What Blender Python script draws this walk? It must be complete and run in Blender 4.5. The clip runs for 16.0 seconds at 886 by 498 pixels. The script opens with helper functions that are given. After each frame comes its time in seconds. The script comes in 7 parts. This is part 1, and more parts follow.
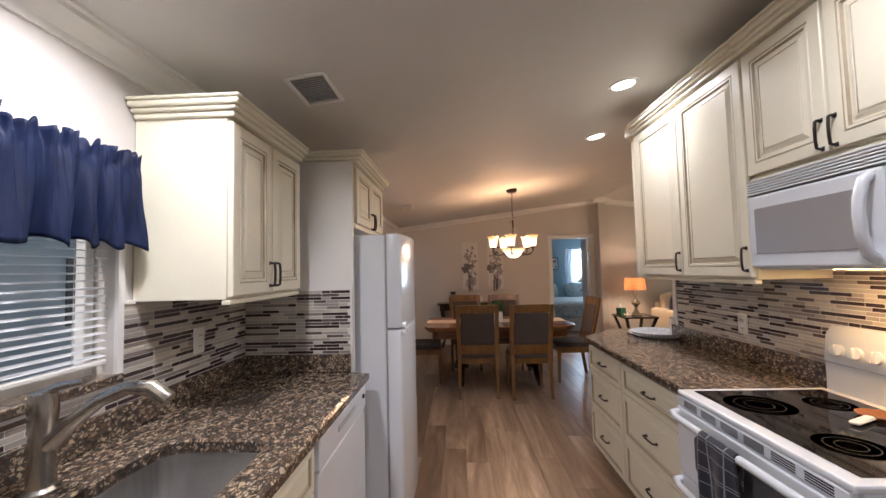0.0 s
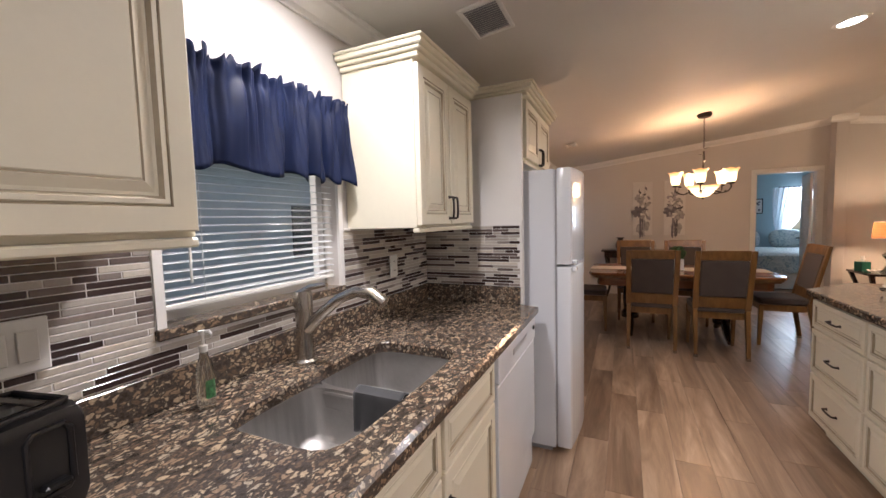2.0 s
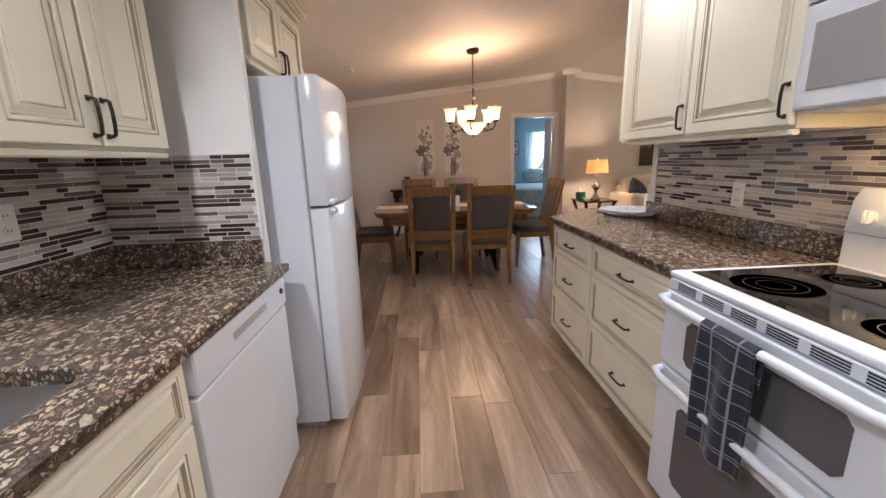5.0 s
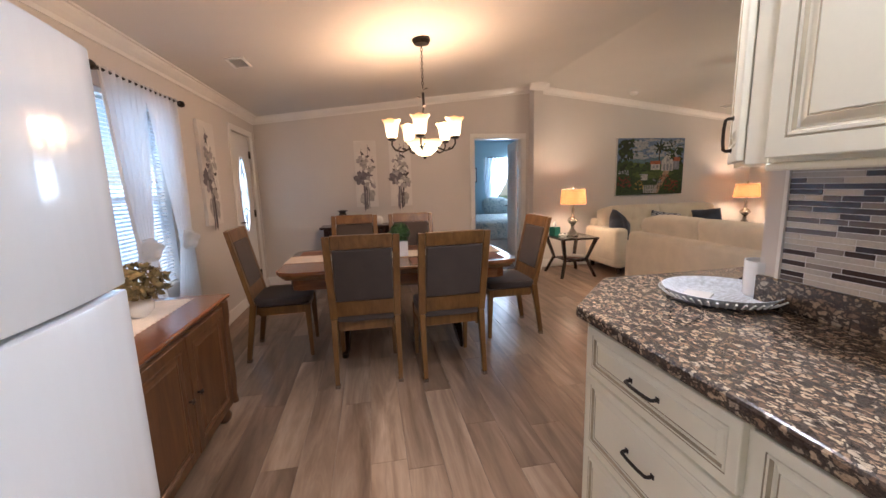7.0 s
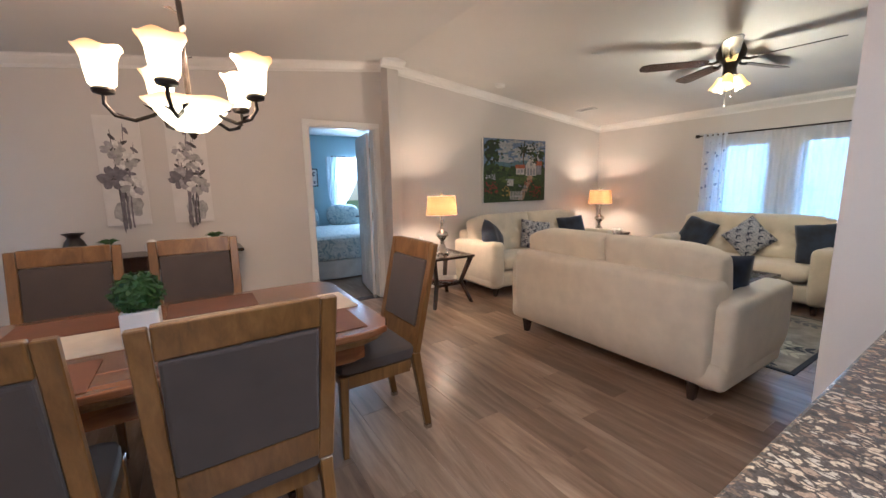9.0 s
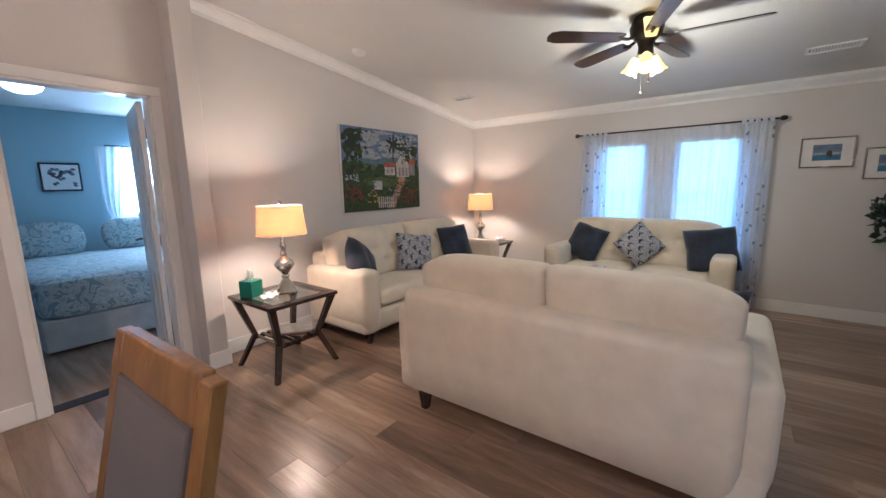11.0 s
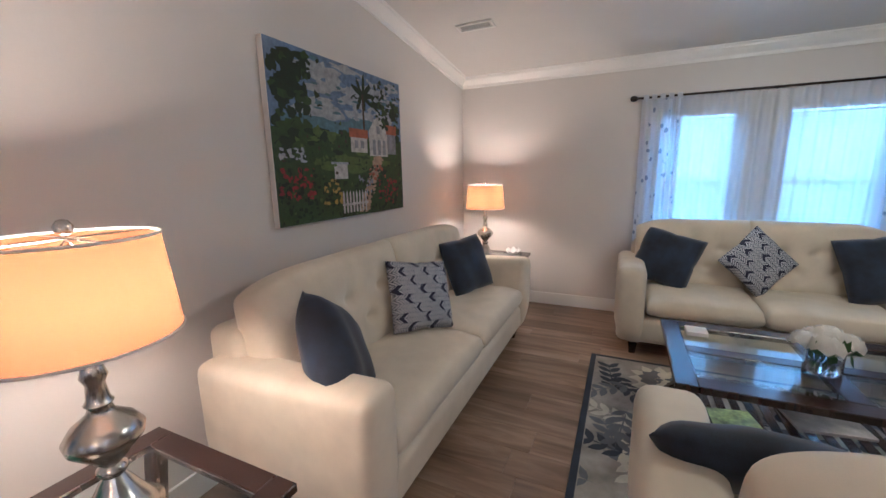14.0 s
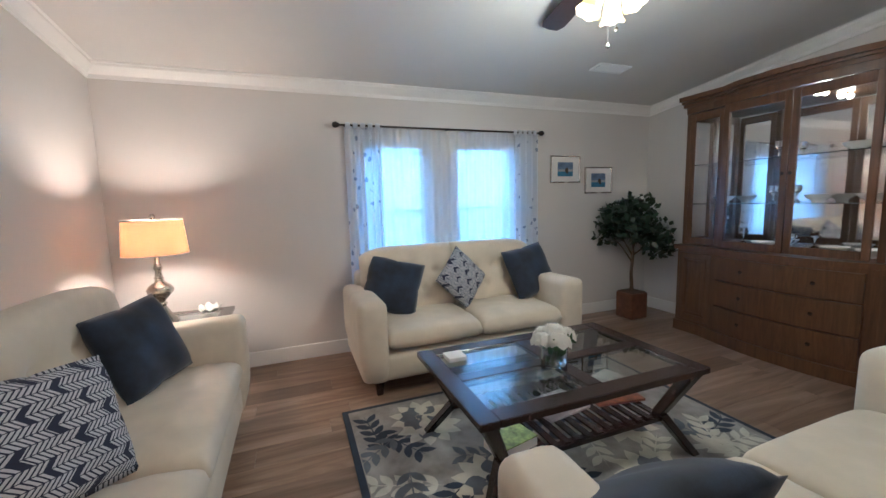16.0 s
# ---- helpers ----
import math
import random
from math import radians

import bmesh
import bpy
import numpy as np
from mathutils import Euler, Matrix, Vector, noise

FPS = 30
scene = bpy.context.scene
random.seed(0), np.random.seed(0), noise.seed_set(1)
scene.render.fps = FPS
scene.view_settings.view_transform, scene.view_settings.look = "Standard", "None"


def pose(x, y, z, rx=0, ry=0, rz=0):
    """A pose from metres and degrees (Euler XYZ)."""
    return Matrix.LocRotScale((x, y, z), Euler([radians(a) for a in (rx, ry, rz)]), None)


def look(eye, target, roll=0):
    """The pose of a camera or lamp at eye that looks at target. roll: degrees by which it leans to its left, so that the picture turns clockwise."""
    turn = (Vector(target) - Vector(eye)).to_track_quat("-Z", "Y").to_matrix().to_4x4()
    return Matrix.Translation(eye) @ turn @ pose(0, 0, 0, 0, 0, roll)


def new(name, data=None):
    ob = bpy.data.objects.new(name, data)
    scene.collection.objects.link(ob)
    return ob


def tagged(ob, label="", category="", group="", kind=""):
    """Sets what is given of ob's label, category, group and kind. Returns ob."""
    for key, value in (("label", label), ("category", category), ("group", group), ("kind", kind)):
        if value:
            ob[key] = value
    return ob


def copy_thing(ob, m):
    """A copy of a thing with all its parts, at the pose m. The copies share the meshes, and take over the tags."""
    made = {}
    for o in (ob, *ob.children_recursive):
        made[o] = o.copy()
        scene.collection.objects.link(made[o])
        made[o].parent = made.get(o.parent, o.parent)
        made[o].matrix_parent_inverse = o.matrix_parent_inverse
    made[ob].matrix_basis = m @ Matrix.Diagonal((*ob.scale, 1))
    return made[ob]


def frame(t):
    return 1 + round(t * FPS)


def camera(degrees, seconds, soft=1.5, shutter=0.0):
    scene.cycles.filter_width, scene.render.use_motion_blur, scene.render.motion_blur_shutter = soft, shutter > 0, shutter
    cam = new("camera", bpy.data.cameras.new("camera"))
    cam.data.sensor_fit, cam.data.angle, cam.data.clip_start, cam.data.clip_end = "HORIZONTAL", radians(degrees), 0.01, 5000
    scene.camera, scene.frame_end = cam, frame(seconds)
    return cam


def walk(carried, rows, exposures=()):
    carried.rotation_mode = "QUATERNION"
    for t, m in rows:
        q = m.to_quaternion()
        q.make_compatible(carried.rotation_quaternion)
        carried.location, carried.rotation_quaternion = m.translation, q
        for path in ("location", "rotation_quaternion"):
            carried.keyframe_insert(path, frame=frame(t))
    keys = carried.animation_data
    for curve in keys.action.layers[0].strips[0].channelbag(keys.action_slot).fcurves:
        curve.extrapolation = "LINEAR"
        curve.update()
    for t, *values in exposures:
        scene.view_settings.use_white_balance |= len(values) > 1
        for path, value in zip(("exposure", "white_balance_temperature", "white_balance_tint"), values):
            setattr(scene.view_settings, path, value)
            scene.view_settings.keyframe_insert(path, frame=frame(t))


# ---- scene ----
cam = camera(97.3, 16.0)
PATH = [
    (0, (0.363, 0.446, 1.469), (0.286, 2.441, 1.575), -1.4),
    (0.5, (0.341, 0.437, 1.462), (0.019, 2.409, 1.544), -1.4),
    (1, (0.32, 0.434, 1.447), (-0.227, 2.357, 1.481), -1.4),
    (1.5, (0.298, 0.423, 1.433), (-0.429, 2.286, 1.389), -1.4),
    (2, (0.283, 0.426, 1.401), (-0.554, 2.237, 1.261), -1.5),
    (2.5, (0.28, 0.427, 1.377), (-0.586, 2.213, 1.135), -1.8),
    (3, (0.263, 0.422, 1.351), (-0.526, 2.226, 1.003), -2.0),
    (3.5, (0.241, 0.425, 1.335), (-0.355, 2.284, 0.898), -2.0),
    (4, (0.278, 0.501, 1.311), (-0.038, 2.413, 0.818), -1.9),
    (4.5, (0.374, 0.708, 1.311), (0.32, 2.645, 0.816), -1.9),
    (5, (0.424, 0.949, 1.325), (0.541, 2.895, 0.877), -1.6),
    (5.2, (0.437, 1.073, 1.323), (0.597, 3.021, 0.897), -1.5),
    (7.3, (0.688, 2.592, 1.369), (1.093, 4.525, 1.051), -1.6),
    (7.5, (0.728, 2.741, 1.373), (1.18, 4.664, 1.06), -1.6),
    (8, (0.808, 3.088, 1.365), (1.431, 4.962, 1.05), -1.3),
    (8.5, (0.925, 3.417, 1.367), (1.748, 5.212, 1.051), -1.4),
    (9, (1.084, 3.748, 1.364), (2.139, 5.416, 1.043), -1.1),
    (9.5, (1.237, 4.052, 1.373), (2.5, 5.569, 1.05), -1.4),
    (10, (1.474, 4.298, 1.38), (2.898, 5.663, 1.051), -1.3),
    (10.2, (1.562, 4.403, 1.379), (3.037, 5.713, 1.053), -1.3),
    (12.3, (2.568, 5.604, 1.376), (4.171, 6.756, 1.052), -1.0),
    (12.5, (2.695, 5.735, 1.364), (4.29, 6.898, 1.042), -1.2),
    (13, (2.839, 6.022, 1.352), (4.438, 7.175, 1.011), -1.3),
    (13.5, (2.934, 6.313, 1.361), (4.609, 7.344, 0.996), -1.1),
    (14, (3.128, 6.572, 1.364), (4.909, 7.398, 0.982), -1.1),
    (14.5, (3.273, 6.783, 1.363), (5.175, 7.273, 0.984), -1.1),
    (15, (3.4, 6.933, 1.377), (5.365, 7.028, 1.017), -1.2),
    (15.5, (3.56, 6.957, 1.351), (5.512, 6.647, 1.043), -1.3),
    (16, (3.672, 6.924, 1.31), (5.528, 6.216, 1.07), -1.6),
]
walk(cam, [(t, look(eye, target, roll)) for t, eye, target, roll in PATH], [(0, 0.42, 6300, 14), (1.5, 0.55, 6650, 16), (2.5, 0.66, 6350, 14), (4.5, 0.80, 6000, 12), (7.5, 1.06, 5700, 12), (8, 1.1, 5450, 7), (8.5, 1.15, 5300, 6), (10, 1.30, 5050, 8), (12.5, 1.06, 4750, 8), (13.5, 1.0, 4800, 7), (14, 0.98, 4700, 8), (15, 1.12, 4600, 6), (16, 1.24, 4600, 4)])

# ---- world and light ----
world = bpy.data.worlds.new("sky")
scene.world = world
world.use_nodes = True
wn = world.node_tree
sky = wn.nodes.new("ShaderNodeTexSky")
sky.sky_type, sky.sun_disc = "NISHITA", False
sky.sun_elevation, sky.sun_rotation = radians(42), radians(200)
wn.links.new(sky.outputs[0], wn.nodes["Background"].inputs[0])
wn.nodes["Background"].inputs[1].default_value = 0.085


def lamp(name, kind, m, energy, color=(1, 1, 1), size=0.05, sy=None, spread=None):
    d = bpy.data.lights.new(name, kind)
    d.energy, d.color = energy, color
    if kind == "AREA":
        d.size = size
        if sy:
            d.shape, d.size_y = "RECTANGLE", sy
        if spread:
            d.spread = radians(spread)
    elif kind == "SUN":
        d.angle = radians(size)
    else:
        d.shadow_soft_size = size
    o = new(name, d)
    o.matrix_world = m
    return o


WARM, COOL, DAY = (1, 0.67, 0.42), (0.98, 0.95, 0.955), (0.45, 0.70, 1)
lamp("sun", "SUN", look((0, 0, 9), (2.0, 4.5, 0)), 2.0, (1, 0.95, 0.88), 0.5)
lamp("window_light_living", "AREA", look((7.29, 5.57, 1.4), (3, 5.57, 1.0)), 24, (0.36, 0.66, 1), 1.45, 1.2)
lamp("window_light_dining", "AREA", look((-0.96, 5.32, 1.3), (2, 5.32, 1.0)), 5, DAY, 0.7, 1.3)
lamp("window_light_bedroom", "AREA", look((3.87, 11.5, 1.4), (3.3, 9, 1.0)), 38, (0.68, 0.84, 1), 0.8, 1.2)


# ---- materials ----
def ramp(nt, stops, mode="LINEAR"):
    r = nt.nodes.new("ShaderNodeValToRGB")
    r.color_ramp.interpolation = mode
    el = r.color_ramp.elements
    while len(el) < len(stops):
        el.new(0.5)
    for e, (p, c) in zip(el, stops):
        e.position, e.color = p, (*c, 1)
    return r


def shader(name):
    m = bpy.data.materials.new(name)
    m.use_nodes = True
    return m, m.node_tree, m.node_tree.nodes["Principled BSDF"]


def coords(nt, scale=(1, 1, 1), kind="Object", shift=False):
    tc, mp = nt.nodes.new("ShaderNodeTexCoord"), nt.nodes.new("ShaderNodeMapping")
    mp.inputs["Scale"].default_value = scale
    nt.links.new(tc.outputs[kind], mp.inputs[0])
    if shift:
        oi, mu = nt.nodes.new("ShaderNodeObjectInfo"), nt.nodes.new("ShaderNodeMath")
        mu.operation, mu.inputs[1].default_value = "MULTIPLY", 37.0
        nt.links.new(oi.outputs["Random"], mu.inputs[0])
        nt.links.new(mu.outputs[0], mp.inputs["Location"])
    return mp.outputs[0]


def tex(nt, vec, scale, detail=4, rough=0.55, dist=0.0):
    n = nt.nodes.new("ShaderNodeTexNoise")
    n.inputs["Scale"].default_value, n.inputs["Detail"].default_value = scale, detail
    n.inputs["Roughness"].default_value, n.inputs["Distortion"].default_value = rough, dist
    nt.links.new(vec, n.inputs["Vector"])
    return n.outputs["Fac"]


def bump(nt, fac, b, strength, depth=0.002):
    n = nt.nodes.new("ShaderNodeBump")
    n.inputs["Strength"].default_value, n.inputs["Distance"].default_value = strength, depth
    nt.links.new(fac, n.inputs["Height"])
    nt.links.new(n.outputs[0], b.inputs["Normal"])


def mixc(nt, fac, a, b, mode="MIX"):
    n = nt.nodes.new("ShaderNodeMix")
    n.data_type, n.blend_type = "RGBA", mode
    for sock, v in ((0, fac), (6, a), (7, b)):
        if isinstance(v, (int, float)):
            n.inputs[sock].default_value = v
        elif isinstance(v, tuple):
            n.inputs[sock].default_value = (*v, 1)
        else:
            nt.links.new(v, n.inputs[sock])
    return n.outputs[2]


def plain(name, c, rough=0.5, metal=0.0, var=0.08, scale=6, fine=120, bumps=0.15, depth=0.001, stretch=(1, 1, 1), coat=0.0, sheen=0.0):
    """A surface with soft mottling, fine grain and a little relief."""
    m, nt, b = shader(name)
    v = coords(nt, stretch)
    big, small = tex(nt, v, scale, 3), tex(nt, v, fine, 5)
    dark, light = tuple(x * (1 - var) for x in c), tuple(min(1, x * (1 + var)) for x in c)
    r = ramp(nt, [(0.3, dark), (0.7, light)])
    nt.links.new(big, r.inputs[0])
    r2 = ramp(nt, [(0.3, (1 - var,) * 3), (0.7, (1, 1, 1))])
    nt.links.new(small, r2.inputs[0])
    nt.links.new(mixc(nt, 0.6, r.outputs[0], r2.outputs[0], "MULTIPLY"), b.inputs["Base Color"])
    rr = nt.nodes.new("ShaderNodeMapRange")
    rr.inputs["To Min"].default_value, rr.inputs["To Max"].default_value = max(0, rough - 0.06), min(1, rough + 0.08)
    nt.links.new(big, rr.inputs["Value"])
    nt.links.new(rr.outputs[0], b.inputs["Roughness"])
    b.inputs["Metallic"].default_value = metal
    b.inputs["Coat Weight"].default_value = coat
    b.inputs["Sheen Weight"].default_value = sheen
    if bumps:
        bump(nt, small, b, bumps, depth)
    return m


def wood(name, dark, mid, light, rough=0.35, axis=(14, 14, 1.2), random=False, coat=0.2):
    """Wood with grain along the axis of the smallest scale."""
    m, nt, b = shader(name)
    v = coords(nt, axis, "Object", random)
    g, f = tex(nt, v, 1.6, 5, 0.6, 1.2), tex(nt, v, 9, 6, 0.7, 0.4)
    r = ramp(nt, [(0.28, dark), (0.5, mid), (0.72, light)])
    nt.links.new(g, r.inputs[0])
    r2 = ramp(nt, [(0.3, (0.72,) * 3), (0.65, (1, 1, 1))])
    nt.links.new(f, r2.inputs[0])
    c = mixc(nt, 0.7, r.outputs[0], r2.outputs[0], "MULTIPLY")
    if random:
        oi = nt.nodes.new("ShaderNodeObjectInfo")
        t = ramp(nt, [(0.0, (0.62, 0.58, 0.56)), (0.3, (0.82, 0.79, 0.77)), (0.7, (1, 1, 1)), (1.0, (1.25, 1.24, 1.22))])
        nt.links.new(oi.outputs["Random"], t.inputs[0])
        c = mixc(nt, 1.0, c, t.outputs[0], "MULTIPLY")
    nt.links.new(c, b.inputs["Base Color"])
    b.inputs["Roughness"].default_value = rough
    b.inputs["Coat Weight"].default_value = coat
    b.inputs["Coat Roughness"].default_value = 0.2
    bump(nt, f, b, 0.15, 0.0006)
    return m


def cloth(name, c, var=0.12, weave=900, sheen=0.3, rough=0.85):
    return plain(name, c, rough, 0, var, 7, weave, 0.3, 0.0008, sheen=sheen)


def see_through(name, c, clear, rough=0.9):
    """Thin woven cloth that lets part of the light straight through."""
    m, nt, b = shader(name)
    nt.nodes.remove(b)
    t, d, p = (nt.nodes.new("ShaderNodeBsdf" + k) for k in ("Translucent", "Diffuse", "Transparent"))
    t.inputs[0].default_value = d.inputs[0].default_value = (*c, 1)
    a, o = nt.nodes.new("ShaderNodeMixShader"), nt.nodes.new("ShaderNodeMixShader")
    a.inputs[0].default_value, o.inputs[0].default_value = 0.5, clear
    nt.links.new(t.outputs[0], a.inputs[1]), nt.links.new(d.outputs[0], a.inputs[2])
    nt.links.new(a.outputs[0], o.inputs[1]), nt.links.new(p.outputs[0], o.inputs[2])
    nt.links.new(o.outputs[0], nt.nodes["Material Output"].inputs[0])
    return m


def glow(name, c, strength):
    m, nt, b = shader(name)
    b.inputs["Base Color"].default_value = (*c, 1)
    b.inputs["Emission Color"].default_value = (*c, 1)
    b.inputs["Emission Strength"].default_value = strength
    b.inputs["Roughness"].default_value = 0.3
    return m


def lit_glass(name, low, high, z0, z1, strength, top):
    """Lit alabaster glass: white round the bulb, amber and dimmer at the rim."""
    m, nt, b = shader(name)
    tc, sp, mr = nt.nodes.new("ShaderNodeTexCoord"), nt.nodes.new("ShaderNodeSeparateXYZ"), nt.nodes.new("ShaderNodeMapRange")
    nt.links.new(tc.outputs["Object"], sp.inputs[0])
    nt.links.new(sp.outputs[2], mr.inputs[0])
    mr.inputs[1].default_value, mr.inputs[2].default_value = z0, z1
    r = ramp(nt, [(0.0, low), (0.55, low), (1.0, high)])
    nt.links.new(mr.outputs[0], r.inputs[0])
    s = nt.nodes.new("ShaderNodeMapRange")
    s.inputs[1].default_value, s.inputs[2].default_value = 0.45, 1.0
    s.inputs[3].default_value, s.inputs[4].default_value = strength, top
    nt.links.new(mr.outputs[0], s.inputs[0])
    nt.links.new(r.outputs[0], b.inputs["Emission Color"])
    nt.links.new(s.outputs[0], b.inputs["Emission Strength"])
    b.inputs["Base Color"].default_value = (0.8, 0.7, 0.5, 1)
    b.inputs["Roughness"].default_value = 0.25
    return m


def glass(name, c=(1, 1, 1), rough=0.0):
    m, nt, b = shader(name)
    b.inputs["Base Color"].default_value = (*c, 1)
    b.inputs["Transmission Weight"].default_value = 1
    b.inputs["Roughness"].default_value = rough
    b.inputs["IOR"].default_value = 1.45
    return m


def granite():
    m, nt, b = shader("brown_granite")
    v = coords(nt, (1.1, 0.68, 1.0))
    n = nt.nodes.new("ShaderNodeTexNoise")
    n.inputs["Scale"].default_value, n.inputs["Detail"].default_value = 60, 5
    nt.links.new(v, n.inputs["Vector"])
    ad = nt.nodes.new("ShaderNodeVectorMath")
    ad.operation = "MULTIPLY_ADD"
    ad.inputs[1].default_value = (0.034, 0.034, 0.034)
    nt.links.new(n.outputs["Color"], ad.inputs[0]), nt.links.new(v, ad.inputs[2])
    vo, ve = nt.nodes.new("ShaderNodeTexVoronoi"), nt.nodes.new("ShaderNodeTexVoronoi")
    ve.feature = "DISTANCE_TO_EDGE"
    for x in (vo, ve):
        x.inputs["Scale"].default_value = 66
        nt.links.new(ad.outputs[0], x.inputs["Vector"])
    sp = nt.nodes.new("ShaderNodeSeparateColor")
    nt.links.new(vo.outputs["Color"], sp.inputs[0])
    blob = ramp(nt, [(0.0, (0.05, 0.038, 0.03)), (0.16, (0.14, 0.095, 0.068)), (0.34, (0.29, 0.20, 0.135)), (0.56, (0.46, 0.35, 0.24)), (0.82, (0.40, 0.33, 0.25))], "CONSTANT")
    nt.links.new(sp.outputs[0], blob.inputs[0])
    edge = ramp(nt, [(0.09, (0, 0, 0)), (0.2, (1, 1, 1))])
    nt.links.new(ve.outputs["Distance"], edge.inputs[0])
    sm = tex(nt, v, 260, 4, 0.7)
    spk = ramp(nt, [(0.35, (0.5,) * 3), (0.6, (1.1,) * 3)])
    nt.links.new(sm, spk.inputs[0])
    c = mixc(nt, edge.outputs[0], (0.075, 0.06, 0.05), blob.outputs[0])
    nt.links.new(mixc(nt, 0.8, c, spk.outputs[0], "MULTIPLY"), b.inputs["Base Color"])
    b.inputs["Roughness"].default_value = 0.16
    bump(nt, sm, b, 0.05, 0.0005)
    return m


def mosaic(name, island=False):
    m, nt, b = shader(name)
    i = nt.nodes.new("ShaderNodeNewGeometry" if island else "ShaderNodeObjectInfo")
    out = i.outputs["Random Per Island" if island else "Random"]
    r = ramp(nt, [(0.0, (0.05, 0.032, 0.030)), (0.28, (0.14, 0.11, 0.10)), (0.40, (0.36, 0.325, 0.295)), (0.58, (0.50, 0.465, 0.42)), (0.80, (0.60, 0.55, 0.48)), (0.92, (0.25, 0.21, 0.19))], "CONSTANT")
    nt.links.new(out, r.inputs[0])
    s = tex(nt, coords(nt, (1, 1, 1), "Object"), 90, 5, 0.7, 1.0)
    sr = ramp(nt, [(0.3, (0.8,) * 3), (0.7, (1.1,) * 3)])
    nt.links.new(s, sr.inputs[0])
    nt.links.new(mixc(nt, 0.8, r.outputs[0], sr.outputs[0], "MULTIPLY"), b.inputs["Base Color"])
    rr = ramp(nt, [(0.0, (0.17,) * 3), (0.40, (0.38,) * 3)], "CONSTANT")
    nt.links.new(out, rr.inputs[0])
    nt.links.new(rr.outputs[0], b.inputs["Roughness"])
    return m


def herringbone():
    """Navy cloth with white slanted dashes in zigzag rows."""
    m, nt, b = shader("herringbone_cloth")
    v = coords(nt)
    sp = nt.nodes.new("ShaderNodeSeparateXYZ")
    nt.links.new(v, sp.inputs[0])

    def mth(op, a, c=None):
        n = nt.nodes.new("ShaderNodeMath")
        n.operation = op
        for k, q in enumerate((a, c)):
            if q is None:
                continue
            if isinstance(q, (int, float)):
                n.inputs[k].default_value = q
            else:
                nt.links.new(q, n.inputs[k])
        return n.outputs[0]
    tri = mth("PINGPONG", sp.outputs[2], 0.026)
    st = mth("FRACT", mth("MULTIPLY", mth("ADD", sp.outputs[0], tri), 66))
    line = mth("GREATER_THAN", st, 0.36)
    gap = mth("GREATER_THAN", mth("ABSOLUTE", mth("SUBTRACT", tri, 0.013)), 0.0118)
    w = mth("SUBTRACT", line, gap)
    col = mth("FLOOR", mth("MULTIPLY", sp.outputs[2], 19.23))
    solid = mth("GREATER_THAN", mth("FRACT", mth("ADD", mth("MULTIPLY", mth("ADD", sp.outputs[0], tri), 6.6), mth("MULTIPLY", col, 0.37))), 0.86)
    w = mth("MAXIMUM", mth("SUBTRACT", w, solid), 0)
    nt.links.new(mixc(nt, w, (0.022, 0.028, 0.06), (0.54, 0.55, 0.59)), b.inputs["Base Color"])
    b.inputs["Roughness"].default_value = 0.85
    bump(nt, tex(nt, v, 700), b, 0.3, 0.0006)
    return m


def curtain_print():
    """White voile with rows of small blue-grey leaves."""
    m, nt, b = shader("leaf_print_voile")
    nt.nodes.remove(b)
    v = coords(nt, (1, 1, 1))
    vo = nt.nodes.new("ShaderNodeTexVoronoi")
    vo.inputs["Scale"].default_value = 11
    nt.links.new(v, vo.inputs["Vector"])
    n = tex(nt, v, 30, 2)
    ad = nt.nodes.new("ShaderNodeMath")
    ad.operation = "MULTIPLY_ADD"
    ad.inputs[1].default_value = 0.5
    nt.links.new(n, ad.inputs[0]), nt.links.new(vo.outputs["Distance"], ad.inputs[2])
    r = ramp(nt, [(0.42, (0.34, 0.40, 0.52)), (0.50, (0.82, 0.85, 0.9))])
    nt.links.new(ad.outputs[0], r.inputs[0])
    t, d, p = (nt.nodes.new("ShaderNodeBsdf" + k) for k in ("Translucent", "Diffuse", "Transparent"))
    nt.links.new(r.outputs[0], t.inputs[0]), nt.links.new(r.outputs[0], d.inputs[0])
    a, o = nt.nodes.new("ShaderNodeMixShader"), nt.nodes.new("ShaderNodeMixShader")
    a.inputs[0].default_value, o.inputs[0].default_value = 0.45, 0.12
    nt.links.new(t.outputs[0], a.inputs[1]), nt.links.new(d.outputs[0], a.inputs[2])
    nt.links.new(a.outputs[0], o.inputs[1]), nt.links.new(p.outputs[0], o.inputs[2])
    nt.links.new(o.outputs[0], nt.nodes["Material Output"].inputs[0])
    return m


def bedspread():
    m, nt, b = shader("damask_bedspread")
    v = coords(nt)
    r = ramp(nt, [(0.42, (0.24, 0.32, 0.35)), (0.5, (0.55, 0.58, 0.56)), (0.6, (0.36, 0.43, 0.45))])
    nt.links.new(tex(nt, v, 9, 3, 0.5, 2.5), r.inputs[0])
    nt.links.new(r.outputs[0], b.inputs["Base Color"])
    b.inputs["Roughness"].default_value = 0.8
    return m


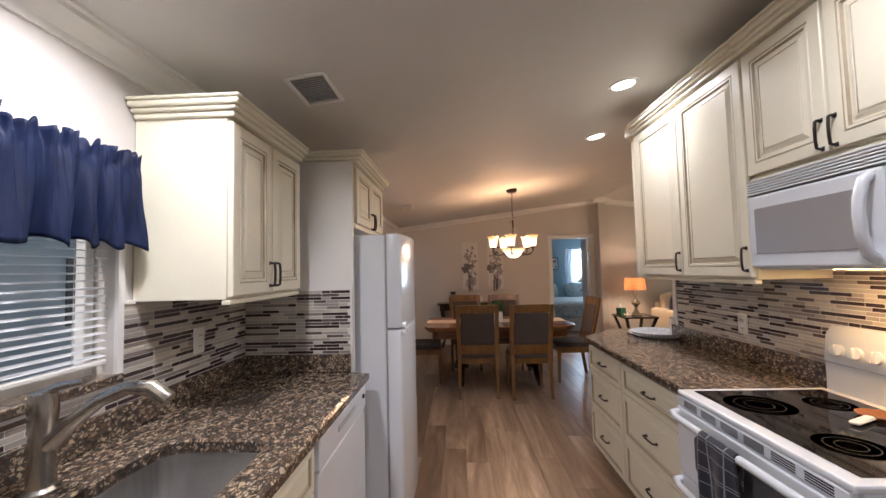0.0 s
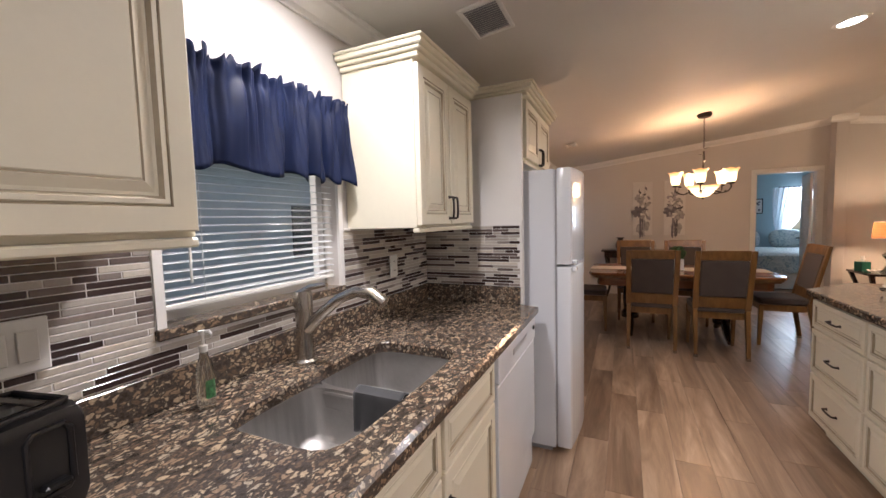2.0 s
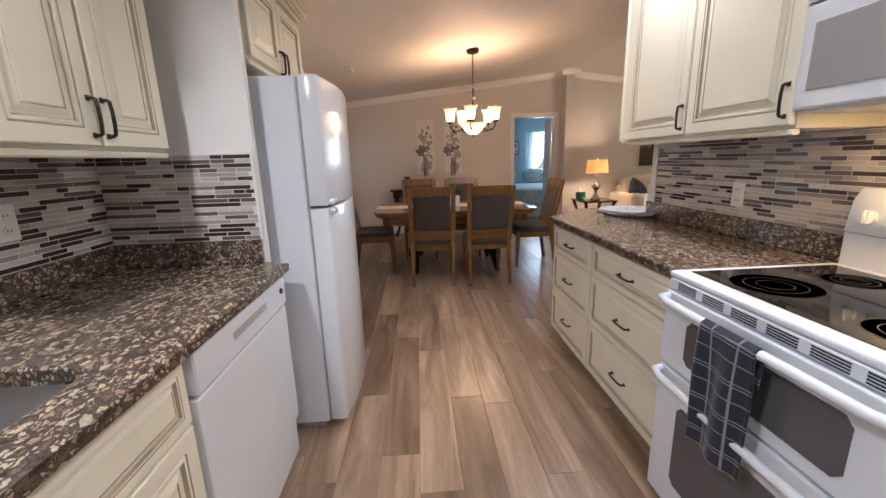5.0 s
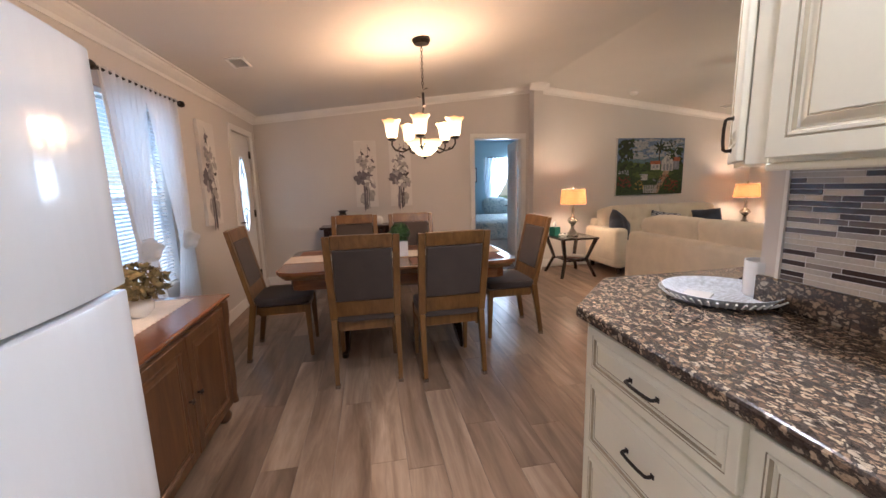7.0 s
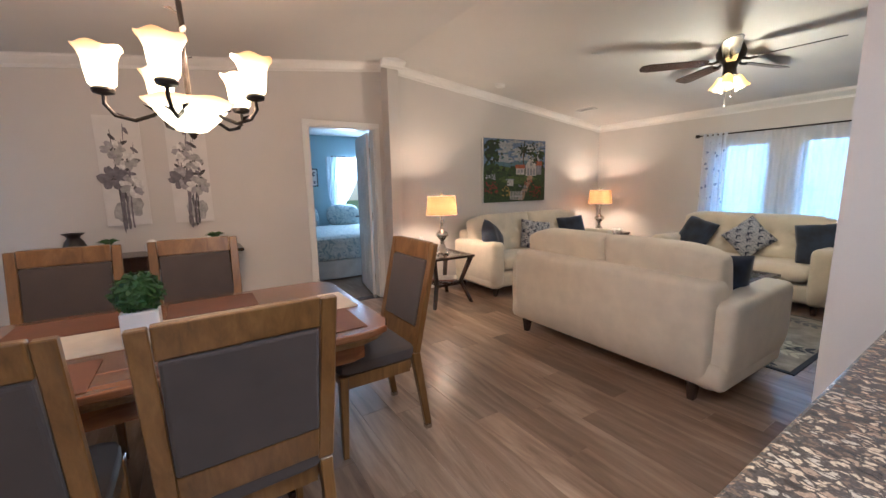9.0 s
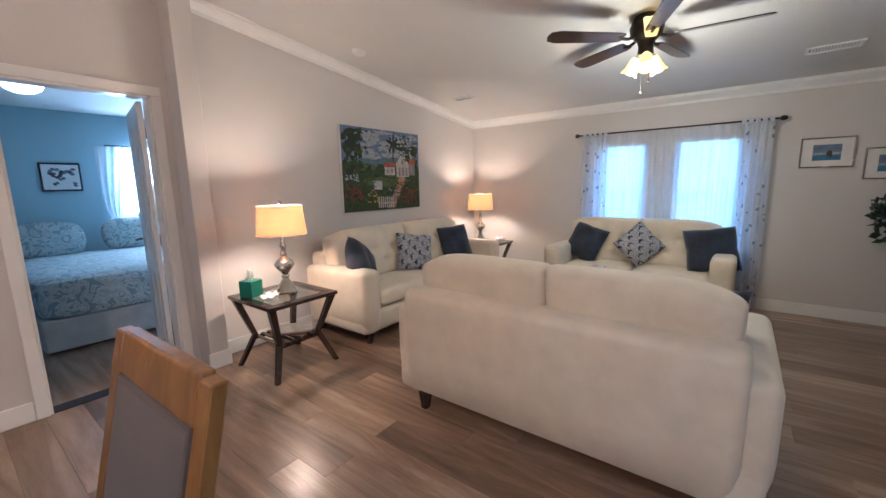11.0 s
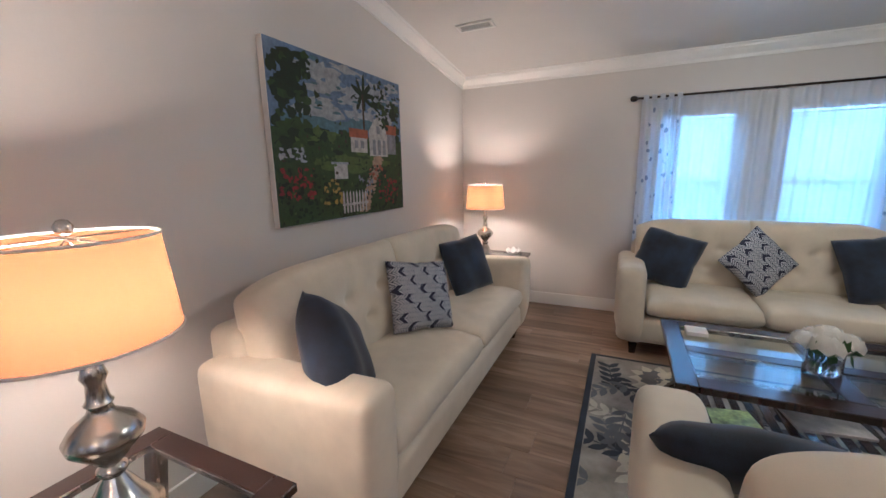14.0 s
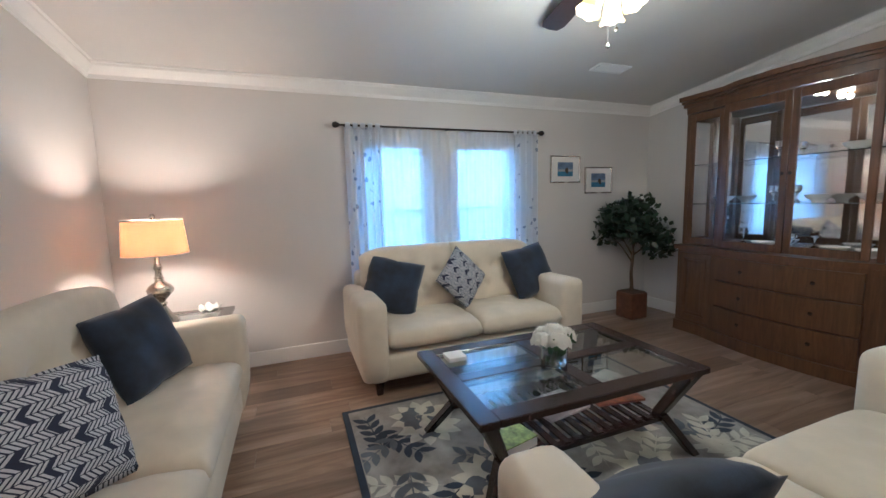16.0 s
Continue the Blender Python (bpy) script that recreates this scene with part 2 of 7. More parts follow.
wall_paint = plain("greige_wall_paint", (0.63, 0.60, 0.575), 0.55, 0, 0.03, 1.2, 160, 0.12, 0.0008)
teal_paint = plain("teal_wall_paint", (0.36, 0.50, 0.56), 0.6, 0, 0.03, 1.2, 160, 0.1)
ceil_paint = plain("ceiling_paint", (0.66, 0.645, 0.62), 0.65, 0, 0.03, 1.5, 140, 0.25, 0.0012)
trim_paint = plain("white_trim_paint", (0.80, 0.79, 0.77), 0.32, 0, 0.03, 3, 90, 0.06)
cream = plain("cream_cabinet_paint", (0.80, 0.76, 0.62), 0.36, 0, 0.03, 4, 70, 0.08)
glaze = plain("brown_glaze", (0.40, 0.34, 0.235), 0.45, 0, 0.2, 8, 60, 0.1)
bronze = plain("oil_rubbed_bronze", (0.045, 0.038, 0.034), 0.38, 0.8, 0.3, 20, 150, 0.1)
granite_m = granite()
tile_m, tile_rest = mosaic("mosaic_glass_and_stone"), mosaic("mosaic_glass_and_stone_rest", True)
grout = plain("pale_grout", (0.74, 0.73, 0.72), 0.8, 0, 0.06, 20, 200, 0.2)
appliance = plain("white_enamel", (0.72, 0.76, 0.82), 0.2, 0, 0.015, 3, 100, 0.02, coat=0.3)
appliance_grey = plain("grey_plastic", (0.35, 0.36, 0.38), 0.4, 0, 0.05)
steel = plain("brushed_steel", (0.52, 0.51, 0.50), 0.42, 1.0, 0.12, 5, 60, 0.08, stretch=(1, 12, 1))
nickel = plain("brushed_nickel", (0.52, 0.49, 0.45), 0.24, 1.0, 0.1, 8, 90, 0.05)
black_plastic = plain("black_plastic", (0.012, 0.012, 0.014), 0.3, 0, 0.2, 8, 90, 0.08)
cooktop = plain("black_ceramic_glass", (0.012, 0.012, 0.013), 0.06, 0, 0.2, 5, 80, 0.0)
ring_print = plain("grey_ring_print", (0.045, 0.042, 0.04), 0.2, 0, 0.1)
oven_glass = plain("dark_oven_glass", (0.10, 0.10, 0.11), 0.1, 0, 0.05, 3, 60, 0.0)
mw_glass = plain("grey_microwave_window", (0.33, 0.32, 0.33), 0.12, 0, 0.05, 3, 300, 0.0)
navy_satin = plain("navy_satin", (0.0065, 0.013, 0.045), 0.5, 0, 0.25, 10, 420, 0.2)
navy_satin.node_tree.nodes["Principled BSDF"].inputs["Specular IOR Level"].default_value = 0.18
# wide colour mottling paints in the velvet's lighter sheen patches
navy_velvet = cloth("navy_velvet", (0.017, 0.028, 0.056), 0.6, 300, 0.25, 0.8)
navy_towel = cloth("navy_towel", (0.007, 0.011, 0.028), 0.2, 700, 0.3)
stripe_cloth = cloth("white_stripe_cloth", (0.22, 0.235, 0.27), 0.1, 700)
grey_cloth = cloth("slate_dishcloth", (0.055, 0.057, 0.062), 0.25, 500)
white_plastic = plain("white_plastic", (0.78, 0.78, 0.76), 0.35, 0, 0.02, 5, 60, 0.02)
slat_white = plain("white_vinyl_slat", (0.72, 0.74, 0.77), 0.4, 0, 0.02)
sheer = see_through("white_sheer", (0.86, 0.88, 0.92), 0.38)
gauze = see_through("cream_gauze", (0.86, 0.85, 0.84), 0.10)
voile = curtain_print()
sofa_cloth = cloth("cream_microfibre", (0.67, 0.595, 0.47), 0.07, 420, 0.25, 0.7)
zigzag = herringbone()
espresso = wood("espresso_wood", (0.014, 0.007, 0.006), (0.03, 0.014, 0.011), (0.05, 0.024, 0.018), 0.25, (10, 10, 1.5), coat=0.4)
honey = wood("honey_oak", (0.105, 0.048, 0.0125), (0.17, 0.08, 0.022), (0.23, 0.12, 0.037), 0.32, (12, 12, 1.2), coat=0.3)
cherry = wood("cherry_table_top", (0.12, 0.042, 0.017), (0.19, 0.07, 0.027), (0.255, 0.10, 0.04), 0.2, (1.2, 12, 12), coat=0.5)
oak_dark = wood("walnut_cabinet", (0.064, 0.027, 0.010), (0.108, 0.047, 0.018), (0.15, 0.072, 0.028), 0.36, (12, 12, 1.2), coat=0.2)
plank_m = wood("vinyl_plank", (0.155, 0.094, 0.059), (0.29, 0.195, 0.13), (0.44, 0.32, 0.23), 0.33, (5, 0.55, 5), True, coat=0.15)
plank_rest = wood("vinyl_plank_rest", (0.155, 0.094, 0.059), (0.29, 0.195, 0.13), (0.44, 0.32, 0.23), 0.33, (5, 0.55, 5), coat=0.15)
underlay = plain("dark_joint", (0.14, 0.095, 0.065), 0.8)
brown_cloth = cloth("brown_upholstery", (0.056, 0.041, 0.035), 0.15, 600, 0.15)
linen = cloth("cream_runner", (0.58, 0.47, 0.34), 0.12, 260, 0.2)
placemat = cloth("brown_placemat", (0.145, 0.058, 0.03), 0.15, 500, 0.0, 0.7)
leaf_green = plain("box_green", (0.035, 0.10, 0.02), 0.55, 0, 0.4, 40, 200, 0.3)
dark_leaf = plain("ficus_leaf", (0.012, 0.032, 0.014), 0.4, 0, 0.35, 14, 100, 0.1)
dry_leaf = plain("dry_hydrangea", (0.20, 0.15, 0.06), 0.7, 0, 0.45, 30, 100, 0.2)
bark = plain("brown_bark", (0.10, 0.065, 0.04), 0.85, 0, 0.3, 30, 150, 0.5)
terracotta = plain("copper_basket", (0.17, 0.07, 0.035), 0.5, 0.2, 0.3, 25, 120, 0.4)
ceramic = plain("white_ceramic", (0.78, 0.77, 0.75), 0.2, 0, 0.03)
black_ceramic = plain("black_ceramic", (0.02, 0.016, 0.016), 0.3, 0, 0.2)
petal = see_through("white_petal", (0.85, 0.83, 0.78), 0.0)
clear = glass("clear_glass")
table_glass = glass("table_glass", (0.80, 0.88, 0.88))
pane_glass = glass("window_glass")
mirror = plain("mirror", (0.75, 0.76, 0.77), 0.02, 1.0, 0.01, 2, 50, 0.0)
shade_cloth = see_through("cream_lamp_shade", (0.21, 0.094, 0.042), 0.0)
green_box = plain("teal_green_card", (0.015, 0.16, 0.11), 0.45, 0, 0.15)
tissue_m = see_through("white_tissue", (0.9, 0.9, 0.9), 0.0)
paper = plain("magazine_paper", (0.5, 0.45, 0.42), 0.4, 0, 0.25, 18, 90, 0.05)
rust_print = plain("rust_cover", (0.24, 0.07, 0.03), 0.35, 0, 0.5, 30, 90, 0.05)
frosted = glow("lit_can_lens", (1, 0.95, 0.88), 14)
bulb_glow = glow("lit_bulb", (1, 0.72, 0.42), 18)
chand_glass = lit_glass("lit_amber_glass", (1, 0.76, 0.44), (1, 0.42, 0.10), 0.0, 0.145, 2.3, 0.45)
bowl_glass = lit_glass("lit_amber_bowl", (1, 0.78, 0.46), (1, 0.46, 0.13), -0.1, 0.03, 2.3, 0.5)
fan_glass = lit_glass("lit_fan_glass", (1, 0.58, 0.09), (1, 0.68, 0.2), -0.13, 0.0, 1.0, 0.8)
rug_field = cloth("grey_beige_rug", (0.30, 0.28, 0.25), 0.35, 300, 0.1, 0.95)
rug_navy = cloth("navy_rug_pile", (0.022, 0.032, 0.055), 0.25, 300, 0.1, 0.95)
rug_cream = cloth("cream_rug_pile", (0.52, 0.49, 0.40), 0.2, 300, 0.1, 0.95)
rug_grey = cloth("slate_rug_pile", (0.12, 0.13, 0.15), 0.3, 300, 0.1, 0.95)
canvas = plain("white_canvas", (0.72, 0.70, 0.68), 0.7, 0, 0.05, 8, 300, 0.2)
bed_cloth = bedspread()
carpet = cloth("grey_bed_skirt", (0.5, 0.5, 0.48), 0.1)
grass_m = plain("lawn", (0.07, 0.12, 0.04), 0.9, 0, 0.4, 3, 60, 0.4)
siding_m = plain("grey_siding", (0.55, 0.56, 0.57), 0.6, 0, 0.06, 3, 60, 0.1)


def paint(name, c):
    return plain(name, c, 0.6, 0, 0.3, 25, 140, 0.35, 0.001)


# ---- mesh helpers ----
def box(bm, x0, y0, z0, x1, y1, z1, bev=0.0, seg=1, mi=0):
    r = bmesh.ops.create_cube(bm, size=1, matrix=Matrix.Translation(((x0 + x1) / 2, (y0 + y1) / 2, (z0 + z1) / 2)) @ Matrix.Diagonal((abs(x1 - x0), abs(y1 - y0), abs(z1 - z0), 1)))
    fs = {f for v in r["verts"] for f in v.link_faces}
    for f in fs:
        f.material_index = mi
    if bev:
        bmesh.ops.bevel(bm, geom=list({e for v in r["verts"] for e in v.link_edges}), offset=bev, segments=seg, affect="EDGES", profile=0.5)
    return bm


def B(*a, **k):
    return box(bmesh.new(), *a, **k)


def rounded(sx, sy, sz, at=(0, 0, 0), k=6, n=7, warp=None, m=None):
    """A puffed box of half sizes sx, sy, sz."""
    bm = bmesh.new()
    bmesh.ops.create_cube(bm, size=2)
    bmesh.ops.subdivide_edges(bm, edges=bm.edges[:], cuts=n, use_grid_fill=True)
    for v in bm.verts:
        p = v.co
        q = (abs(p.x) ** k + abs(p.y) ** k + abs(p.z) ** k) ** (1 / k)
        p = p / q
        v.co = Vector((p.x * sx, p.y * sy, p.z * sz))
        if warp:
            v.co = warp(v.co)
    bm.transform(Matrix.Translation(at) @ (m or Matrix()))
    return bm


def lathe(bm, prof, n=24, at=(0, 0, 0), mi=0, ripple=0.0, lobes=5):
    rings = []
    for j, (r, z) in enumerate(prof):
        amp = ripple * (j / (len(prof) - 1)) ** 3
        rings.append([bm.verts.new((at[0] + r * math.cos(2 * math.pi * i / n), at[1] + r * math.sin(2 * math.pi * i / n), at[2] + z + amp * math.cos(lobes * 2 * math.pi * i / n))) for i in range(n)])
    for a, b in zip(rings, rings[1:]):
        for i in range(n):
            f = bm.faces.new((a[i], a[(i + 1) % n], b[(i + 1) % n], b[i]))
            f.material_index = mi
    for ring, r, flip in ((rings[0], prof[0][0], True), (rings[-1], prof[-1][0], False)):
        if r > 1e-4 and not ripple:
            f = bm.faces.new(ring[::-1] if flip else ring)
            f.material_index = mi
    return bm


def tube(bm, pts, r, n=8, mi=0):
    pts = [Vector(p) for p in pts]
    rs = r if isinstance(r, (list, tuple)) else [r] * len(pts)
    rings, up = [], None
    for i, p in enumerate(pts):
        t = (pts[min(i + 1, len(pts) - 1)] - pts[max(i - 1, 0)]).normalized()
        if up is None:
            up = t.orthogonal().normalized()
        up = (up - t * up.dot(t)).normalized()
        s = t.cross(up)
        rings.append([bm.verts.new(p + rs[i] * (up * math.cos(2 * math.pi * k / n) + s * math.sin(2 * math.pi * k / n))) for k in range(n)])
    for a, b in zip(rings, rings[1:]):
        for k in range(n):
            bm.faces.new((a[k], a[(k + 1) % n], b[(k + 1) % n], b[k])).material_index = mi
    for q in (rings[0][::-1], rings[-1]):
        bm.faces.new(q).material_index = mi
    return bm


def arc(c, r, a0, a1, n, axis="xz"):
    out = []
    for i in range(n + 1):
        a = radians(a0 + (a1 - a0) * i / n)
        u, w = r * math.cos(a), r * math.sin(a)
        out.append((c[0] + u, c[1], c[2] + w) if axis == "xz" else (c[0], c[1] + u, c[2] + w) if axis == "yz" else (c[0] + u, c[1] + w, c[2]))
    return out


def prism(bm, pts, z0, z1, bev=0.0, seg=2, mi=0):
    lo, hi = [bm.verts.new((x, y, z0)) for x, y in pts], [bm.verts.new((x, y, z1)) for x, y in pts]
    n = len(pts)
    fs = [bm.faces.new(lo[::-1]), bm.faces.new(hi)]
    fs += [bm.faces.new((lo[i], lo[(i + 1) % n], hi[(i + 1) % n], hi[i])) for i in range(n)]
    for f in fs:
        f.material_index = mi
    bmesh.ops.recalc_face_normals(bm, faces=fs)
    if bev:
        bmesh.ops.bevel(bm, geom=list({e for f in fs for e in f.edges}), offset=bev, segments=seg, affect="EDGES", profile=0.5)
    return bm


def bar(bm, p, q, w, d, taper=1.0):
    """A square leg from p to q, w wide and d deep, tapering to its end."""
    p, q = Vector(p), Vector(q)
    vs = []
    for c, k in ((p, 1.0), (q, taper)):
        for sx, sy in ((-1, -1), (1, -1), (1, 1), (-1, 1)):
            vs.append(bm.verts.new((c.x + sx * w * k / 2, c.y + sy * d * k / 2, c.z)))
    fs = [bm.faces.new(vs[:4][::-1]), bm.faces.new(vs[4:])] + [bm.faces.new((vs[i], vs[(i + 1) % 4], vs[4 + (i + 1) % 4], vs[4 + i])) for i in range(4)]
    bmesh.ops.recalc_face_normals(bm, faces=fs)
    bmesh.ops.bevel(bm, geom=list({e for f in fs for e in f.edges}), offset=min(w, d) * 0.1, segments=1, affect="EDGES")
    return bm


def part(name, bm, mat, parent, label="", smooth=False, sharp=40):
    me = bpy.data.meshes.new(name)
    bm.to_mesh(me)
    bm.free()
    for x in (mat if isinstance(mat, (list, tuple)) else (mat,)):
        me.materials.append(x)
    if smooth:
        me.polygons.foreach_set("use_smooth", [True] * len(me.polygons))
        me.set_sharp_from_angle(angle=radians(sharp))
    o = new(name, me)
    if parent:
        o.parent = parent
    if label:
        o["label"] = label
    return o


def thing(name, m, label, category, group=""):
    e = new(name)
    e.empty_display_size = 0.1
    e.matrix_world = m
    return tagged(e, label, category, group)


def single(name, bm, mat, label, category, group="", smooth=False, m=None, sharp=40):
    o = part(name, bm, mat, None, "", smooth, sharp)
    if m:
        o.matrix_world = m
    return tagged(o, label, category, group)


def setting(name, bm, mat, label="", smooth=False):
    return tagged(part(name, bm, mat, None, "", smooth), label, "", "", "structure")


# ---- the shell of the house ----
W, E, N, EAVE, RIDGE_X, RIDGE = -0.86, 7.13, 8.17, 2.31, 3.135, 2.78


def ceil_z(x):
    return EAVE + (RIDGE - EAVE) * ((x - W) / (RIDGE_X - W) if x < RIDGE_X else (E - x) / (E - RIDGE_X))


def wall_y(name, x0, x1, y0, y1, top, holes=(), mat=wall_paint):
    """A wall that runs along y, with holes (y0, y1, z0, z1)."""
    bm, y = bmesh.new(), y0
    for a, b, lo, hi in sorted(holes):
        box(bm, x0, y, 0, x1, a, top)
        if lo > 0:
            box(bm, x0, a, 0, x1, b, lo)
        box(bm, x0, a, hi, x1, b, top)
        y = b
    box(bm, x0, y, 0, x1, y1, top)
    return setting(name, bm, mat)


def gable(name, y0, y1, x0, x1, holes=(), mat=wall_paint):
    """A wall that runs along x up to the sloped ceiling."""
    bm, x = bmesh.new(), x0
    for a, b, lo, hi in sorted(holes):
        box(bm, x, y0, 0, a, y1, EAVE)
        box(bm, a, y0, hi, b, y1, EAVE)
        x = b
    box(bm, x, y0, 0, x1, y1, EAVE)
    tops = [(x0, EAVE), (x1, EAVE), (x1, ceil_z(x1) + 0.04)] + ([(RIDGE_X, RIDGE + 0.04)] if x0 < RIDGE_X < x1 else []) + [(x0, ceil_z(x0) + 0.04)]
    f, g = [bm.verts.new((x, y0, z)) for x, z in tops], [bm.verts.new((x, y1, z)) for x, z in tops]
    n = len(tops)
    fs = [bm.faces.new(f), bm.faces.new(g[::-1])] + [bm.faces.new((f[(i + 1) % n], f[i], g[i], g[(i + 1) % n])) for i in range(n)]
    bmesh.ops.recalc_face_normals(bm, faces=fs)
    return setting(name, bm, mat)


KW, DW, FD = (1.06, 1.79, 1.125, 1.86), (4.96, 5.68, 0.66, 1.97), (7.19, 7.93, 0.0, 2.03)
wall_y("wall_west", W - 0.13, W, -2.6, N + 0.12, EAVE + 0.05, (KW, DW, FD))
LW1, LW2 = (5.75, 6.32, 0.64, 1.83), (4.82, 5.44, 0.64, 1.83)
wall_y("wall_east", E, E + 0.13, 2.8, N + 0.12, EAVE + 0.05, (LW1, LW2))
BD = (2.195, 2.952, 0.0, 2.03)
gable("wall_north", N, N + 0.12, W - 0.13, E + 0.13, (BD,))
gable("wall_south_living", 2.90, 3.02, 3.20, E + 0.13)
gable("wall_south_kitchen", -2.62, -2.5, W - 0.13, 3.20)
wall_y("wall_marriage_line", 3.085, 3.20, -2.5, 4.18, 2.80)
wall_y("wall_kitchen_back", 1.985, 2.10, -2.5, 3.50, 2.74)
setting("wall_closet", B(2.10, 3.40, 0, 3.085, 3.50, 2.79), wall_paint)
setting("pilaster", B(3.065, 7.985, 0, 3.205, N, ceil_z(3.1) + 0.02, bev=0.004), wall_paint)
bm = bmesh.new()
for xa, za, xb, zb in ((W - 0.13, EAVE - 0.017, RIDGE_X, RIDGE), (RIDGE_X, RIDGE, E + 0.13, EAVE - 0.017)):
    vs = [bm.verts.new(p) for p in ((xa, -2.62, za), (xb, -2.62, zb), (xb, N + 0.12, zb), (xa, N + 0.12, za), (xa, -2.62, za + 0.12), (xb, -2.62, zb + 0.12), (xb, N + 0.12, zb + 0.12), (xa, N + 0.12, za + 0.12))]
    for q in ((0, 3, 2, 1), (4, 5, 6, 7), (0, 1, 5, 4), (2, 3, 7, 6), (1, 2, 6, 5), (3, 0, 4, 7)):
        bm.faces.new([vs[i] for i in q])
bmesh.ops.recalc_face_normals(bm, faces=bm.faces[:])
setting("ceiling", bm, ceil_paint)
floor = setting("floor", B(W - 0.13, -2.62, -0.12, E + 0.13, N + 0.12, -0.006), underlay, "wood-look vinyl plank floor in mixed browns")
setting("ground", B(-60, -60, -0.60, 60, 60, -0.55), grass_m)


def crown(name, path):
    """Crown moulding: a stepped profile along a straight path on a wall; n points into the room."""
    (a, b, n) = path
    a, b, n = Vector(a), Vector(b), Vector(n)
    prof = [(0, -0.095), (0.012, -0.095), (0.014, -0.07), (0.04, -0.045), (0.058, -0.022), (0.06, -0.006), (0.075, -0.004), (0.075, 0.02), (0, 0.02)]
    bm = bmesh.new()
    rings = [[bm.verts.new(p + n * d + Vector((0, 0, h))) for d, h in prof] for p in (a, b)]
    k = len(prof)
    fs = [bm.faces.new((rings[0][i], rings[0][(i + 1) % k], rings[1][(i + 1) % k], rings[1][i])) for i in range(k)] + [bm.faces.new(rings[0]), bm.faces.new(rings[1][::-1])]
    bmesh.ops.recalc_face_normals(bm, faces=fs)
    return setting(name, bm, trim_paint, smooth=False)


crown("crown_trim_west", ((W, -2.5, EAVE), (W, N, EAVE), (1, 0, 0)))
crown("crown_trim_east", ((E, 3.02, EAVE), (E, N, EAVE), (-1, 0, 0)))
crown("crown_trim_north_1", ((W, N, EAVE), (3.065, N, ceil_z(3.065)), (0, -1, 0)))
crown("crown_trim_north_2", ((3.205, N, ceil_z(3.205)), (E, N, EAVE), (0, -1, 0)))
crown("crown_trim_pilaster", ((2.99, 7.985, RIDGE - 0.01), (3.28, 7.985, RIDGE - 0.01), (0, -1, 0)))
crown("crown_trim_south", ((3.2, 3.02, ceil_z(3.2)), (E, 3.02, EAVE), (0, 1, 0)))


def base(name, x0, y0, x1, y1):
    return setting(name, B(x0, y0, 0, x1, y1, 0.125, bev=0.005), trim_paint)


base("baseboard_north_1", W, N - 0.014, 2.13, N)
base("baseboard_pilaster", 3.052, 7.971, 3.218, 7.985)
base("baseboard_pilaster_side", 3.205, 7.9855, 3.218, N - 0.0145)
base("baseboard_north_2", 3.2195, N - 0.014, E - 0.0145, N)
base("baseboard_east", E - 0.014, 3.035, E, N)
base("baseboard_south", 3.2145, 3.02, E - 0.0145, 3.034)
base("baseboard_west_1", W, 3.5, W + 0.014, 7.12)
base("baseboard_west_2", W, 8.0, W + 0.014, N - 0.0145)
base("baseboard_partition", 3.20, 3.035, 3.214, 4.18)
base("baseboard_partition_end", 3.085, 4.1805, 3.214, 4.194)


def casing(name, x0, x1, top, y, wdt=0.062, face=-1, axis="x"):
    """A painted door casing round an opening."""
    bm = bmesh.new()
    d = 0.018 * face
    for a, b, lo, hi in ((x0 - wdt, x0, 0, top), (x1, x1 + wdt, 0, top), (x0 - wdt, x1 + wdt, top, top + wdt)):
        if axis == "x":
            box(bm, a, min(y, y + d), lo, b, max(y, y + d), hi, bev=0.004)
        else:
            box(bm, min(y, y + d), a, lo, max(y, y + d), b, hi, bev=0.004)
    return bm


setting("trim_bedroom_door", casing("c", BD[0], BD[1], BD[3], N), trim_paint)
bm = B(BD[0] - 0.001, N + 0.001, 0, BD[0] + 0.014, N + 0.119, BD[3])
box(bm, BD[1] - 0.014, N + 0.001, 0, BD[1] + 0.001, N + 0.119, BD[3])
box(bm, BD[0], N + 0.001, BD[3] - 0.014, BD[1], N + 0.119, BD[3] + 0.001)
setting("trim_bedroom_jamb", bm, trim_paint)
setting("trim_front_door", casing("c", FD[0], FD[1], FD[3], W, 0.065, 1, "y"), trim_paint)


# ---- kitchen ----
DOOR_LOOPS = ((0, 0, 0), (0, 0.018, 0), (0.003, 0.021, 0), (0.046, 0.021, 0), (0.049, 0.017, 1), (0.052, 0.021, 0), (0.060, 0.021, 0), (0.066, 0.013, 1), (0.072, 0.013, 0), (0.090, 0.019, 0), (0.093, 0.017, 1), (0.096, 0.019, 0))


def door_bm(x0, z0, x1, z1, y=0.0, slim=1.0):
    """A raised-panel front that faces -y, with glazed grooves."""
    bm, rings = bmesh.new(), []
    for d, t, g in DOOR_LOOPS:
        d *= slim
        rings.append([bm.verts.new(p) for p in ((x0 + d, y - t, z0 + d), (x1 - d, y - t, z0 + d), (x1 - d, y - t, z1 - d), (x0 + d, y - t, z1 - d))])
    for (a, b), (_, _, g) in zip(zip(rings, rings[1:]), DOOR_LOOPS[1:]):
        for i in range(4):
            bm.faces.new((a[i], a[(i + 1) % 4], b[(i + 1) % 4], b[i])).material_index = g
    bm.faces.new(rings[-1])
    bm.faces.new(rings[0][::-1])
    return bm


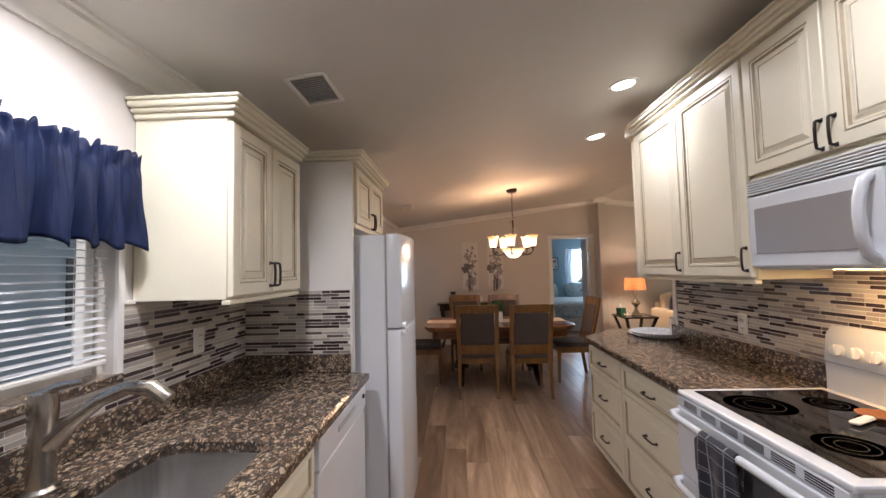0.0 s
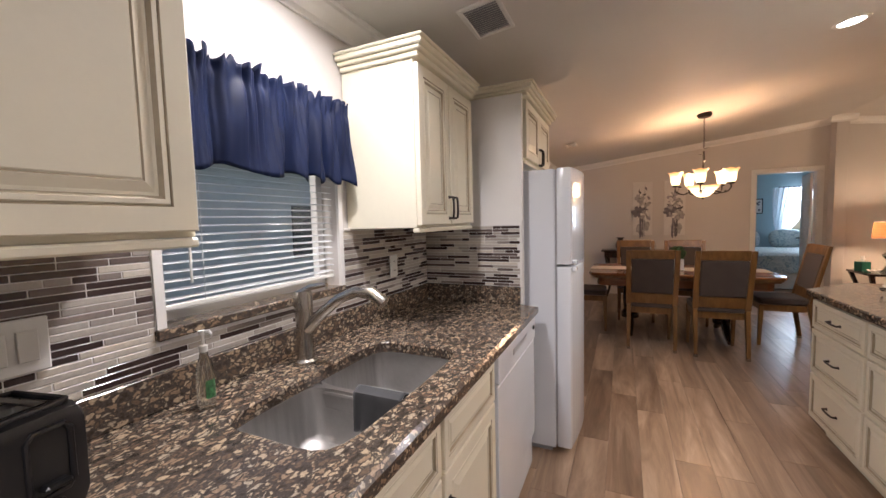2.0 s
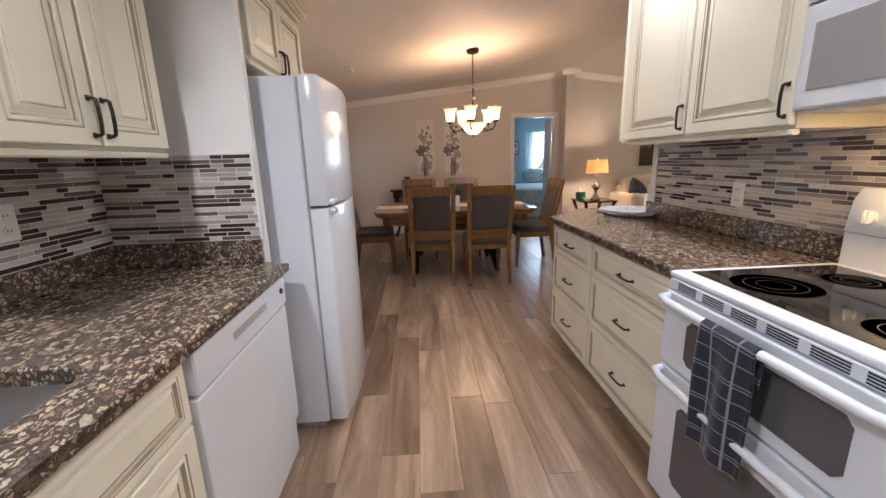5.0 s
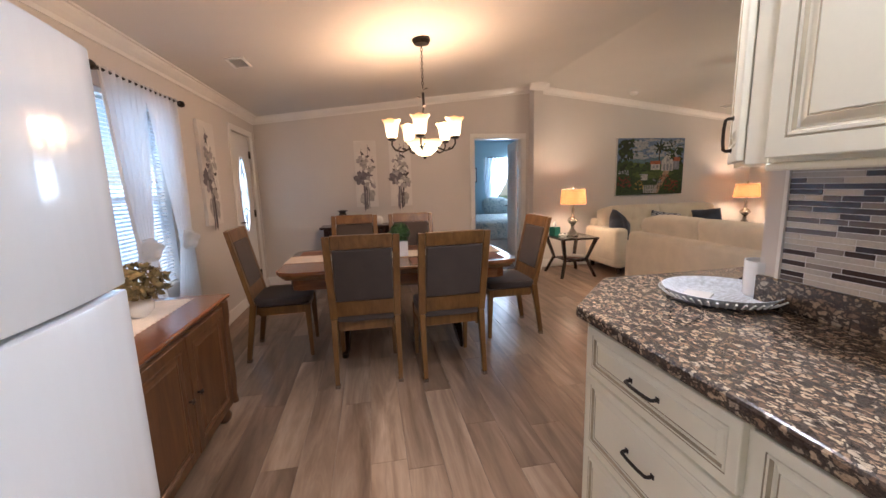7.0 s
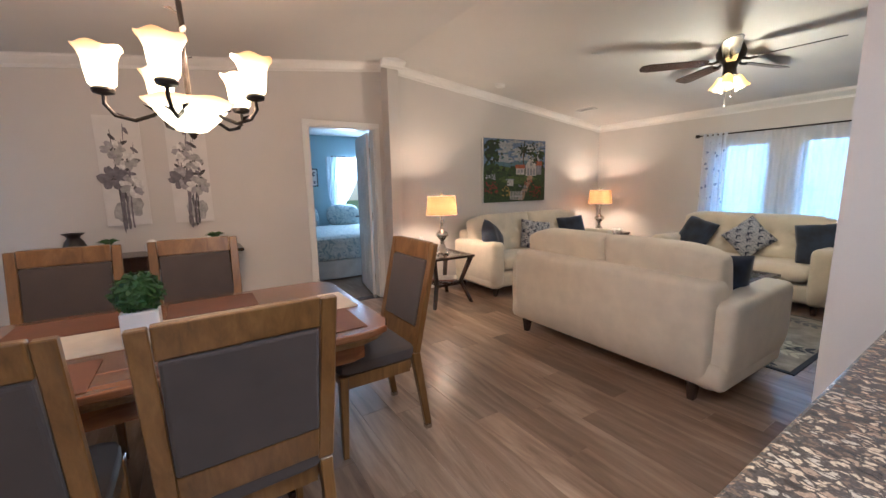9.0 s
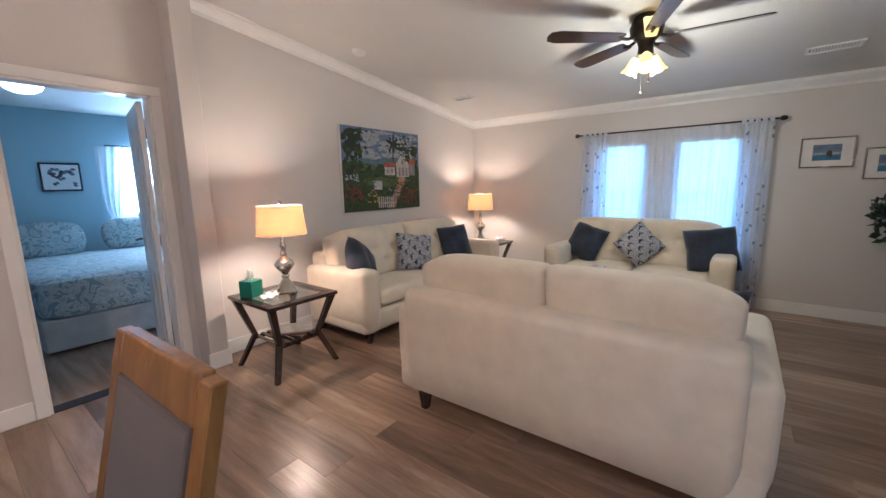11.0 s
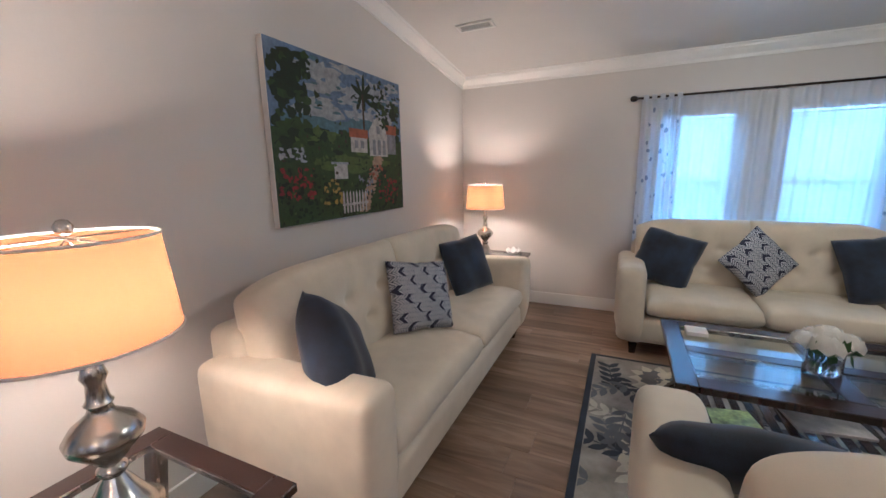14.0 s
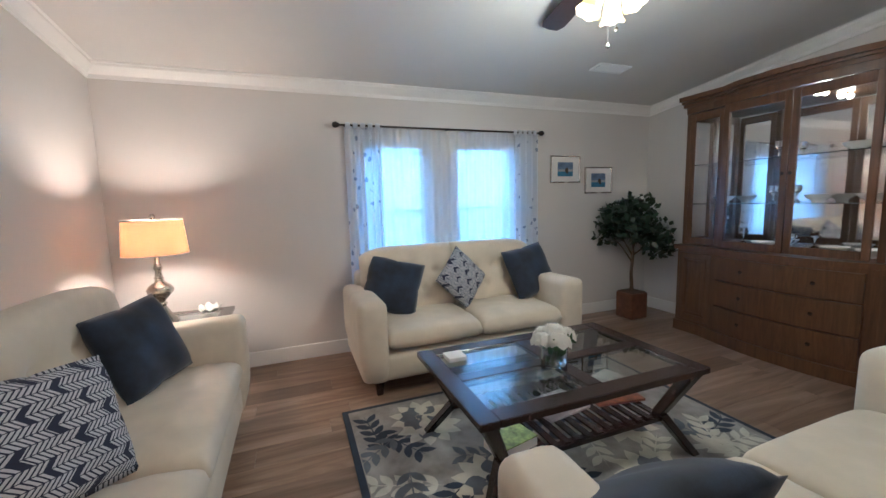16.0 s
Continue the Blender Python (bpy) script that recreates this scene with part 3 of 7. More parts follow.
def pull_bm(x, z, y, length=0.10, upright=True):
    h = length / 2
    pts = [(-h, 0), (-h, 0.016), (-h * 0.94, 0.022), (-h * 0.4, 0.025), (h * 0.4, 0.025), (h * 0.94, 0.022), (h, 0.016), (h, 0)]
    bm = bmesh.new()
    tube(bm, [(x, y - d, z + s) if upright else (x + s, y - d, z) for s, d in pts], 0.0052, 8)
    for s in (-h, h):
        c = (x, y, z + s) if upright else (x + s, y, z)
        box(bm, c[0] - 0.008, c[1] - 0.004, c[2] - 0.008, c[0] + 0.008, c[1], c[2] + 0.008, bev=0.002)
    return bm


def front(name, cab, x0, z0, x1, z1, pull=None, length=0.10, upright=True, slim=1.0):
    o = part(name, door_bm(x0, z0, x1, z1, -0.001, slim), (cream, glaze), cab)
    if pull:
        part("handle", pull_bm(pull[0], pull[1], -0.022, length, upright), bronze, o, "dark bronze bar pull", True)
    return o


def base_cabinet(m, w, depth, cols, label, top_h=0.165, group="base cabinets"):
    """A floor cabinet with a drawer over a door in each column; local x is its width, the front faces -y."""
    cab = thing("base_cabinet", m, label, "cabinet", group)
    bm = B(0, 0, 0.105, w, depth, 0.68)
    box(bm, 0, 0, 0.6805, w, 0.02, 0.872)
    box(bm, 0, 0.0205, 0.6805, 0.018, depth, 0.872)
    box(bm, w - 0.018, 0.0205, 0.6805, w, depth, 0.872)
    part("body", bm, cream, cab)
    part("toe_kick", B(0.0, 0.07, 0, w, depth, 0.1045), cream, cab)
    step = w / cols
    for i in range(cols):
        a, b = i * step + 0.012, (i + 1) * step - 0.012
        front("drawer_front", cab, a, 0.86 - top_h, b, 0.86, None, slim=0.55)
        side = b - 0.022 if i % 2 == 0 else a + 0.022
        front("door", cab, a, 0.125, b, 0.85 - top_h, (side, 0.55))
    return cab


LX = -0.192
base_cabinet(pose(LX, 0.875, 0, 0, 0, 90), 0.995, 0.665, 2, "cream glazed sink base cabinet with two raised-panel doors")
base_cabinet(pose(LX, 0.275, 0, 0, 0, 90), 0.595, 0.665, 1, "cream glazed base cabinet beside the sink cabinet")
base_cabinet(pose(LX, -0.325, 0, 0, 0, 90), 0.595, 0.665, 1, "cream glazed base cabinet at the counter's end")


def drawer_cabinet(m, w, depth, label):
    cab = thing("drawer_cabinet", m, label, "cabinet", "drawer cabinets")
    part("body", B(0, 0, 0.105, w, depth, 0.872), cream, cab)
    part("toe_kick", B(0, 0.07, 0, w, depth, 0.1045), cream, cab)
    for lo, hi in ((0.125, 0.40), (0.41, 0.68), (0.69, 0.86)):
        front("drawer_front", cab, 0.01, lo, w - 0.01, hi, (w / 2, (lo + hi) / 2), 0.11, False, 0.6)
    return cab


RX = 1.381
drawer_cabinet(pose(RX, 2.962, 0, 0, 0, -90), 0.732, 0.60, "cream glazed three-drawer cabinet beside the range")
drawer_cabinet(pose(RX, 3.566, 0, 0, 0, -90), 0.60, 0.60, "cream glazed three-drawer cabinet at the end of the run")
pen = thing("peninsula_cabinet", pose(0, 0, 0), "cream peninsula cabinet with an angled corner door", "cabinet", "base cabinets")
part("body", prism(bmesh.new(), [(1.385, 3.57), (1.69, 3.89), (3.08, 3.91), (3.08, 3.505), (1.97, 3.505), (1.97, 3.57)], 0.105, 0.872), cream, pen)
part("toe_kick", prism(bmesh.new(), [(1.48, 3.575), (1.74, 3.83), (3.08, 3.85), (3.08, 3.51), (1.97, 3.51), (1.97, 3.575)], 0, 0.1045), cream, pen)
bm = door_bm(0.02, 0.125, 0.425, 0.86)
mm = pose(1.69, 3.893, 0, 0, 0, -133.6)
bm.transform(mm)
dd = part("door", bm, (cream, glaze), pen)
bm = pull_bm(0.06, 0.76, -0.022)
bm.transform(mm)
part("handle", bm, bronze, dd, "dark bronze bar pull", True)


def upper(m, w, h, depth, cols, label, pulls=(), crown_ends=(0.0, 0.0), z_pull=0.09):
    cab = thing("wall_cabinet", m, label, "cabinet", "wall cabinets")
    part("body", B(0, 0, 0, w, depth, h, bev=0.002), cream, cab)
    part("light_rail", B(0, -0.012, -0.02, w, 0.02, -0.001, bev=0.004), cream, cab)
    bm = bmesh.new()
    a, b = -crown_ends[0], w + crown_ends[1]
    for out, lo, hi in ((0.014, h, h + 0.022), (0.03, h + 0.022, h + 0.038), (0.045, h + 0.038, h + 0.06), (0.055, h + 0.06, h + 0.072)):
        box(bm, a - (out if crown_ends[0] else 0), -0.02 - out, lo, b + (out if crown_ends[1] else 0), depth, hi, bev=0.005)
    part("crown_moulding", bm, cream, cab)
    step = w / cols
    for i in range(cols):
        x0, x1 = i * step + 0.006, (i + 1) * step - 0.006
        p = None
        if pulls:
            p = (x1 - 0.019 if pulls[i] > 0 else x0 + 0.019, z_pull)
        front("door", cab, x0, 0.012, x1, h - 0.015, p, 0.10, True, 1.0)
    return cab


upper(pose(-0.498, 1.862, 1.377, 0, 0, 90), 0.63, 0.69, 0.358, 2, "cream glazed wall cabinet with two raised-panel doors", (1, -1), (0.001, 0))
upper(pose(-0.498, -0.268, 1.383, 0, 0, 90), 1.20, 0.77, 0.358, 2, "cream glazed wall cabinet over the toaster", (1, -1), (0, 0.001))
ofc = upper(pose(-0.245, 2.70, 1.745, 0, 0, 90), 0.78, 0.36, 0.60, 2, "short cream wall cabinet over the refrigerator", (1, -1), (0.001, 0.001), 0.06)
bm = B(-0.855, 2.634, 0, -0.235, 2.664, 2.105)
bm.transform(pose(-0.245, 2.70, 1.745, 0, 0, 90).inverted())
part("end_panel", bm, trim_paint, ofc, "tall white end panel down to the floor")
RU = 1.66
upper(pose(RU, 3.235, 1.392, 0, 0, -90), 1.04, 1.0, 0.325, 2, "cream glazed wall cabinet with two raised-panel doors", (1, 1), (0, 0))
upper(pose(RU, 2.19, 1.83, 0, 0, -90), 0.77, 0.562, 0.325, 2, "short cream wall cabinet over the microwave", (1, -1), (0, 0), 0.075)
ang = thing("corner_wall_cabinet", pose(0, 0, 1.392), "cream angled end wall cabinet with one door", "cabinet", "wall cabinets")
part("body", prism(bmesh.new(), [(1.66, 3.237), (1.66, 3.30), (1.965, 3.62), (1.983, 3.62), (1.983, 3.237)], 0, 1.0), cream, ang)
part("crown_moulding", prism(bmesh.new(), [(1.61, 3.237), (1.61, 3.32), (1.93, 3.675), (2.0, 3.675), (2.0, 3.237)], 1.0005, 1.072, 0.012), cream, ang)
bm = door_bm(0.02, 0.012, 0.425, 0.985)
mm = pose(1.965, 3.622, 0, 0, 0, -133.6)
bm.transform(mm)
dd = part("door", bm, (cream, glaze), ang)
bm = pull_bm(0.24, 0.10, -0.022)
bm.transform(mm)
part("handle", bm, bronze, dd, "dark bronze bar pull", True)

# countertops
SX, SY, SA, SB = -0.457, 1.40, 0.187, 0.36


def sink_r(a, ax, by, k=7):
    return (abs(math.cos(a) / ax) ** k + abs(math.sin(a) / by) ** k) ** (-1 / k)


def counter_with_hole(x0, y0, x1, y1, z0, z1):
    bm = bmesh.new()
    angs = sorted([i * 2 * math.pi / 72 - math.pi for i in range(72)] + [math.atan2(y - SY, x - SX) for x in (x0, x1) for y in (y0, y1)])
    rings = []
    for kind, z in (("i", z0), ("i", z1 - 0.006), ("i2", z1), ("o2", z1), ("o", z1 - 0.012), ("o", z0)):
        ring = []
        for a in angs:
            c, s = math.cos(a), math.sin(a)
            if kind[0] == "i":
                r = sink_r(a, SA, SB) + (0.006 if kind == "i2" else 0)
            else:
                q = 0.012 if kind == "o2" else 0
                r = min(((x1 - q - SX) / c if c > 1e-9 else (x0 + q - SX) / c if c < -1e-9 else 9e9), ((y1 - q - SY) / s if s > 1e-9 else (y0 + q - SY) / s if s < -1e-9 else 9e9))
            ring.append(bm.verts.new((SX + r * c, SY + r * s, z)))
        rings.append(ring)
    n = len(angs)
    for a, b in zip(rings, rings[1:] + rings[:1]):
        for i in range(n):
            bm.faces.new((a[i], a[(i + 1) % n], b[(i + 1) % n], b[i]))
    bmesh.ops.recalc_face_normals(bm, faces=bm.faces[:])
    return bm


single("sink_countertop", counter_with_hole(-0.857, -0.33, -0.15, 2.633, 0.8725, 0.915), granite_m, "polished brown granite countertop with a sink cut-out", "countertop")
single("peninsula_countertop", prism(bmesh.new(), [(1.345, 2.227), (1.345, 3.62), (1.672, 3.965), (3.08, 3.985), (3.08, 3.505), (1.983, 3.505), (1.983, 2.227)], 0.8725, 0.915, 0.009), granite_m, "polished brown granite countertop with a clipped corner", "countertop")
setting("trim_splash_west", B(-0.858, -0.33, 0.9155, -0.836, 2.6325, 1.015, bev=0.003), granite_m)
setting("trim_splash_panel", B(-0.8355, 2.610, 0.9155, -0.25, 2.6325, 1.015, bev=0.003), granite_m)
setting("trim_splash_range", B(1.963, 2.227, 0.9155, 1.984, 3.495, 1.015, bev=0.003), granite_m)
setting("window_sill_kitchen", B(-0.985, 1.03, 1.10, -0.835, 1.81, 1.131, bev=0.004), granite_m)

# sink and faucet
snk = thing("kitchen_sink", pose(0, 0, 0), "double-bowl undermount stainless steel sink", "sink")


def bowl(y0, y1):
    bm, rings = bmesh.new(), []
    cy, b = (y0 + y1) / 2, (y1 - y0) / 2
    for sc, z in ((1.05, 0.870), (1.0, 0.870), (0.985, 0.84), (0.95, 0.72), (0.90, 0.70), (0.5, 0.696), (0.12, 0.694)):
        rings.append([bm.verts.new((SX + sink_r(t, 0.196, b, 7) * sc * math.cos(t), cy + sink_r(t, 0.196, b, 7) * sc * math.sin(t), z)) for t in [i * 2 * math.pi / 48 for i in range(48)]])
    for p, q in zip(rings, rings[1:]):
        for i in range(48):
            bm.faces.new((p[i], p[(i + 1) % 48], q[(i + 1) % 48], q[i]))
    bm.faces.new(rings[-1])
    return bm


part("bowl", bowl(1.025, 1.385), steel, snk, "", True, 60)
part("bowl", bowl(1.405, 1.775), steel, snk, "", True, 60)
part("divider", B(SX - 0.19, 1.3845, 0.72, SX + 0.19, 1.4055, 0.8695, bev=0.004, seg=2), steel, snk, "", True)
for y in (1.205, 1.59):
    part("drain", lathe(bmesh.new(), [(0.0, 0.699), (0.02, 0.700), (0.036, 0.7035), (0.042, 0.698)], 20, (SX, y, 0)), nickel, snk, "", True)
fau = thing("faucet", pose(-0.738, 1.45, 0.9155) @ Matrix.Scale(1.22, 4), "brushed nickel pull-out kitchen faucet", "faucet")
part("body", lathe(bmesh.new(), [(0.034, 0), (0.034, 0.008), (0.025, 0.014), (0.023, 0.10), (0.025, 0.15), (0.027, 0.19), (0.023, 0.21), (0.0, 0.214)], 24), nickel, fau, "", True)
part("spout", tube(bmesh.new(), [(0.0, 0, 0.09), (0.06, 0.004, 0.145), (0.12, 0.008, 0.19), (0.18, 0.012, 0.215), (0.23, 0.014, 0.212), (0.265, 0.016, 0.185)], [0.019, 0.016, 0.0145, 0.0155, 0.018, 0.019], 14), nickel, fau, "", True)
part("lever", tube(bmesh.new(), [(0.0, 0, 0.205), (0.03, 0.0, 0.222), (0.09, 0.0, 0.232)], [0.012, 0.009, 0.006], 10), nickel, fau, "", True)
bot = thing("soap_bottle", pose(-0.738, 1.085, 0.9155) @ Matrix.Diagonal((0.68, 0.68, 1.14, 1)), "clear dish soap pump bottle with a green label", "bottle")
part("bottle", lathe(bmesh.new(), [(0.03, 0), (0.033, 0.006), (0.034, 0.06), (0.030, 0.10), (0.016, 0.125), (0.014, 0.135)], 24), glass("clear_soap_plastic", (0.90, 0.95, 0.94), 0.12), bot, "", True)
part("pump", tube(lathe(bmesh.new(), [(0.016, 0.1355), (0.016, 0.15), (0.006, 0.153), (0.006, 0.175), (0.014, 0.177), (0.014, 0.186)], 16), [(0, 0, 0.181), (0.028, 0.01, 0.182), (0.036, 0.013, 0.174)], 0.006), white_plastic, bot, "white pump head", True)
part("label_band", prism(bmesh.new(), [(0.0352 * math.cos(radians(a)), 0.0352 * math.sin(radians(a))) for a in range(-34, 36, 10)] + [(0.0345 * math.cos(radians(a)), 0.0345 * math.sin(radians(a))) for a in range(36, -35, -10)], 0.028, 0.07), plain("green_label", (0.05, 0.17, 0.07), 0.4, 0, 0.6, 60), bot, "green printed label", True)


def draped(w, h, fold, nx=16, ny=16, off=0.012):
    """Limp cloth hung over an edge along x."""
    bm = bmesh.new()
    g = []
    for j in range(ny + 1):
        s = (j / ny - fold) * h
        row = []
        for i in range(nx + 1):
            u = i / nx - 0.5
            wob = 0.012 * math.sin(9 * u + 2 * s) * min(1, abs(s) * 6)
            yy = -off - (abs(wob) if off > 0.015 else wob) if s > 0.01 else (off + (abs(wob) if off > 0.015 else wob) if s < -0.01 else -100 * off * s)
            row.append(bm.verts.new((u * w * (1 - 0.15 * abs(s)), yy, -abs(s))))
        g.append(row)
    for j in range(ny):
        for i in range(nx):
            bm.faces.new((g[j][i], g[j][i + 1], g[j + 1][i + 1], g[j + 1][i])).material_index = 0
    return bm


dc = single("dishcloth", draped(0.17, 0.26, 0.5, 16, 26, 0.024), grey_cloth, "slate grey cloth draped over the sink divider", "cloth", smooth=True, m=pose(-0.385, 1.395, 0.892, 0, 0, 0))
md = dc.modifiers.new("thick", "SOLIDIFY")
md.thickness = 0.005
part("divider", B(-0.64, 1.378, 0.80, -0.275, 1.412, 0.862, bev=0.01, seg=2), steel, snk)

# toaster
tst = thing("toaster", pose(-0.625, 0.605, 0.9155, 0, 0, 12), "black plastic two-slot toaster on the granite counter", "toaster")
part("body", rounded(0.09, 0.155, 0.098, (0, 0, 0.10), 8, 6), black_plastic, tst, "", True)
# no real openings: black plates give the shade inside the slots
for x in (-0.032, 0.032):
    part("slot", B(x - 0.017, -0.115, 0.1945, x + 0.017, 0.115, 0.1995, bev=0.002), cooktop, tst, "flat black plate standing for the shaded bread slot")
part("lever", B(-0.02, 0.150, 0.12, 0.02, 0.178, 0.135, bev=0.004), black_plastic, tst)
part("dial", lathe(bmesh.new(), [(0.018, 0), (0.016, 0.012), (0, 0.012)], 18, (0, 0, 0)), appliance_grey, tst).matrix_local = pose(0, 0.1555, 0.05, -90, 0, 0)
for y in (-0.10, -0.035, 0.035, 0.10):
    part("bread_guide", B(-0.052, y - 0.007, 0.1996, 0.052, y + 0.007, 0.2012, bev=0.0005), plain("slot_metal", (0.25, 0.24, 0.23), 0.35, 1.0), tst, "steel guide bar")
part("top_rim", tube(bmesh.new(), [(x * 0.066, y * 0.13, 0.197) for x, y in ((-1, -0.9), (-0.9, -1), (0.9, -1), (1, -0.9), (1, 0.9), (0.9, 1), (-0.9, 1), (-1, 0.9), (-1, -0.9))], 0.006, 8), black_plastic, tst, "", True)
part("lever_panel", tube(bmesh.new(), [(0.0895, 0.085 + y * 0.03, 0.115 + z * 0.055) for y, z in ((-1, -0.8), (-0.7, -1), (0.7, -1), (1, -0.8), (1, 0.8), (0.7, 1), (-0.7, 1), (-1, 0.8), (-1, -0.8))], 0.005, 8), black_plastic, tst, "", True)
part("side_lever", B(0.088, 0.066, 0.072, 0.108, 0.104, 0.084, bev=0.004), black_plastic, tst)
part("side_dial", lathe(bmesh.new(), [(0.016, 0), (0.014, 0.01), (0, 0.01)], 18), black_plastic, tst).matrix_local = pose(0.0885, 0.085, 0.038, 0, 90, 0)

# refrigerator
fr = thing("refrigerator", pose(-0.847, 2.735, 0), "white top-freezer refrigerator with rounded doors", "refrigerator")
part("body", B(0, 0, 0.03, 0.775, 0.72, 1.685, bev=0.006), appliance, fr)
part("plinth", B(0.02, 0.02, 0, 0.75, 0.70, 0.0295), appliance_grey, fr)


def fridge_door(z0, z1):
    pts = [(0.785, 0.0)] + [(0.862 + 0.035 * math.sin(math.pi * t), 0.72 * t) for t in [i / 14 for i in range(15)]] + [(0.785, 0.72)]
    return prism(bmesh.new(), pts, z0, z1, 0.006, 2)


fd1, fd2 = part("freezer_door", fridge_door(1.135, 1.69), appliance, fr, "", True, 35), part("fridge_door", fridge_door(0.04, 1.122), appliance, fr, "", True, 35)
part("gasket", B(0.776, 0.01, 0.05, 0.7845, 0.71, 1.68), appliance_grey, fr)
part("handle", B(0.865, 0.02, 1.137, 0.892, 0.10, 1.16, bev=0.006), appliance, fd1)
part("handle", B(0.865, 0.02, 1.095, 0.892, 0.10, 1.12, bev=0.006), appliance, fd2)

# dishwasher
dw = thing("dishwasher", pose(LX, 1.878, 0, 0, 0, 90), "white built-in dishwasher under the granite counter", "dishwasher")
part("body", B(0.0, 0.005, 0.11, 0.70, 0.60, 0.868), appliance, dw)
part("door", B(0.005, -0.028, 0.20, 0.695, 0.0045, 0.735, bev=0.004), appliance, dw)
cp = part("control_panel", B(0.005, -0.034, 0.745, 0.695, 0.0045, 0.866, bev=0.005), appliance, dw)
part("latch_slot", B(0.22, -0.0375, 0.80, 0.48, -0.0345, 0.825, bev=0.001), appliance_grey, cp, "grey latch recess")
part("dial", lathe(bmesh.new(), [(0.012, 0), (0.010, 0.008), (0, 0.008)], 16), black_plastic, cp).matrix_local = pose(0.64, -0.0345, 0.815, 90, 0, 0)
part("kick_panel", B(0.005, -0.012, 0.02, 0.695, 0.0045, 0.19, bev=0.003), appliance, dw)

# range
rg = thing("double_oven_range", pose(1.327, 2.222, 0, 0, 0, -90), "white freestanding electric range with two ovens", "range")
part("body", B(0.0, 0.0, 0.03, 0.765, 0.62, 0.90, bev=0.004), appliance, rg)
part("cooktop_frame", B(-0.002, -0.022, 0.9005, 0.767, 0.60, 0.922, bev=0.007, seg=2), appliance, rg)
ct = part("cooktop", B(0.035, 0.03, 0.9225, 0.73, 0.555, 0.9245), cooktop, rg, "black ceramic glass cooktop")
for x, y, r in ((0.21, 0.17, 0.115), (0.56, 0.17, 0.09), (0.21, 0.43, 0.08), (0.56, 0.43, 0.105)):
    bm = bmesh.new()
    for q in (r, r * 0.68, r * 0.40):
        lathe(bm, [(q - 0.0012, 0.9248), (q - 0.0012, 0.9251), (q + 0.0012, 0.9251), (q + 0.0012, 0.9248)], 40, (x, y, 0))
    part("burner_ring", bm, ring_print, ct, "grey printed burner rings")


def oven_door(z0, z1, w0, w1):
    d = part("oven_door", B(0.004, -0.032, z0, 0.761, -0.0005, z1, bev=0.006, seg=2), appliance, rg)
    bm = prism(bmesh.new(), [(0.13, w0 + 0.02), (0.15, w0), (0.615, w0), (0.635, w0 + 0.02), (0.635, w1 - 0.02), (0.615, w1), (0.15, w1), (0.13, w1 - 0.02)], 0.0325, 0.0355)
    bm.transform(Matrix(((1, 0, 0, 0), (0, 0, -1, 0), (0, 1, 0, 0), (0, 0, 0, 1))))
    bmesh.ops.recalc_face_normals(bm, faces=bm.faces[:])
    part("oven_window", bm, oven_glass, d, "dark tinted oven window")
    z = z1 - 0.02
    part("handle", tube(bmesh.new(), [(0.02, -0.03, z), (0.03, -0.062, z), (0.08, -0.075, z), (0.38, -0.08, z), (0.685, -0.075, z), (0.735, -0.062, z), (0.745, -0.03, z)], [0.014, 0.014, 0.014, 0.014, 0.014, 0.014, 0.014], 10), appliance, d, "", True)
    return d


oven_door(0.585, 0.855, 0.63, 0.785)
oven_door(0.045, 0.575, 0.16, 0.47)
# black bars on the uncut strip stand for the shade in the vent openings
for k in range(6):
    bm = bmesh.new()
    for j in range(4):
        box(bm, 0.055 + k * 0.115, -0.026, 0.866 + j * 0.0075, 0.055 + k * 0.115 + 0.085, -0.0185, 0.870 + j * 0.0075)
    part("vent_slots", bm, black_plastic, rg)
part("vent_strip", B(0.01, -0.0245, 0.860, 0.755, -0.0005, 0.899, bev=0.003), appliance, rg)
bg = part("backguard", prism(bmesh.new(), [(0.0, 0.0), (0.10, 0.0), (0.085, 0.115), (0.06, 0.155), (0.0, 0.165)], 0, 0.765, 0.01, 2), appliance, rg, "", True, 30)
bg.matrix_local = Matrix(((0, 0, 1, 0), (-1, 0, 0, 0.70), (0, 1, 0, 1.035), (0, 0, 0, 1)))
part("backguard_riser", B(0.0, 0.612, 0.90, 0.765, 0.66, 1.034), appliance, rg)
for x in (0.07, 0.145, 0.22, 0.60, 0.68):
    kn = part("knob", lathe(box(bmesh.new(), -0.006, -0.022, 0.01, 0.006, 0.022, 0.03, bev=0.003), [(0.026, 0), (0.024, 0.016), (0.0, 0.018)], 20), appliance, rg, "", True)
    kn.matrix_local = pose(x, 0.604, 1.095, 82, 0, 12)
bm = B(0.29, 0.5955, 1.065, 0.52, 0.601, 1.135, bev=0.002)
part("display", bm, appliance_grey, rg, "grey control display with plain key bars").matrix_local = pose(0, 0, 0)
twl = single("striped_towel", draped(0.19, 0.50, 0.22, 30, 150), (navy_towel, stripe_cloth), "navy towel with thin white stripes on the oven handle", "towel", smooth=True, m=pose(1.247, 1.865, 0.849, 0, 0, -90))
for p in twl.data.polygons:
    p.material_index = 1 if (p.index // 30) % 16 == 4 or (p.index // 30) % 32 == 7 or p.index % 30 in (7, 22) else 0
md = twl.modifiers.new("thick", "SOLIDIFY")
md.thickness = 0.005
spr = thing("spoon_rest", pose(1.787, 1.87, 0.925, 0, 0, 25), "copper spoon rest with a cream handle", "spoon rest")
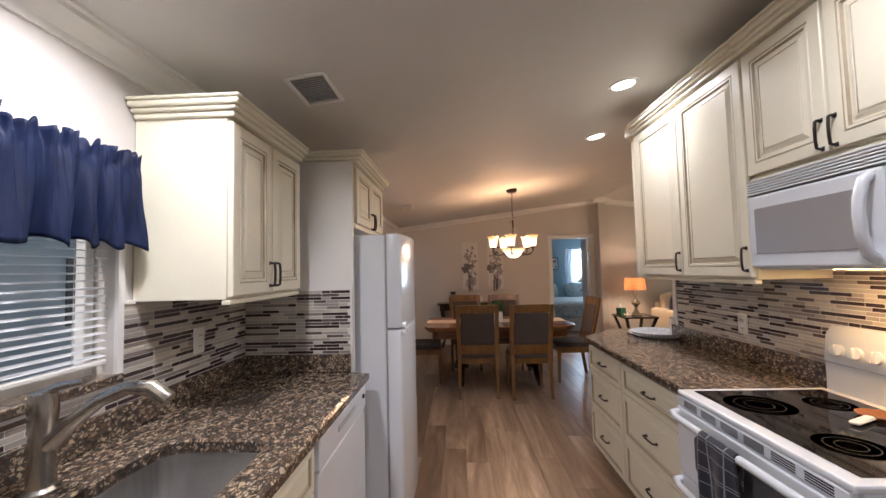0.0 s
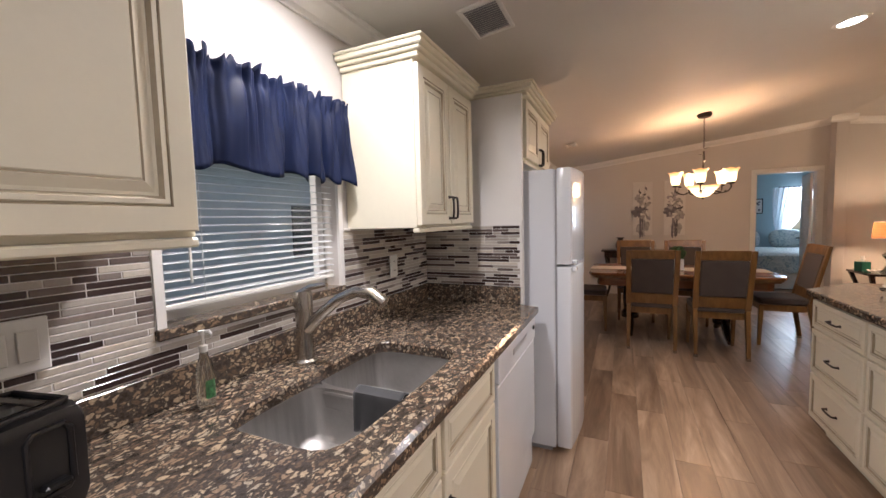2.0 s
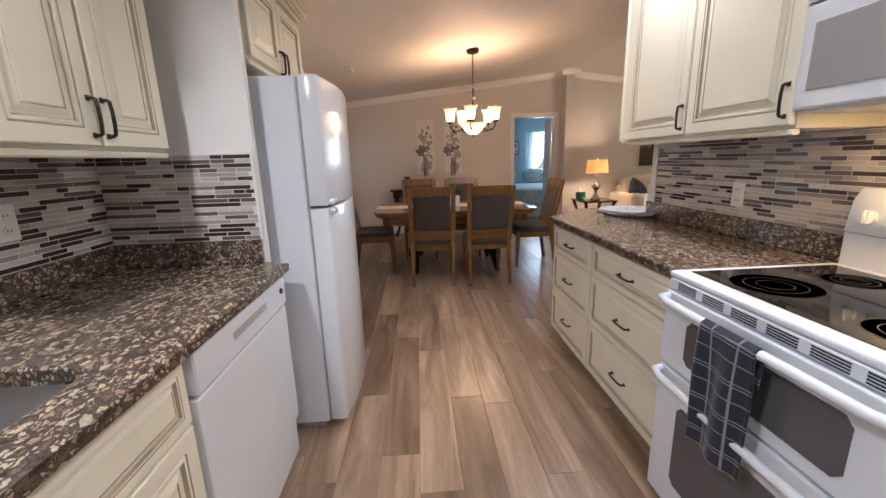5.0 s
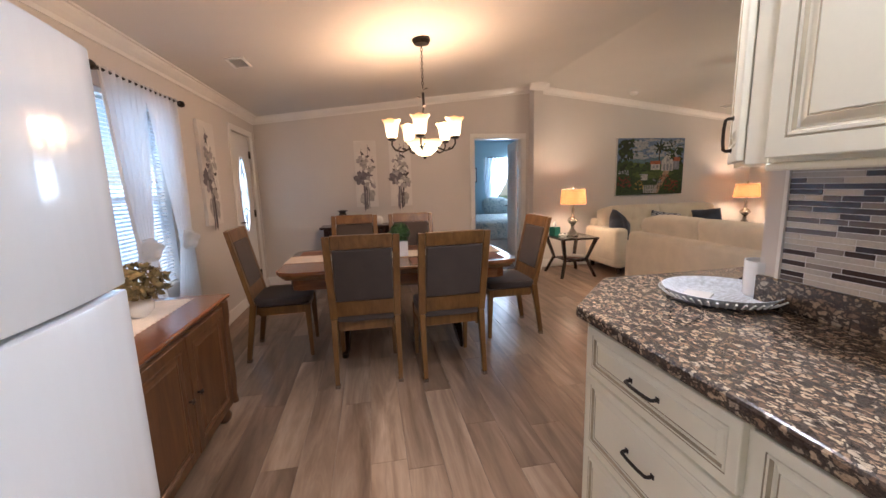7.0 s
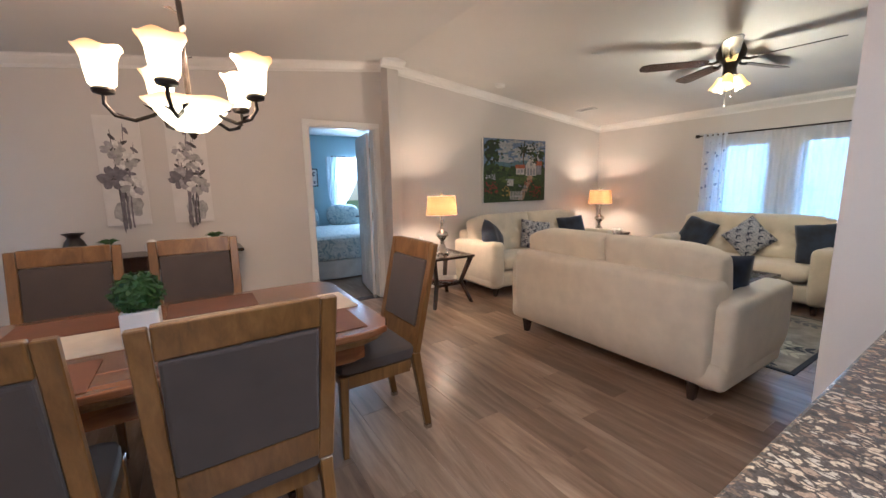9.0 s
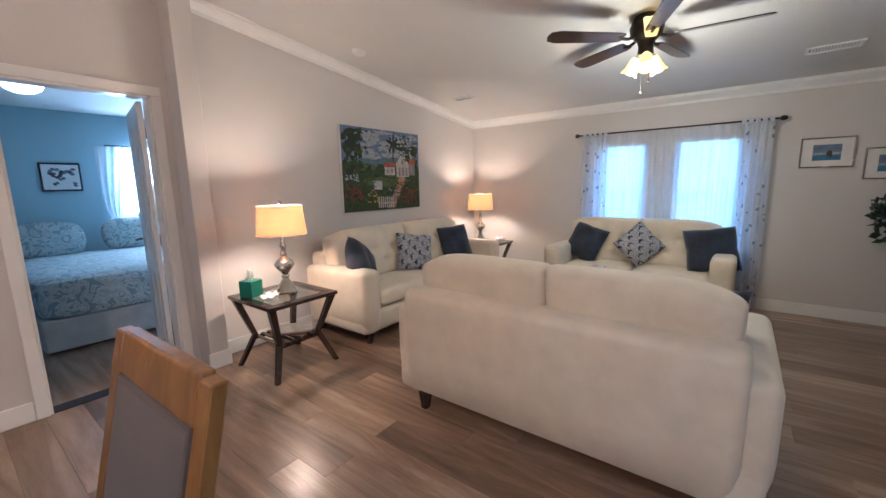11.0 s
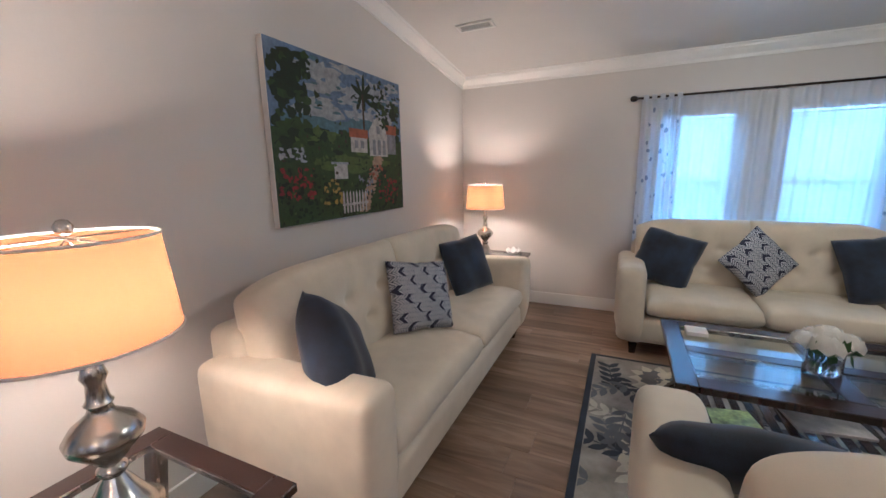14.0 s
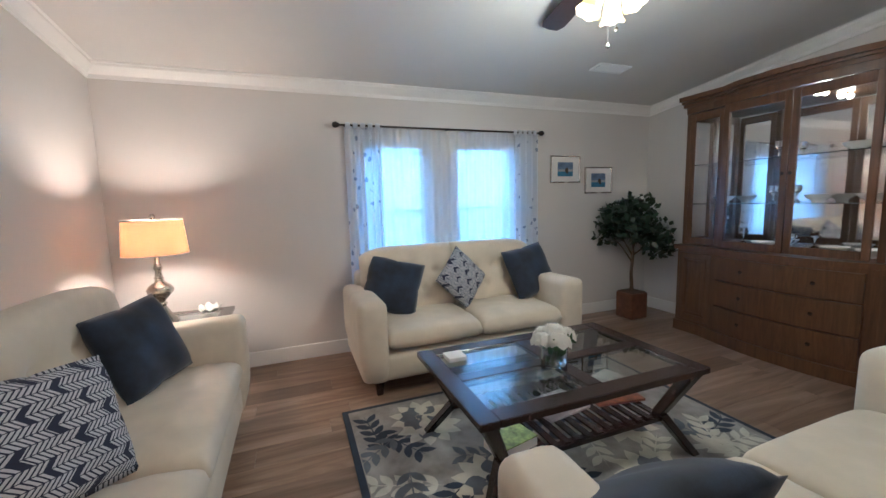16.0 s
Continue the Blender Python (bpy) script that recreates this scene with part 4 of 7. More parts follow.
part("dish", lathe(bmesh.new(), [(0.0, 0.004), (0.04, 0.004), (0.055, 0.014), (0.058, 0.013), (0.045, 0.0), (0.0, 0.0)], 24), plain("copper_glaze", (0.33, 0.14, 0.06), 0.25, 0.3), spr, "", True)
part("handle", B(-0.16, -0.016, 0.004, -0.05, 0.016, 0.016, bev=0.005), ceramic, spr)

# microwave
mw = thing("microwave", pose(1.67, 2.215, 1.437, 0, 0, -90) @ Matrix.Diagonal((1, 0.94, 1.1, 1)), "white over-the-range microwave under a cream cabinet", "microwave")
part("body", B(0, 0, 0, 0.76, 0.335, 0.352, bev=0.004), appliance, mw)
part("door", B(0.003, -0.03, 0.008, 0.56, -0.0005, 0.285, bev=0.008, seg=2), appliance, mw)
part("window", B(0.05, -0.033, 0.06, 0.475, -0.0305, 0.235, bev=0.001), mw_glass, mw, "grey mesh microwave window")
part("control_panel", B(0.563, -0.03, 0.008, 0.757, -0.0005, 0.285, bev=0.006), appliance, mw)
part("display", B(0.60, -0.0325, 0.225, 0.72, -0.0305, 0.262), black_plastic, mw)
part("grille_backing", B(0.003, -0.012, 0.29, 0.757, -0.0005, 0.350), appliance_grey, mw)
for j in range(6):
    part("vent_slat", B(0.003, -0.03, 0.291 + j * 0.01, 0.757, -0.0125, 0.2975 + j * 0.01, bev=0.002), appliance, mw)
part("handle", tube(bmesh.new(), [(0.525, -0.03, 0.03), (0.525, -0.055, 0.045), (0.525, -0.072, 0.10), (0.525, -0.076, 0.15), (0.525, -0.072, 0.20), (0.525, -0.055, 0.25), (0.525, -0.03, 0.265)], 0.017, 12), appliance, mw, "", True)
part("lens", B(0.25, 0.10, -0.003, 0.5, 0.2, -0.0005), glow("hood_lamp", (1, 0.60, 0.25), 40), mw, "lit amber cooktop lamp")

# tray and mug on the peninsula
tr = thing("wicker_tray", pose(1.885, 3.555, 0.9155, 0, 0, 20) @ Matrix.Diagonal((0.9, 0.9, 0.8, 1)), "round white woven tray with dark handles", "tray")
part("tray", lathe(bmesh.new(), [(0.0, 0.012), (0.14, 0.012), (0.165, 0.02), (0.205, 0.052), (0.210, 0.052), (0.172, 0.010), (0.15, 0.004), (0.0, 0.004)], 48), plain("white_woven_cane", (0.50, 0.53, 0.57), 0.6, 0, 0.25, 60, 220, 0.5), tr, "", True, 60)
for k in range(48):
    a = k * 2 * math.pi / 48
    bm = B(-0.003, -0.004, 0, 0.003, 0.004, 0.036)
    o = part("weave_strip", bm, ceramic, tr)
    o.matrix_local = Matrix.Rotation(a, 4, "Z") @ pose(0.196, 0, 0.018, 0, 46, 0)
for a in (90, 270):
    bm = tube(bmesh.new(), arc((0, 0, 0.05), 0.05, 0, 180, 10, "xz"), 0.007, 8)
    part("handle", bm, black_plastic, tr, "dark handle", True).matrix_local = Matrix.Rotation(radians(a), 4, "Z") @ pose(0, -0.21, 0.0, 60, 0, 0)
for k in range(5):
    part("print_bar", B(-0.05 + 0.01 * (k % 2), -0.02 - 0.018 * k, 0.0122, 0.06 - 0.015 * (k % 3), -0.012 - 0.018 * k, 0.0128), appliance_grey, tr)
single("folded_napkin", B(-0.06, -0.045, 0, 0.06, 0.045, 0.008, bev=0.003), ceramic, "folded white napkin on the tray", "napkin", m=pose(1.80, 3.57, 0.926, 0, 0, 35))
mug = thing("mug", pose(2.03, 3.52, 0.926, 0, 0, -60) @ Matrix.Diagonal((1.1, 1.1, 1.05, 1)), "plain cream mug on the tray", "mug")
part("cup", lathe(bmesh.new(), [(0.0, 0.004), (0.05, 0.0), (0.054, 0.006), (0.055, 0.125), (0.051, 0.125), (0.05, 0.012), (0.0, 0.01)], 32), ceramic, mug, "", True)
part("handle", tube(bmesh.new(), [(0.052, 0, 0.10), (0.085, 0, 0.098), (0.094, 0, 0.065), (0.082, 0, 0.032), (0.052, 0, 0.03)], 0.007, 8), ceramic, mug, "", True)


def plate(name, m, label, kind):
    o = thing(name, m, label, "wall plate", "wall plates")
    part("plate", B(-0.06 if kind == 2 else -0.037, -0.007, -0.058, 0.06 if kind == 2 else 0.037, 0, 0.058, bev=0.003), white_plastic, o)
    for x in ((-0.024, 0.024) if kind == 2 else (0,)):
        if kind == 1:
            for z in (-0.024, 0.024):
                part("socket", lathe(bmesh.new(), [(0.016, 0), (0.015, 0.003), (0, 0.003)], 16), white_plastic, o).matrix_local = pose(0, -0.0072, z, 90, 0, 0)
                # black chips on the uncut face stand for the dark inside the holes
                for sx in (-0.006, 0.006):
                    part("slot", B(sx - 0.001, -0.0115, z - 0.004, sx + 0.001, -0.0103, z + 0.004), black_plastic, o)
        else:
            part("rocker", B(x - 0.017, -0.012, -0.033, x + 0.017, -0.0072, 0.033, bev=0.002), white_plastic, o)
    return o


plate("light_switch", pose(-0.847, 0.76, 1.165, 0, 0, 90), "white double rocker switch on the mosaic splash", 2)
plate("outlet", pose(-0.847, 2.22, 1.17, 0, 0, 90), "white outlet on the mosaic splash", 1)
plate("outlet", pose(1.974, 2.75, 1.12, 0, 0, -90), "white outlet on the mosaic splash", 1)

# kitchen window
def sash(name, x, y0, y1, z0, z1, label, halves=True):
    w = tagged(new(name), label, "window", "", "structure")
    bm = bmesh.new()
    rails = [(y0, y0 + 0.035, z0, z1), (y1 - 0.035, y1, z0, z1), (y0 + 0.035, y1 - 0.035, z0, z0 + 0.035), (y0 + 0.035, y1 - 0.035, z1 - 0.035, z1)]
    if halves:
        rails.append((y0 + 0.035, y1 - 0.035, (z0 + z1) / 2 - 0.02, (z0 + z1) / 2 + 0.02))
    for a, b, lo, hi in rails:
        box(bm, x - 0.02, a, lo, x + 0.02, b, hi, bev=0.003)
    part("window_frame", bm, trim_paint, w)
    for lo, hi in ((z0 + 0.03, (z0 + z1) / 2 - 0.015), ((z0 + z1) / 2 + 0.015, z1 - 0.03)) if halves else ((z0 + 0.03, z1 - 0.03),):
        g = part("pane", B(x - 0.002, y0 + 0.03, lo, x + 0.002, y1 - 0.03, hi), pane_glass, w)
        g.visible_shadow = False
    return w


def blind(name, x, y0, y1, z0, z1, tilt, pitch=0.026, group="window blinds", label="white horizontal slat blind, lowered"):
    o = thing("window_blind", pose(x, (y0 + y1) / 2, z0), label, "blind", group)
    h = (y1 - y0) / 2
    part("head_rail", B(-0.02, -h, z1 - z0 - 0.035, 0.02, h, z1 - z0, bev=0.003), white_plastic, o)
    me = None
    z = 0.03
    while z < z1 - z0 - 0.04:
        if me is None:
            s = part("slat", B(-0.0125, -h, -0.0008, 0.0125, h, 0.0008), slat_white, o)
            me = s.data
        else:
            s = new("slat", me)
            s.parent = o
        s.matrix_local = pose(0, 0, z, 0, tilt, 0)
        z += pitch
    part("bottom_rail", B(-0.014, -h, 0, 0.014, h, 0.016, bev=0.003), white_plastic, o)
    for y in (-h * 0.65, h * 0.65):
        part("cord", tube(bmesh.new(), [(0.014, y, 0.01), (0.014, y, z1 - z0 - 0.03)], 0.0012, 5), white_plastic, o)
    return o


sash("window_1", -0.955, KW[0], KW[1], KW[2], KW[3], "white framed kitchen window", False)
setting("trim_kitchen_window", box(box(box(bmesh.new(), -0.8595, KW[0] - 0.025, KW[2], -0.845, KW[0], KW[3] + 0.03), -0.8595, KW[1], KW[2], -0.845, KW[1] + 0.025, KW[3] + 0.03), -0.8595, KW[0], KW[3], -0.845, KW[1], KW[3] + 0.03), trim_paint)
blind("b", -0.89, KW[0] + 0.008, KW[1] - 0.008, KW[2] + 0.045, KW[3], 12)
wand = single("blind_wand", tube(bmesh.new(), [(0, 0, 0), (0, 0, -0.42)], 0.004, 8), white_plastic, "clear plastic tilt wand of the blind", "blind wand", m=pose(-0.868, 1.15, 1.66))


def valance(y0, y1, zt, zb, x):
    o = thing("valance", pose(x, 0, 0), "gathered navy satin valance over the kitchen window", "curtain")
    n, m_ = 260, 22
    bm, g = bmesh.new(), []
    for j in range(m_ + 1):
        s_ = j / m_
        row = []
        for i in range(n + 1):
            u = i / n
            fine = 0.010 * math.sin(u * 118 + 4 * math.sin(u * 13)) + 0.006 * math.sin(u * 211 + 3 * math.sin(u * 29))
            a = u * 19 + 1.6 * math.sin(u * 8)
            wide = 0.050 * (abs(math.sin(a)) ** 0.7 - 0.5) + 0.012 * math.sin(2.6 * a + 5 * s_)
            if s_ < 0.17:
                wv = fine * (1.5 - 6.5 * s_) + 0.006 * math.sin(u * 61 + 9 * s_)
            else:
                f = (s_ - 0.17) / 0.83
                wv = fine * (0.5 - 0.35 * f) + wide * f ** 0.6
            dz = (0.012 * math.sin(u * 83 + 2 * math.sin(u * 31)) + 0.007 * math.sin(u * 171)) * max(0, 1 - s_ * 7) + 0.014 * math.sin(a * 2 + 1) * s_ ** 4
            row.append(bm.verts.new((0.062 + wv, y0 + (y1 - y0) * u, zt + (zb - zt) * s_ + dz)))
        g.append(row)
    for a, b in zip(g, g[1:]):
        for i in range(n):
            bm.faces.new((a[i], a[i + 1], b[i + 1], b[i]))
    q = part("cloth", bm, navy_satin, o, "", True, 180)
    q.modifiers.new("thick", "SOLIDIFY").thickness = 0.002
    part("rod", tube(bmesh.new(), [(0.0, y0 + 0.01, zt - 0.05), (0.026, y0 + 0.012, zt - 0.05), (0.026, y1 - 0.012, zt - 0.05), (0.0, y1 - 0.01, zt - 0.05)], 0.006, 8), white_plastic, o)
    return o


valance(0.985, 1.815, 1.905, 1.575, W + 0.002)

# ceiling fixtures
SL = math.degrees(math.atan2(RIDGE - EAVE, RIDGE_X - W))


def can(x, y):
    z = ceil_z(x)
    o = thing("recessed_light", pose(x, y, z, 0, -SL if x < RIDGE_X else SL, 0), "lit white recessed ceiling light", "ceiling light", "recessed lights")
    part("trim_ring", lathe(bmesh.new(), [(0.064, -0.002), (0.068, -0.007), (0.088, -0.005), (0.092, 0.0)], 32), white_plastic, o, "", True)
    part("lens", lathe(bmesh.new(), [(0.0, -0.004), (0.064, -0.004), (0.064, -0.001), (0.0, -0.001)], 32), frosted, o, "bright frosted lens")
    lamp("recessed_lamp", "AREA", look((x, y, z - 0.015), (x, y, 0)), 11 if x < 0 else (16 if y < 0 else 6 if y < 2 else 6.5 if y < 3 else 8.5), COOL, 0.12, None, 150)


# the last can, at y -0.75, is unseen: added fill for the near cabinets
for x, y in ((1.403, 2.824), (1.589, 3.845), (-0.42, 1.42), (1.25, 1.45), (0.35, -0.75)):
    can(x, y)


def vent(name, x, y, w, h, rz, label):
    z = ceil_z(x)
    o = thing("ceiling_vent", pose(x, y, z - 0.002, 0, -SL if x < RIDGE_X else SL, 0) @ pose(0, 0, 0, 0, 0, rz), label, "vent", "ceiling vents")
    bm = bmesh.new()
    for a, b, c, d in ((-w, -h, w, -h + 0.02), (-w, h - 0.02, w, h), (-w, -h + 0.02, -w + 0.02, h - 0.02), (w - 0.02, -h + 0.02, w, h - 0.02)):
        box(bm, a, b, -0.012, c, d, 0, bev=0.002)
    part("frame", bm, white_plastic, o)
    part("backing", B(-w + 0.02, -h + 0.02, -0.002, w - 0.02, h - 0.02, -0.0005), appliance_grey, o)
    k = int((2 * w - 0.04) / 0.018)
    for i in range(k):
        s = part("slat", B(-0.006, -h + 0.02, -0.001, 0.006, h - 0.02, 0.0), white_plastic, o)
        s.matrix_local = pose(-w + 0.028 + i * 0.018, 0, -0.007, 0, -35, 0)


vent("v", -0.316, 2.293, 0.15, 0.10, 90, "white ceiling register over the kitchen")
vent("v", 6.093, 7.647, 0.14, 0.055, 90, "white ceiling register over the sofa")
vent("v", -0.34, 5.92, 0.12, 0.07, 90, "white ceiling register over the dining corner")
vent("v", 6.38, 4.33, 0.17, 0.07, 90, "white ceiling register near the window")
single("smoke_detector", lathe(bmesh.new(), [(0.0, -0.035), (0.05, -0.033), (0.062, -0.02), (0.065, 0.0)], 28), white_plastic, "round white smoke detector on the ceiling", "smoke detector", smooth=True, m=pose(4.52, 7.75, ceil_z(4.52), 0, SL, 0))


# ---- dining room ----
def dining_chair():
    c = thing("dining_chair", pose(0.56, 5.22, 0), "honey oak dining chair with brown upholstered back and seat", "chair", "chairs round the dining table")
    for s in (-1, 1):
        bm = bar(bmesh.new(), (s * 0.215, -0.20, 0.47), (s * 0.215, -0.27, 0.025), 0.042, 0.05, 0.75)
        part("leg", bm, honey, c)
        part("foot_cap", B(s * 0.215 - 0.017, -0.288, 0, s * 0.215 + 0.017, -0.252, 0.0245), nickel, c, "nickel foot cap")
        bm = bar(bmesh.new(), (s * 0.205, 0.20, 0.44), (s * 0.205, 0.21, 0.0), 0.045, 0.045, 0.65)
        part("leg", bm, honey, c)
        bm = bar(bmesh.new(), (s * 0.215, -0.205, 0.471), (s * 0.222, -0.335, 1.055), 0.05, 0.034, 0.9)
        part("back_post", bm, honey, c)

    def tilted(x0, z0, x1, z1, d, bev):
        bm = B(x0, -d / 2, z0, x1, d / 2, z1, bev=bev, seg=2)
        for v in bm.verts:
            v.co.y += -0.205 - 0.13 * (v.co.z - 0.47) / 0.585 - 0.012 * (1 - (v.co.x / 0.2) ** 2)
        return bm
    part("top_rail", tilted(-0.196, 0.965, 0.196, 1.06, 0.032, 0.006), honey, c)
    part("lower_rail", tilted(-0.192, 0.49, 0.192, 0.60, 0.03, 0.005), honey, c)
    part("backrest", tilted(-0.191, 0.602, 0.191, 0.963, 0.042, 0.01), brown_cloth, c, "brown upholstered back")
    part("seat", rounded(0.228, 0.222, 0.035, (0, 0.0, 0.475), 8, 8), brown_cloth, c, "brown upholstered seat", True)
    bm = box(box(box(box(bmesh.new(), -0.19, 0.18, 0.375, 0.19, 0.205, 0.44), -0.19, -0.19, 0.375, 0.19, -0.165, 0.44), -0.22, -0.165, 0.375, -0.195, 0.18, 0.44), 0.195, -0.165, 0.375, 0.22, 0.18, 0.44)
    part("seat_frame", bm, honey, c)
    return c


ch = dining_chair()
for x, y, rz in ((1.152, 5.18, 2), (0.45, 6.38, 180), (1.05, 6.38, 178), (1.815, 5.745, 91), (-0.12, 5.755, -88)):
    copy_thing(ch, pose(x, y, 0, 0, 0, rz))

tb = thing("dining_table", pose(0.85, 5.76, 0), "cherry dining table with clipped corners on dark pedestals", "table")


def oct_pts(a, b, c):
    return [(-a + c, -b), (a - c, -b), (a - c * 0.3, -b + c * 0.3), (a, -b + c), (a, b - c), (a - c * 0.3, b - c * 0.3), (a - c, b), (-a + c, b), (-a + c * 0.3, b - c * 0.3), (-a, b - c), (-a, -b + c), (-a + c * 0.3, -b + c * 0.3)]


part("tabletop", prism(bmesh.new(), oct_pts(0.93, 0.53, 0.12), 0.735, 0.765, 0.006, 2), cherry, tb)
part("edge_moulding", prism(prism(bmesh.new(), oct_pts(0.915, 0.515, 0.12), 0.716, 0.7345, 0.004), oct_pts(0.90, 0.50, 0.12), 0.70, 0.7155, 0.003), honey, tb)
part("apron", prism(bmesh.new(), oct_pts(0.84, 0.44, 0.08), 0.61, 0.6995), cherry, tb)
for x in (-0.48, 0.48):
    part("pedestal", lathe(bmesh.new(), [(0.10, 0.16), (0.10, 0.22), (0.07, 0.26), (0.085, 0.40), (0.07, 0.55), (0.11, 0.6095)], 20, (x, 0, 0)), espresso, tb, "", True)
    for s in (-1, 1):
        part("pedestal_foot", tube(bmesh.new(), [(x, 0.0, 0.19), (x, s * 0.14, 0.15), (x, s * 0.28, 0.06), (x, s * 0.36, 0.026)], [0.05, 0.045, 0.035, 0.026], 10), espresso, tb, "", True)
rn = single("table_runner", box(box(B(-0.936, -0.155, 0, 0.87, 0.155, 0.004, bev=0.001), 0.74, -0.157, 0.0042, 0.872, 0.157, 0.0052), -0.94, -0.155, -0.12, -0.935, 0.155, 0.004, bev=0.001), linen, "cream woven table runner along the dining table", "table runner", m=pose(0.865, 5.76, 0.766))
for x, y, rz in ((1.53, 5.50, 90), (0.55, 5.40, 0), (1.12, 5.40, 0), (0.55, 6.07, 0), (1.12, 6.07, 0), (0.13, 5.95, 90)):
    single("placemat", B(-0.2, -0.14, 0, 0.2, 0.14, 0.003, bev=0.001), placemat, "brown woven placemat on the dining table", "placemat", "placemats", m=pose(x, y, 0.7662, 0, 0, rz))
tp = thing("topiary", pose(0.86, 5.68, 0.7705) @ Matrix.Scale(1.02, 4), "clipped green ball plant in a white square pot", "plant")
part("pot", prism(bmesh.new(), [(-0.062, -0.062), (0.062, -0.062), (0.062, 0.062), (-0.062, 0.062)], 0, 0.125, 0.006), ceramic, tp)


def leaf_ball(r, n, size, c=(0, 0, 0), squash=1.0, seed=1, fill=0.35):
    rnd = random.Random(seed)
    bm = bmesh.new()
    for _ in range(n):
        d = Vector((rnd.gauss(0, 1), rnd.gauss(0, 1), rnd.gauss(0, 1))).normalized()
        p = Vector(c) + Vector((d.x, d.y, d.z * squash)) * r * (fill + (1 - fill) * rnd.random() ** 0.4)
        a, b = d.orthogonal().normalized(), None
        a = (Matrix.Rotation(rnd.random() * 6.28, 3, d) @ a + d * rnd.uniform(-0.2, 0.9)).normalized()
        b = a.cross(d + Vector((rnd.random(), rnd.random(), rnd.random())) * 0.4).normalized()
        s = size * rnd.uniform(0.7, 1.3)
        vs = [bm.verts.new(p + q) for q in (a * -0.1 * s, a * s * 0.45 + b * s * 0.3, a * s, a * s * 0.45 - b * s * 0.3)]
        bm.faces.new(vs)
    return bm


part("foliage", leaf_ball(0.082, 1100, 0.022, (0, 0, 0.19), 0.95, 3, 0.6), leaf_green, tp)
part("core", lathe(bmesh.new(), [(0.0, 0.125), (0.055, 0.14), (0.068, 0.19), (0.05, 0.24), (0.0, 0.255)], 16), leaf_green, tp, "", True)

# chandelier
CX, CY = 1.114, 5.76
CZ, UP = ceil_z(CX), 0.095
cd = thing("chandelier", pose(CX, CY, 0), "bronze vine chandelier with five lit amber glass shades and a bowl", "chandelier")
part("canopy", lathe(bmesh.new(), [(0.02, CZ - 0.055), (0.06, CZ - 0.045), (0.075, CZ - 0.02), (0.07, CZ + 0.01)], 24), bronze, cd, "", True)
bm = bmesh.new()
for i in range(13):
    z = CZ - 0.06 - i * 0.026
    tube(bm, [((0.009 * math.cos(a), 0, z + 0.016 * math.sin(a)) if i % 2 else (0, 0.009 * math.cos(a), z + 0.016 * math.sin(a))) for a in [k * math.pi / 5 for k in range(11)]], 0.0028, 5)
part("chain", bm, bronze, cd, "", True)
part("stem", tube(bmesh.new(), [(0, 0, CZ - 0.42), (0.004, 0, CZ - 0.52), (-0.004, 0, CZ - 0.6), (0, 0, 1.69)], 0.011, 8), bronze, cd, "", True)
for k in range(5):
    a = radians(k * 72 + 40)
    R = Matrix.Translation((0, 0, -0.10)) @ Matrix.Rotation(a, 4, "Z")
    bm = tube(bmesh.new(), [(0.01, 0, 1.835), (0.07, 0, 1.815), (0.13, 0, 1.765), (0.19, 0, 1.74), (0.25, 0, 1.755), (0.278, 0, 1.795), (0.275, 0, 1.83)], 0.0075, 8)
    bm.transform(R)
    ar = part("arm", bm, bronze, cd, "", True)
    for rr, zz, tw in ((0.12, 1.775, 40), (0.21, 1.745, -30)):
        bm = bmesh.new()
        vs = [bm.verts.new(q) for q in ((0, 0, 0), (0.03, 0.012, 0.008), (0.06, 0, 0.004), (0.03, -0.012, 0.008))]
        bm.faces.new(vs)
        bmesh.ops.solidify(bm, geom=bm.faces[:], thickness=0.002)
        bm.transform(R @ pose(rr, 0, zz, 0, -20, tw))
        part("leaf", bm, bronze, ar)
    bm = lathe(bmesh.new(), [(0.008, 1.825), (0.034, 1.833), (0.038, 1.845), (0.034, 1.852)], 16, (0.275, 0, 0))
    bm.transform(R)
    part("cup", bm, bronze, cd, "", True)
    bm = lathe(bmesh.new(), [(0.03, 0.0), (0.044, 0.014), (0.05, 0.058), (0.054, 0.10), (0.066, 0.13), (0.078, 0.145)], 30, (0, 0, 0), 0, 0.006, 5)
    s = part("glass_shade", bm, chand_glass, cd, "lit amber glass tulip shade", True, 180)
    s.matrix_local = R @ pose(0.275, 0, 1.852)
s = part("glass_bowl", lathe(bmesh.new(), [(0.01, -0.11), (0.055, -0.10), (0.10, -0.06), (0.135, -0.02), (0.155, 0.01), (0.17, 0.018)], 36, (0, 0, 0), 0, 0.005, 6), bowl_glass, cd, "lit amber glass bowl", True, 180)
s.matrix_local = pose(0, 0, 1.712)
part("finial", lathe(bmesh.new(), [(0.0, 1.576), (0.012, 1.586), (0.014, 1.596), (0.022, 1.603)], 14), bronze, cd, "", True)
for j, (zz, tw) in enumerate(((CZ - 0.40, 20), (CZ - 0.47, 170), (CZ - 0.55, 280), (1.90, 60), (1.92, 200))):
    bm = bmesh.new()
    vs = [bm.verts.new(q) for q in ((0, 0, 0), (0.03, 0.014, 0.01), (0.062, 0, 0.005), (0.03, -0.014, 0.01))]
    bm.faces.new(vs)
    bmesh.ops.solidify(bm, geom=bm.faces[:], thickness=0.002)
    bm.transform(pose(0, 0, zz, 0, -15, tw))
    part("leaf", bm, bronze, cd)
lamp("chandelier_lamp", "POINT", pose(CX, CY, 1.92), 29, (1, 0.595, 0.345), 0.12)


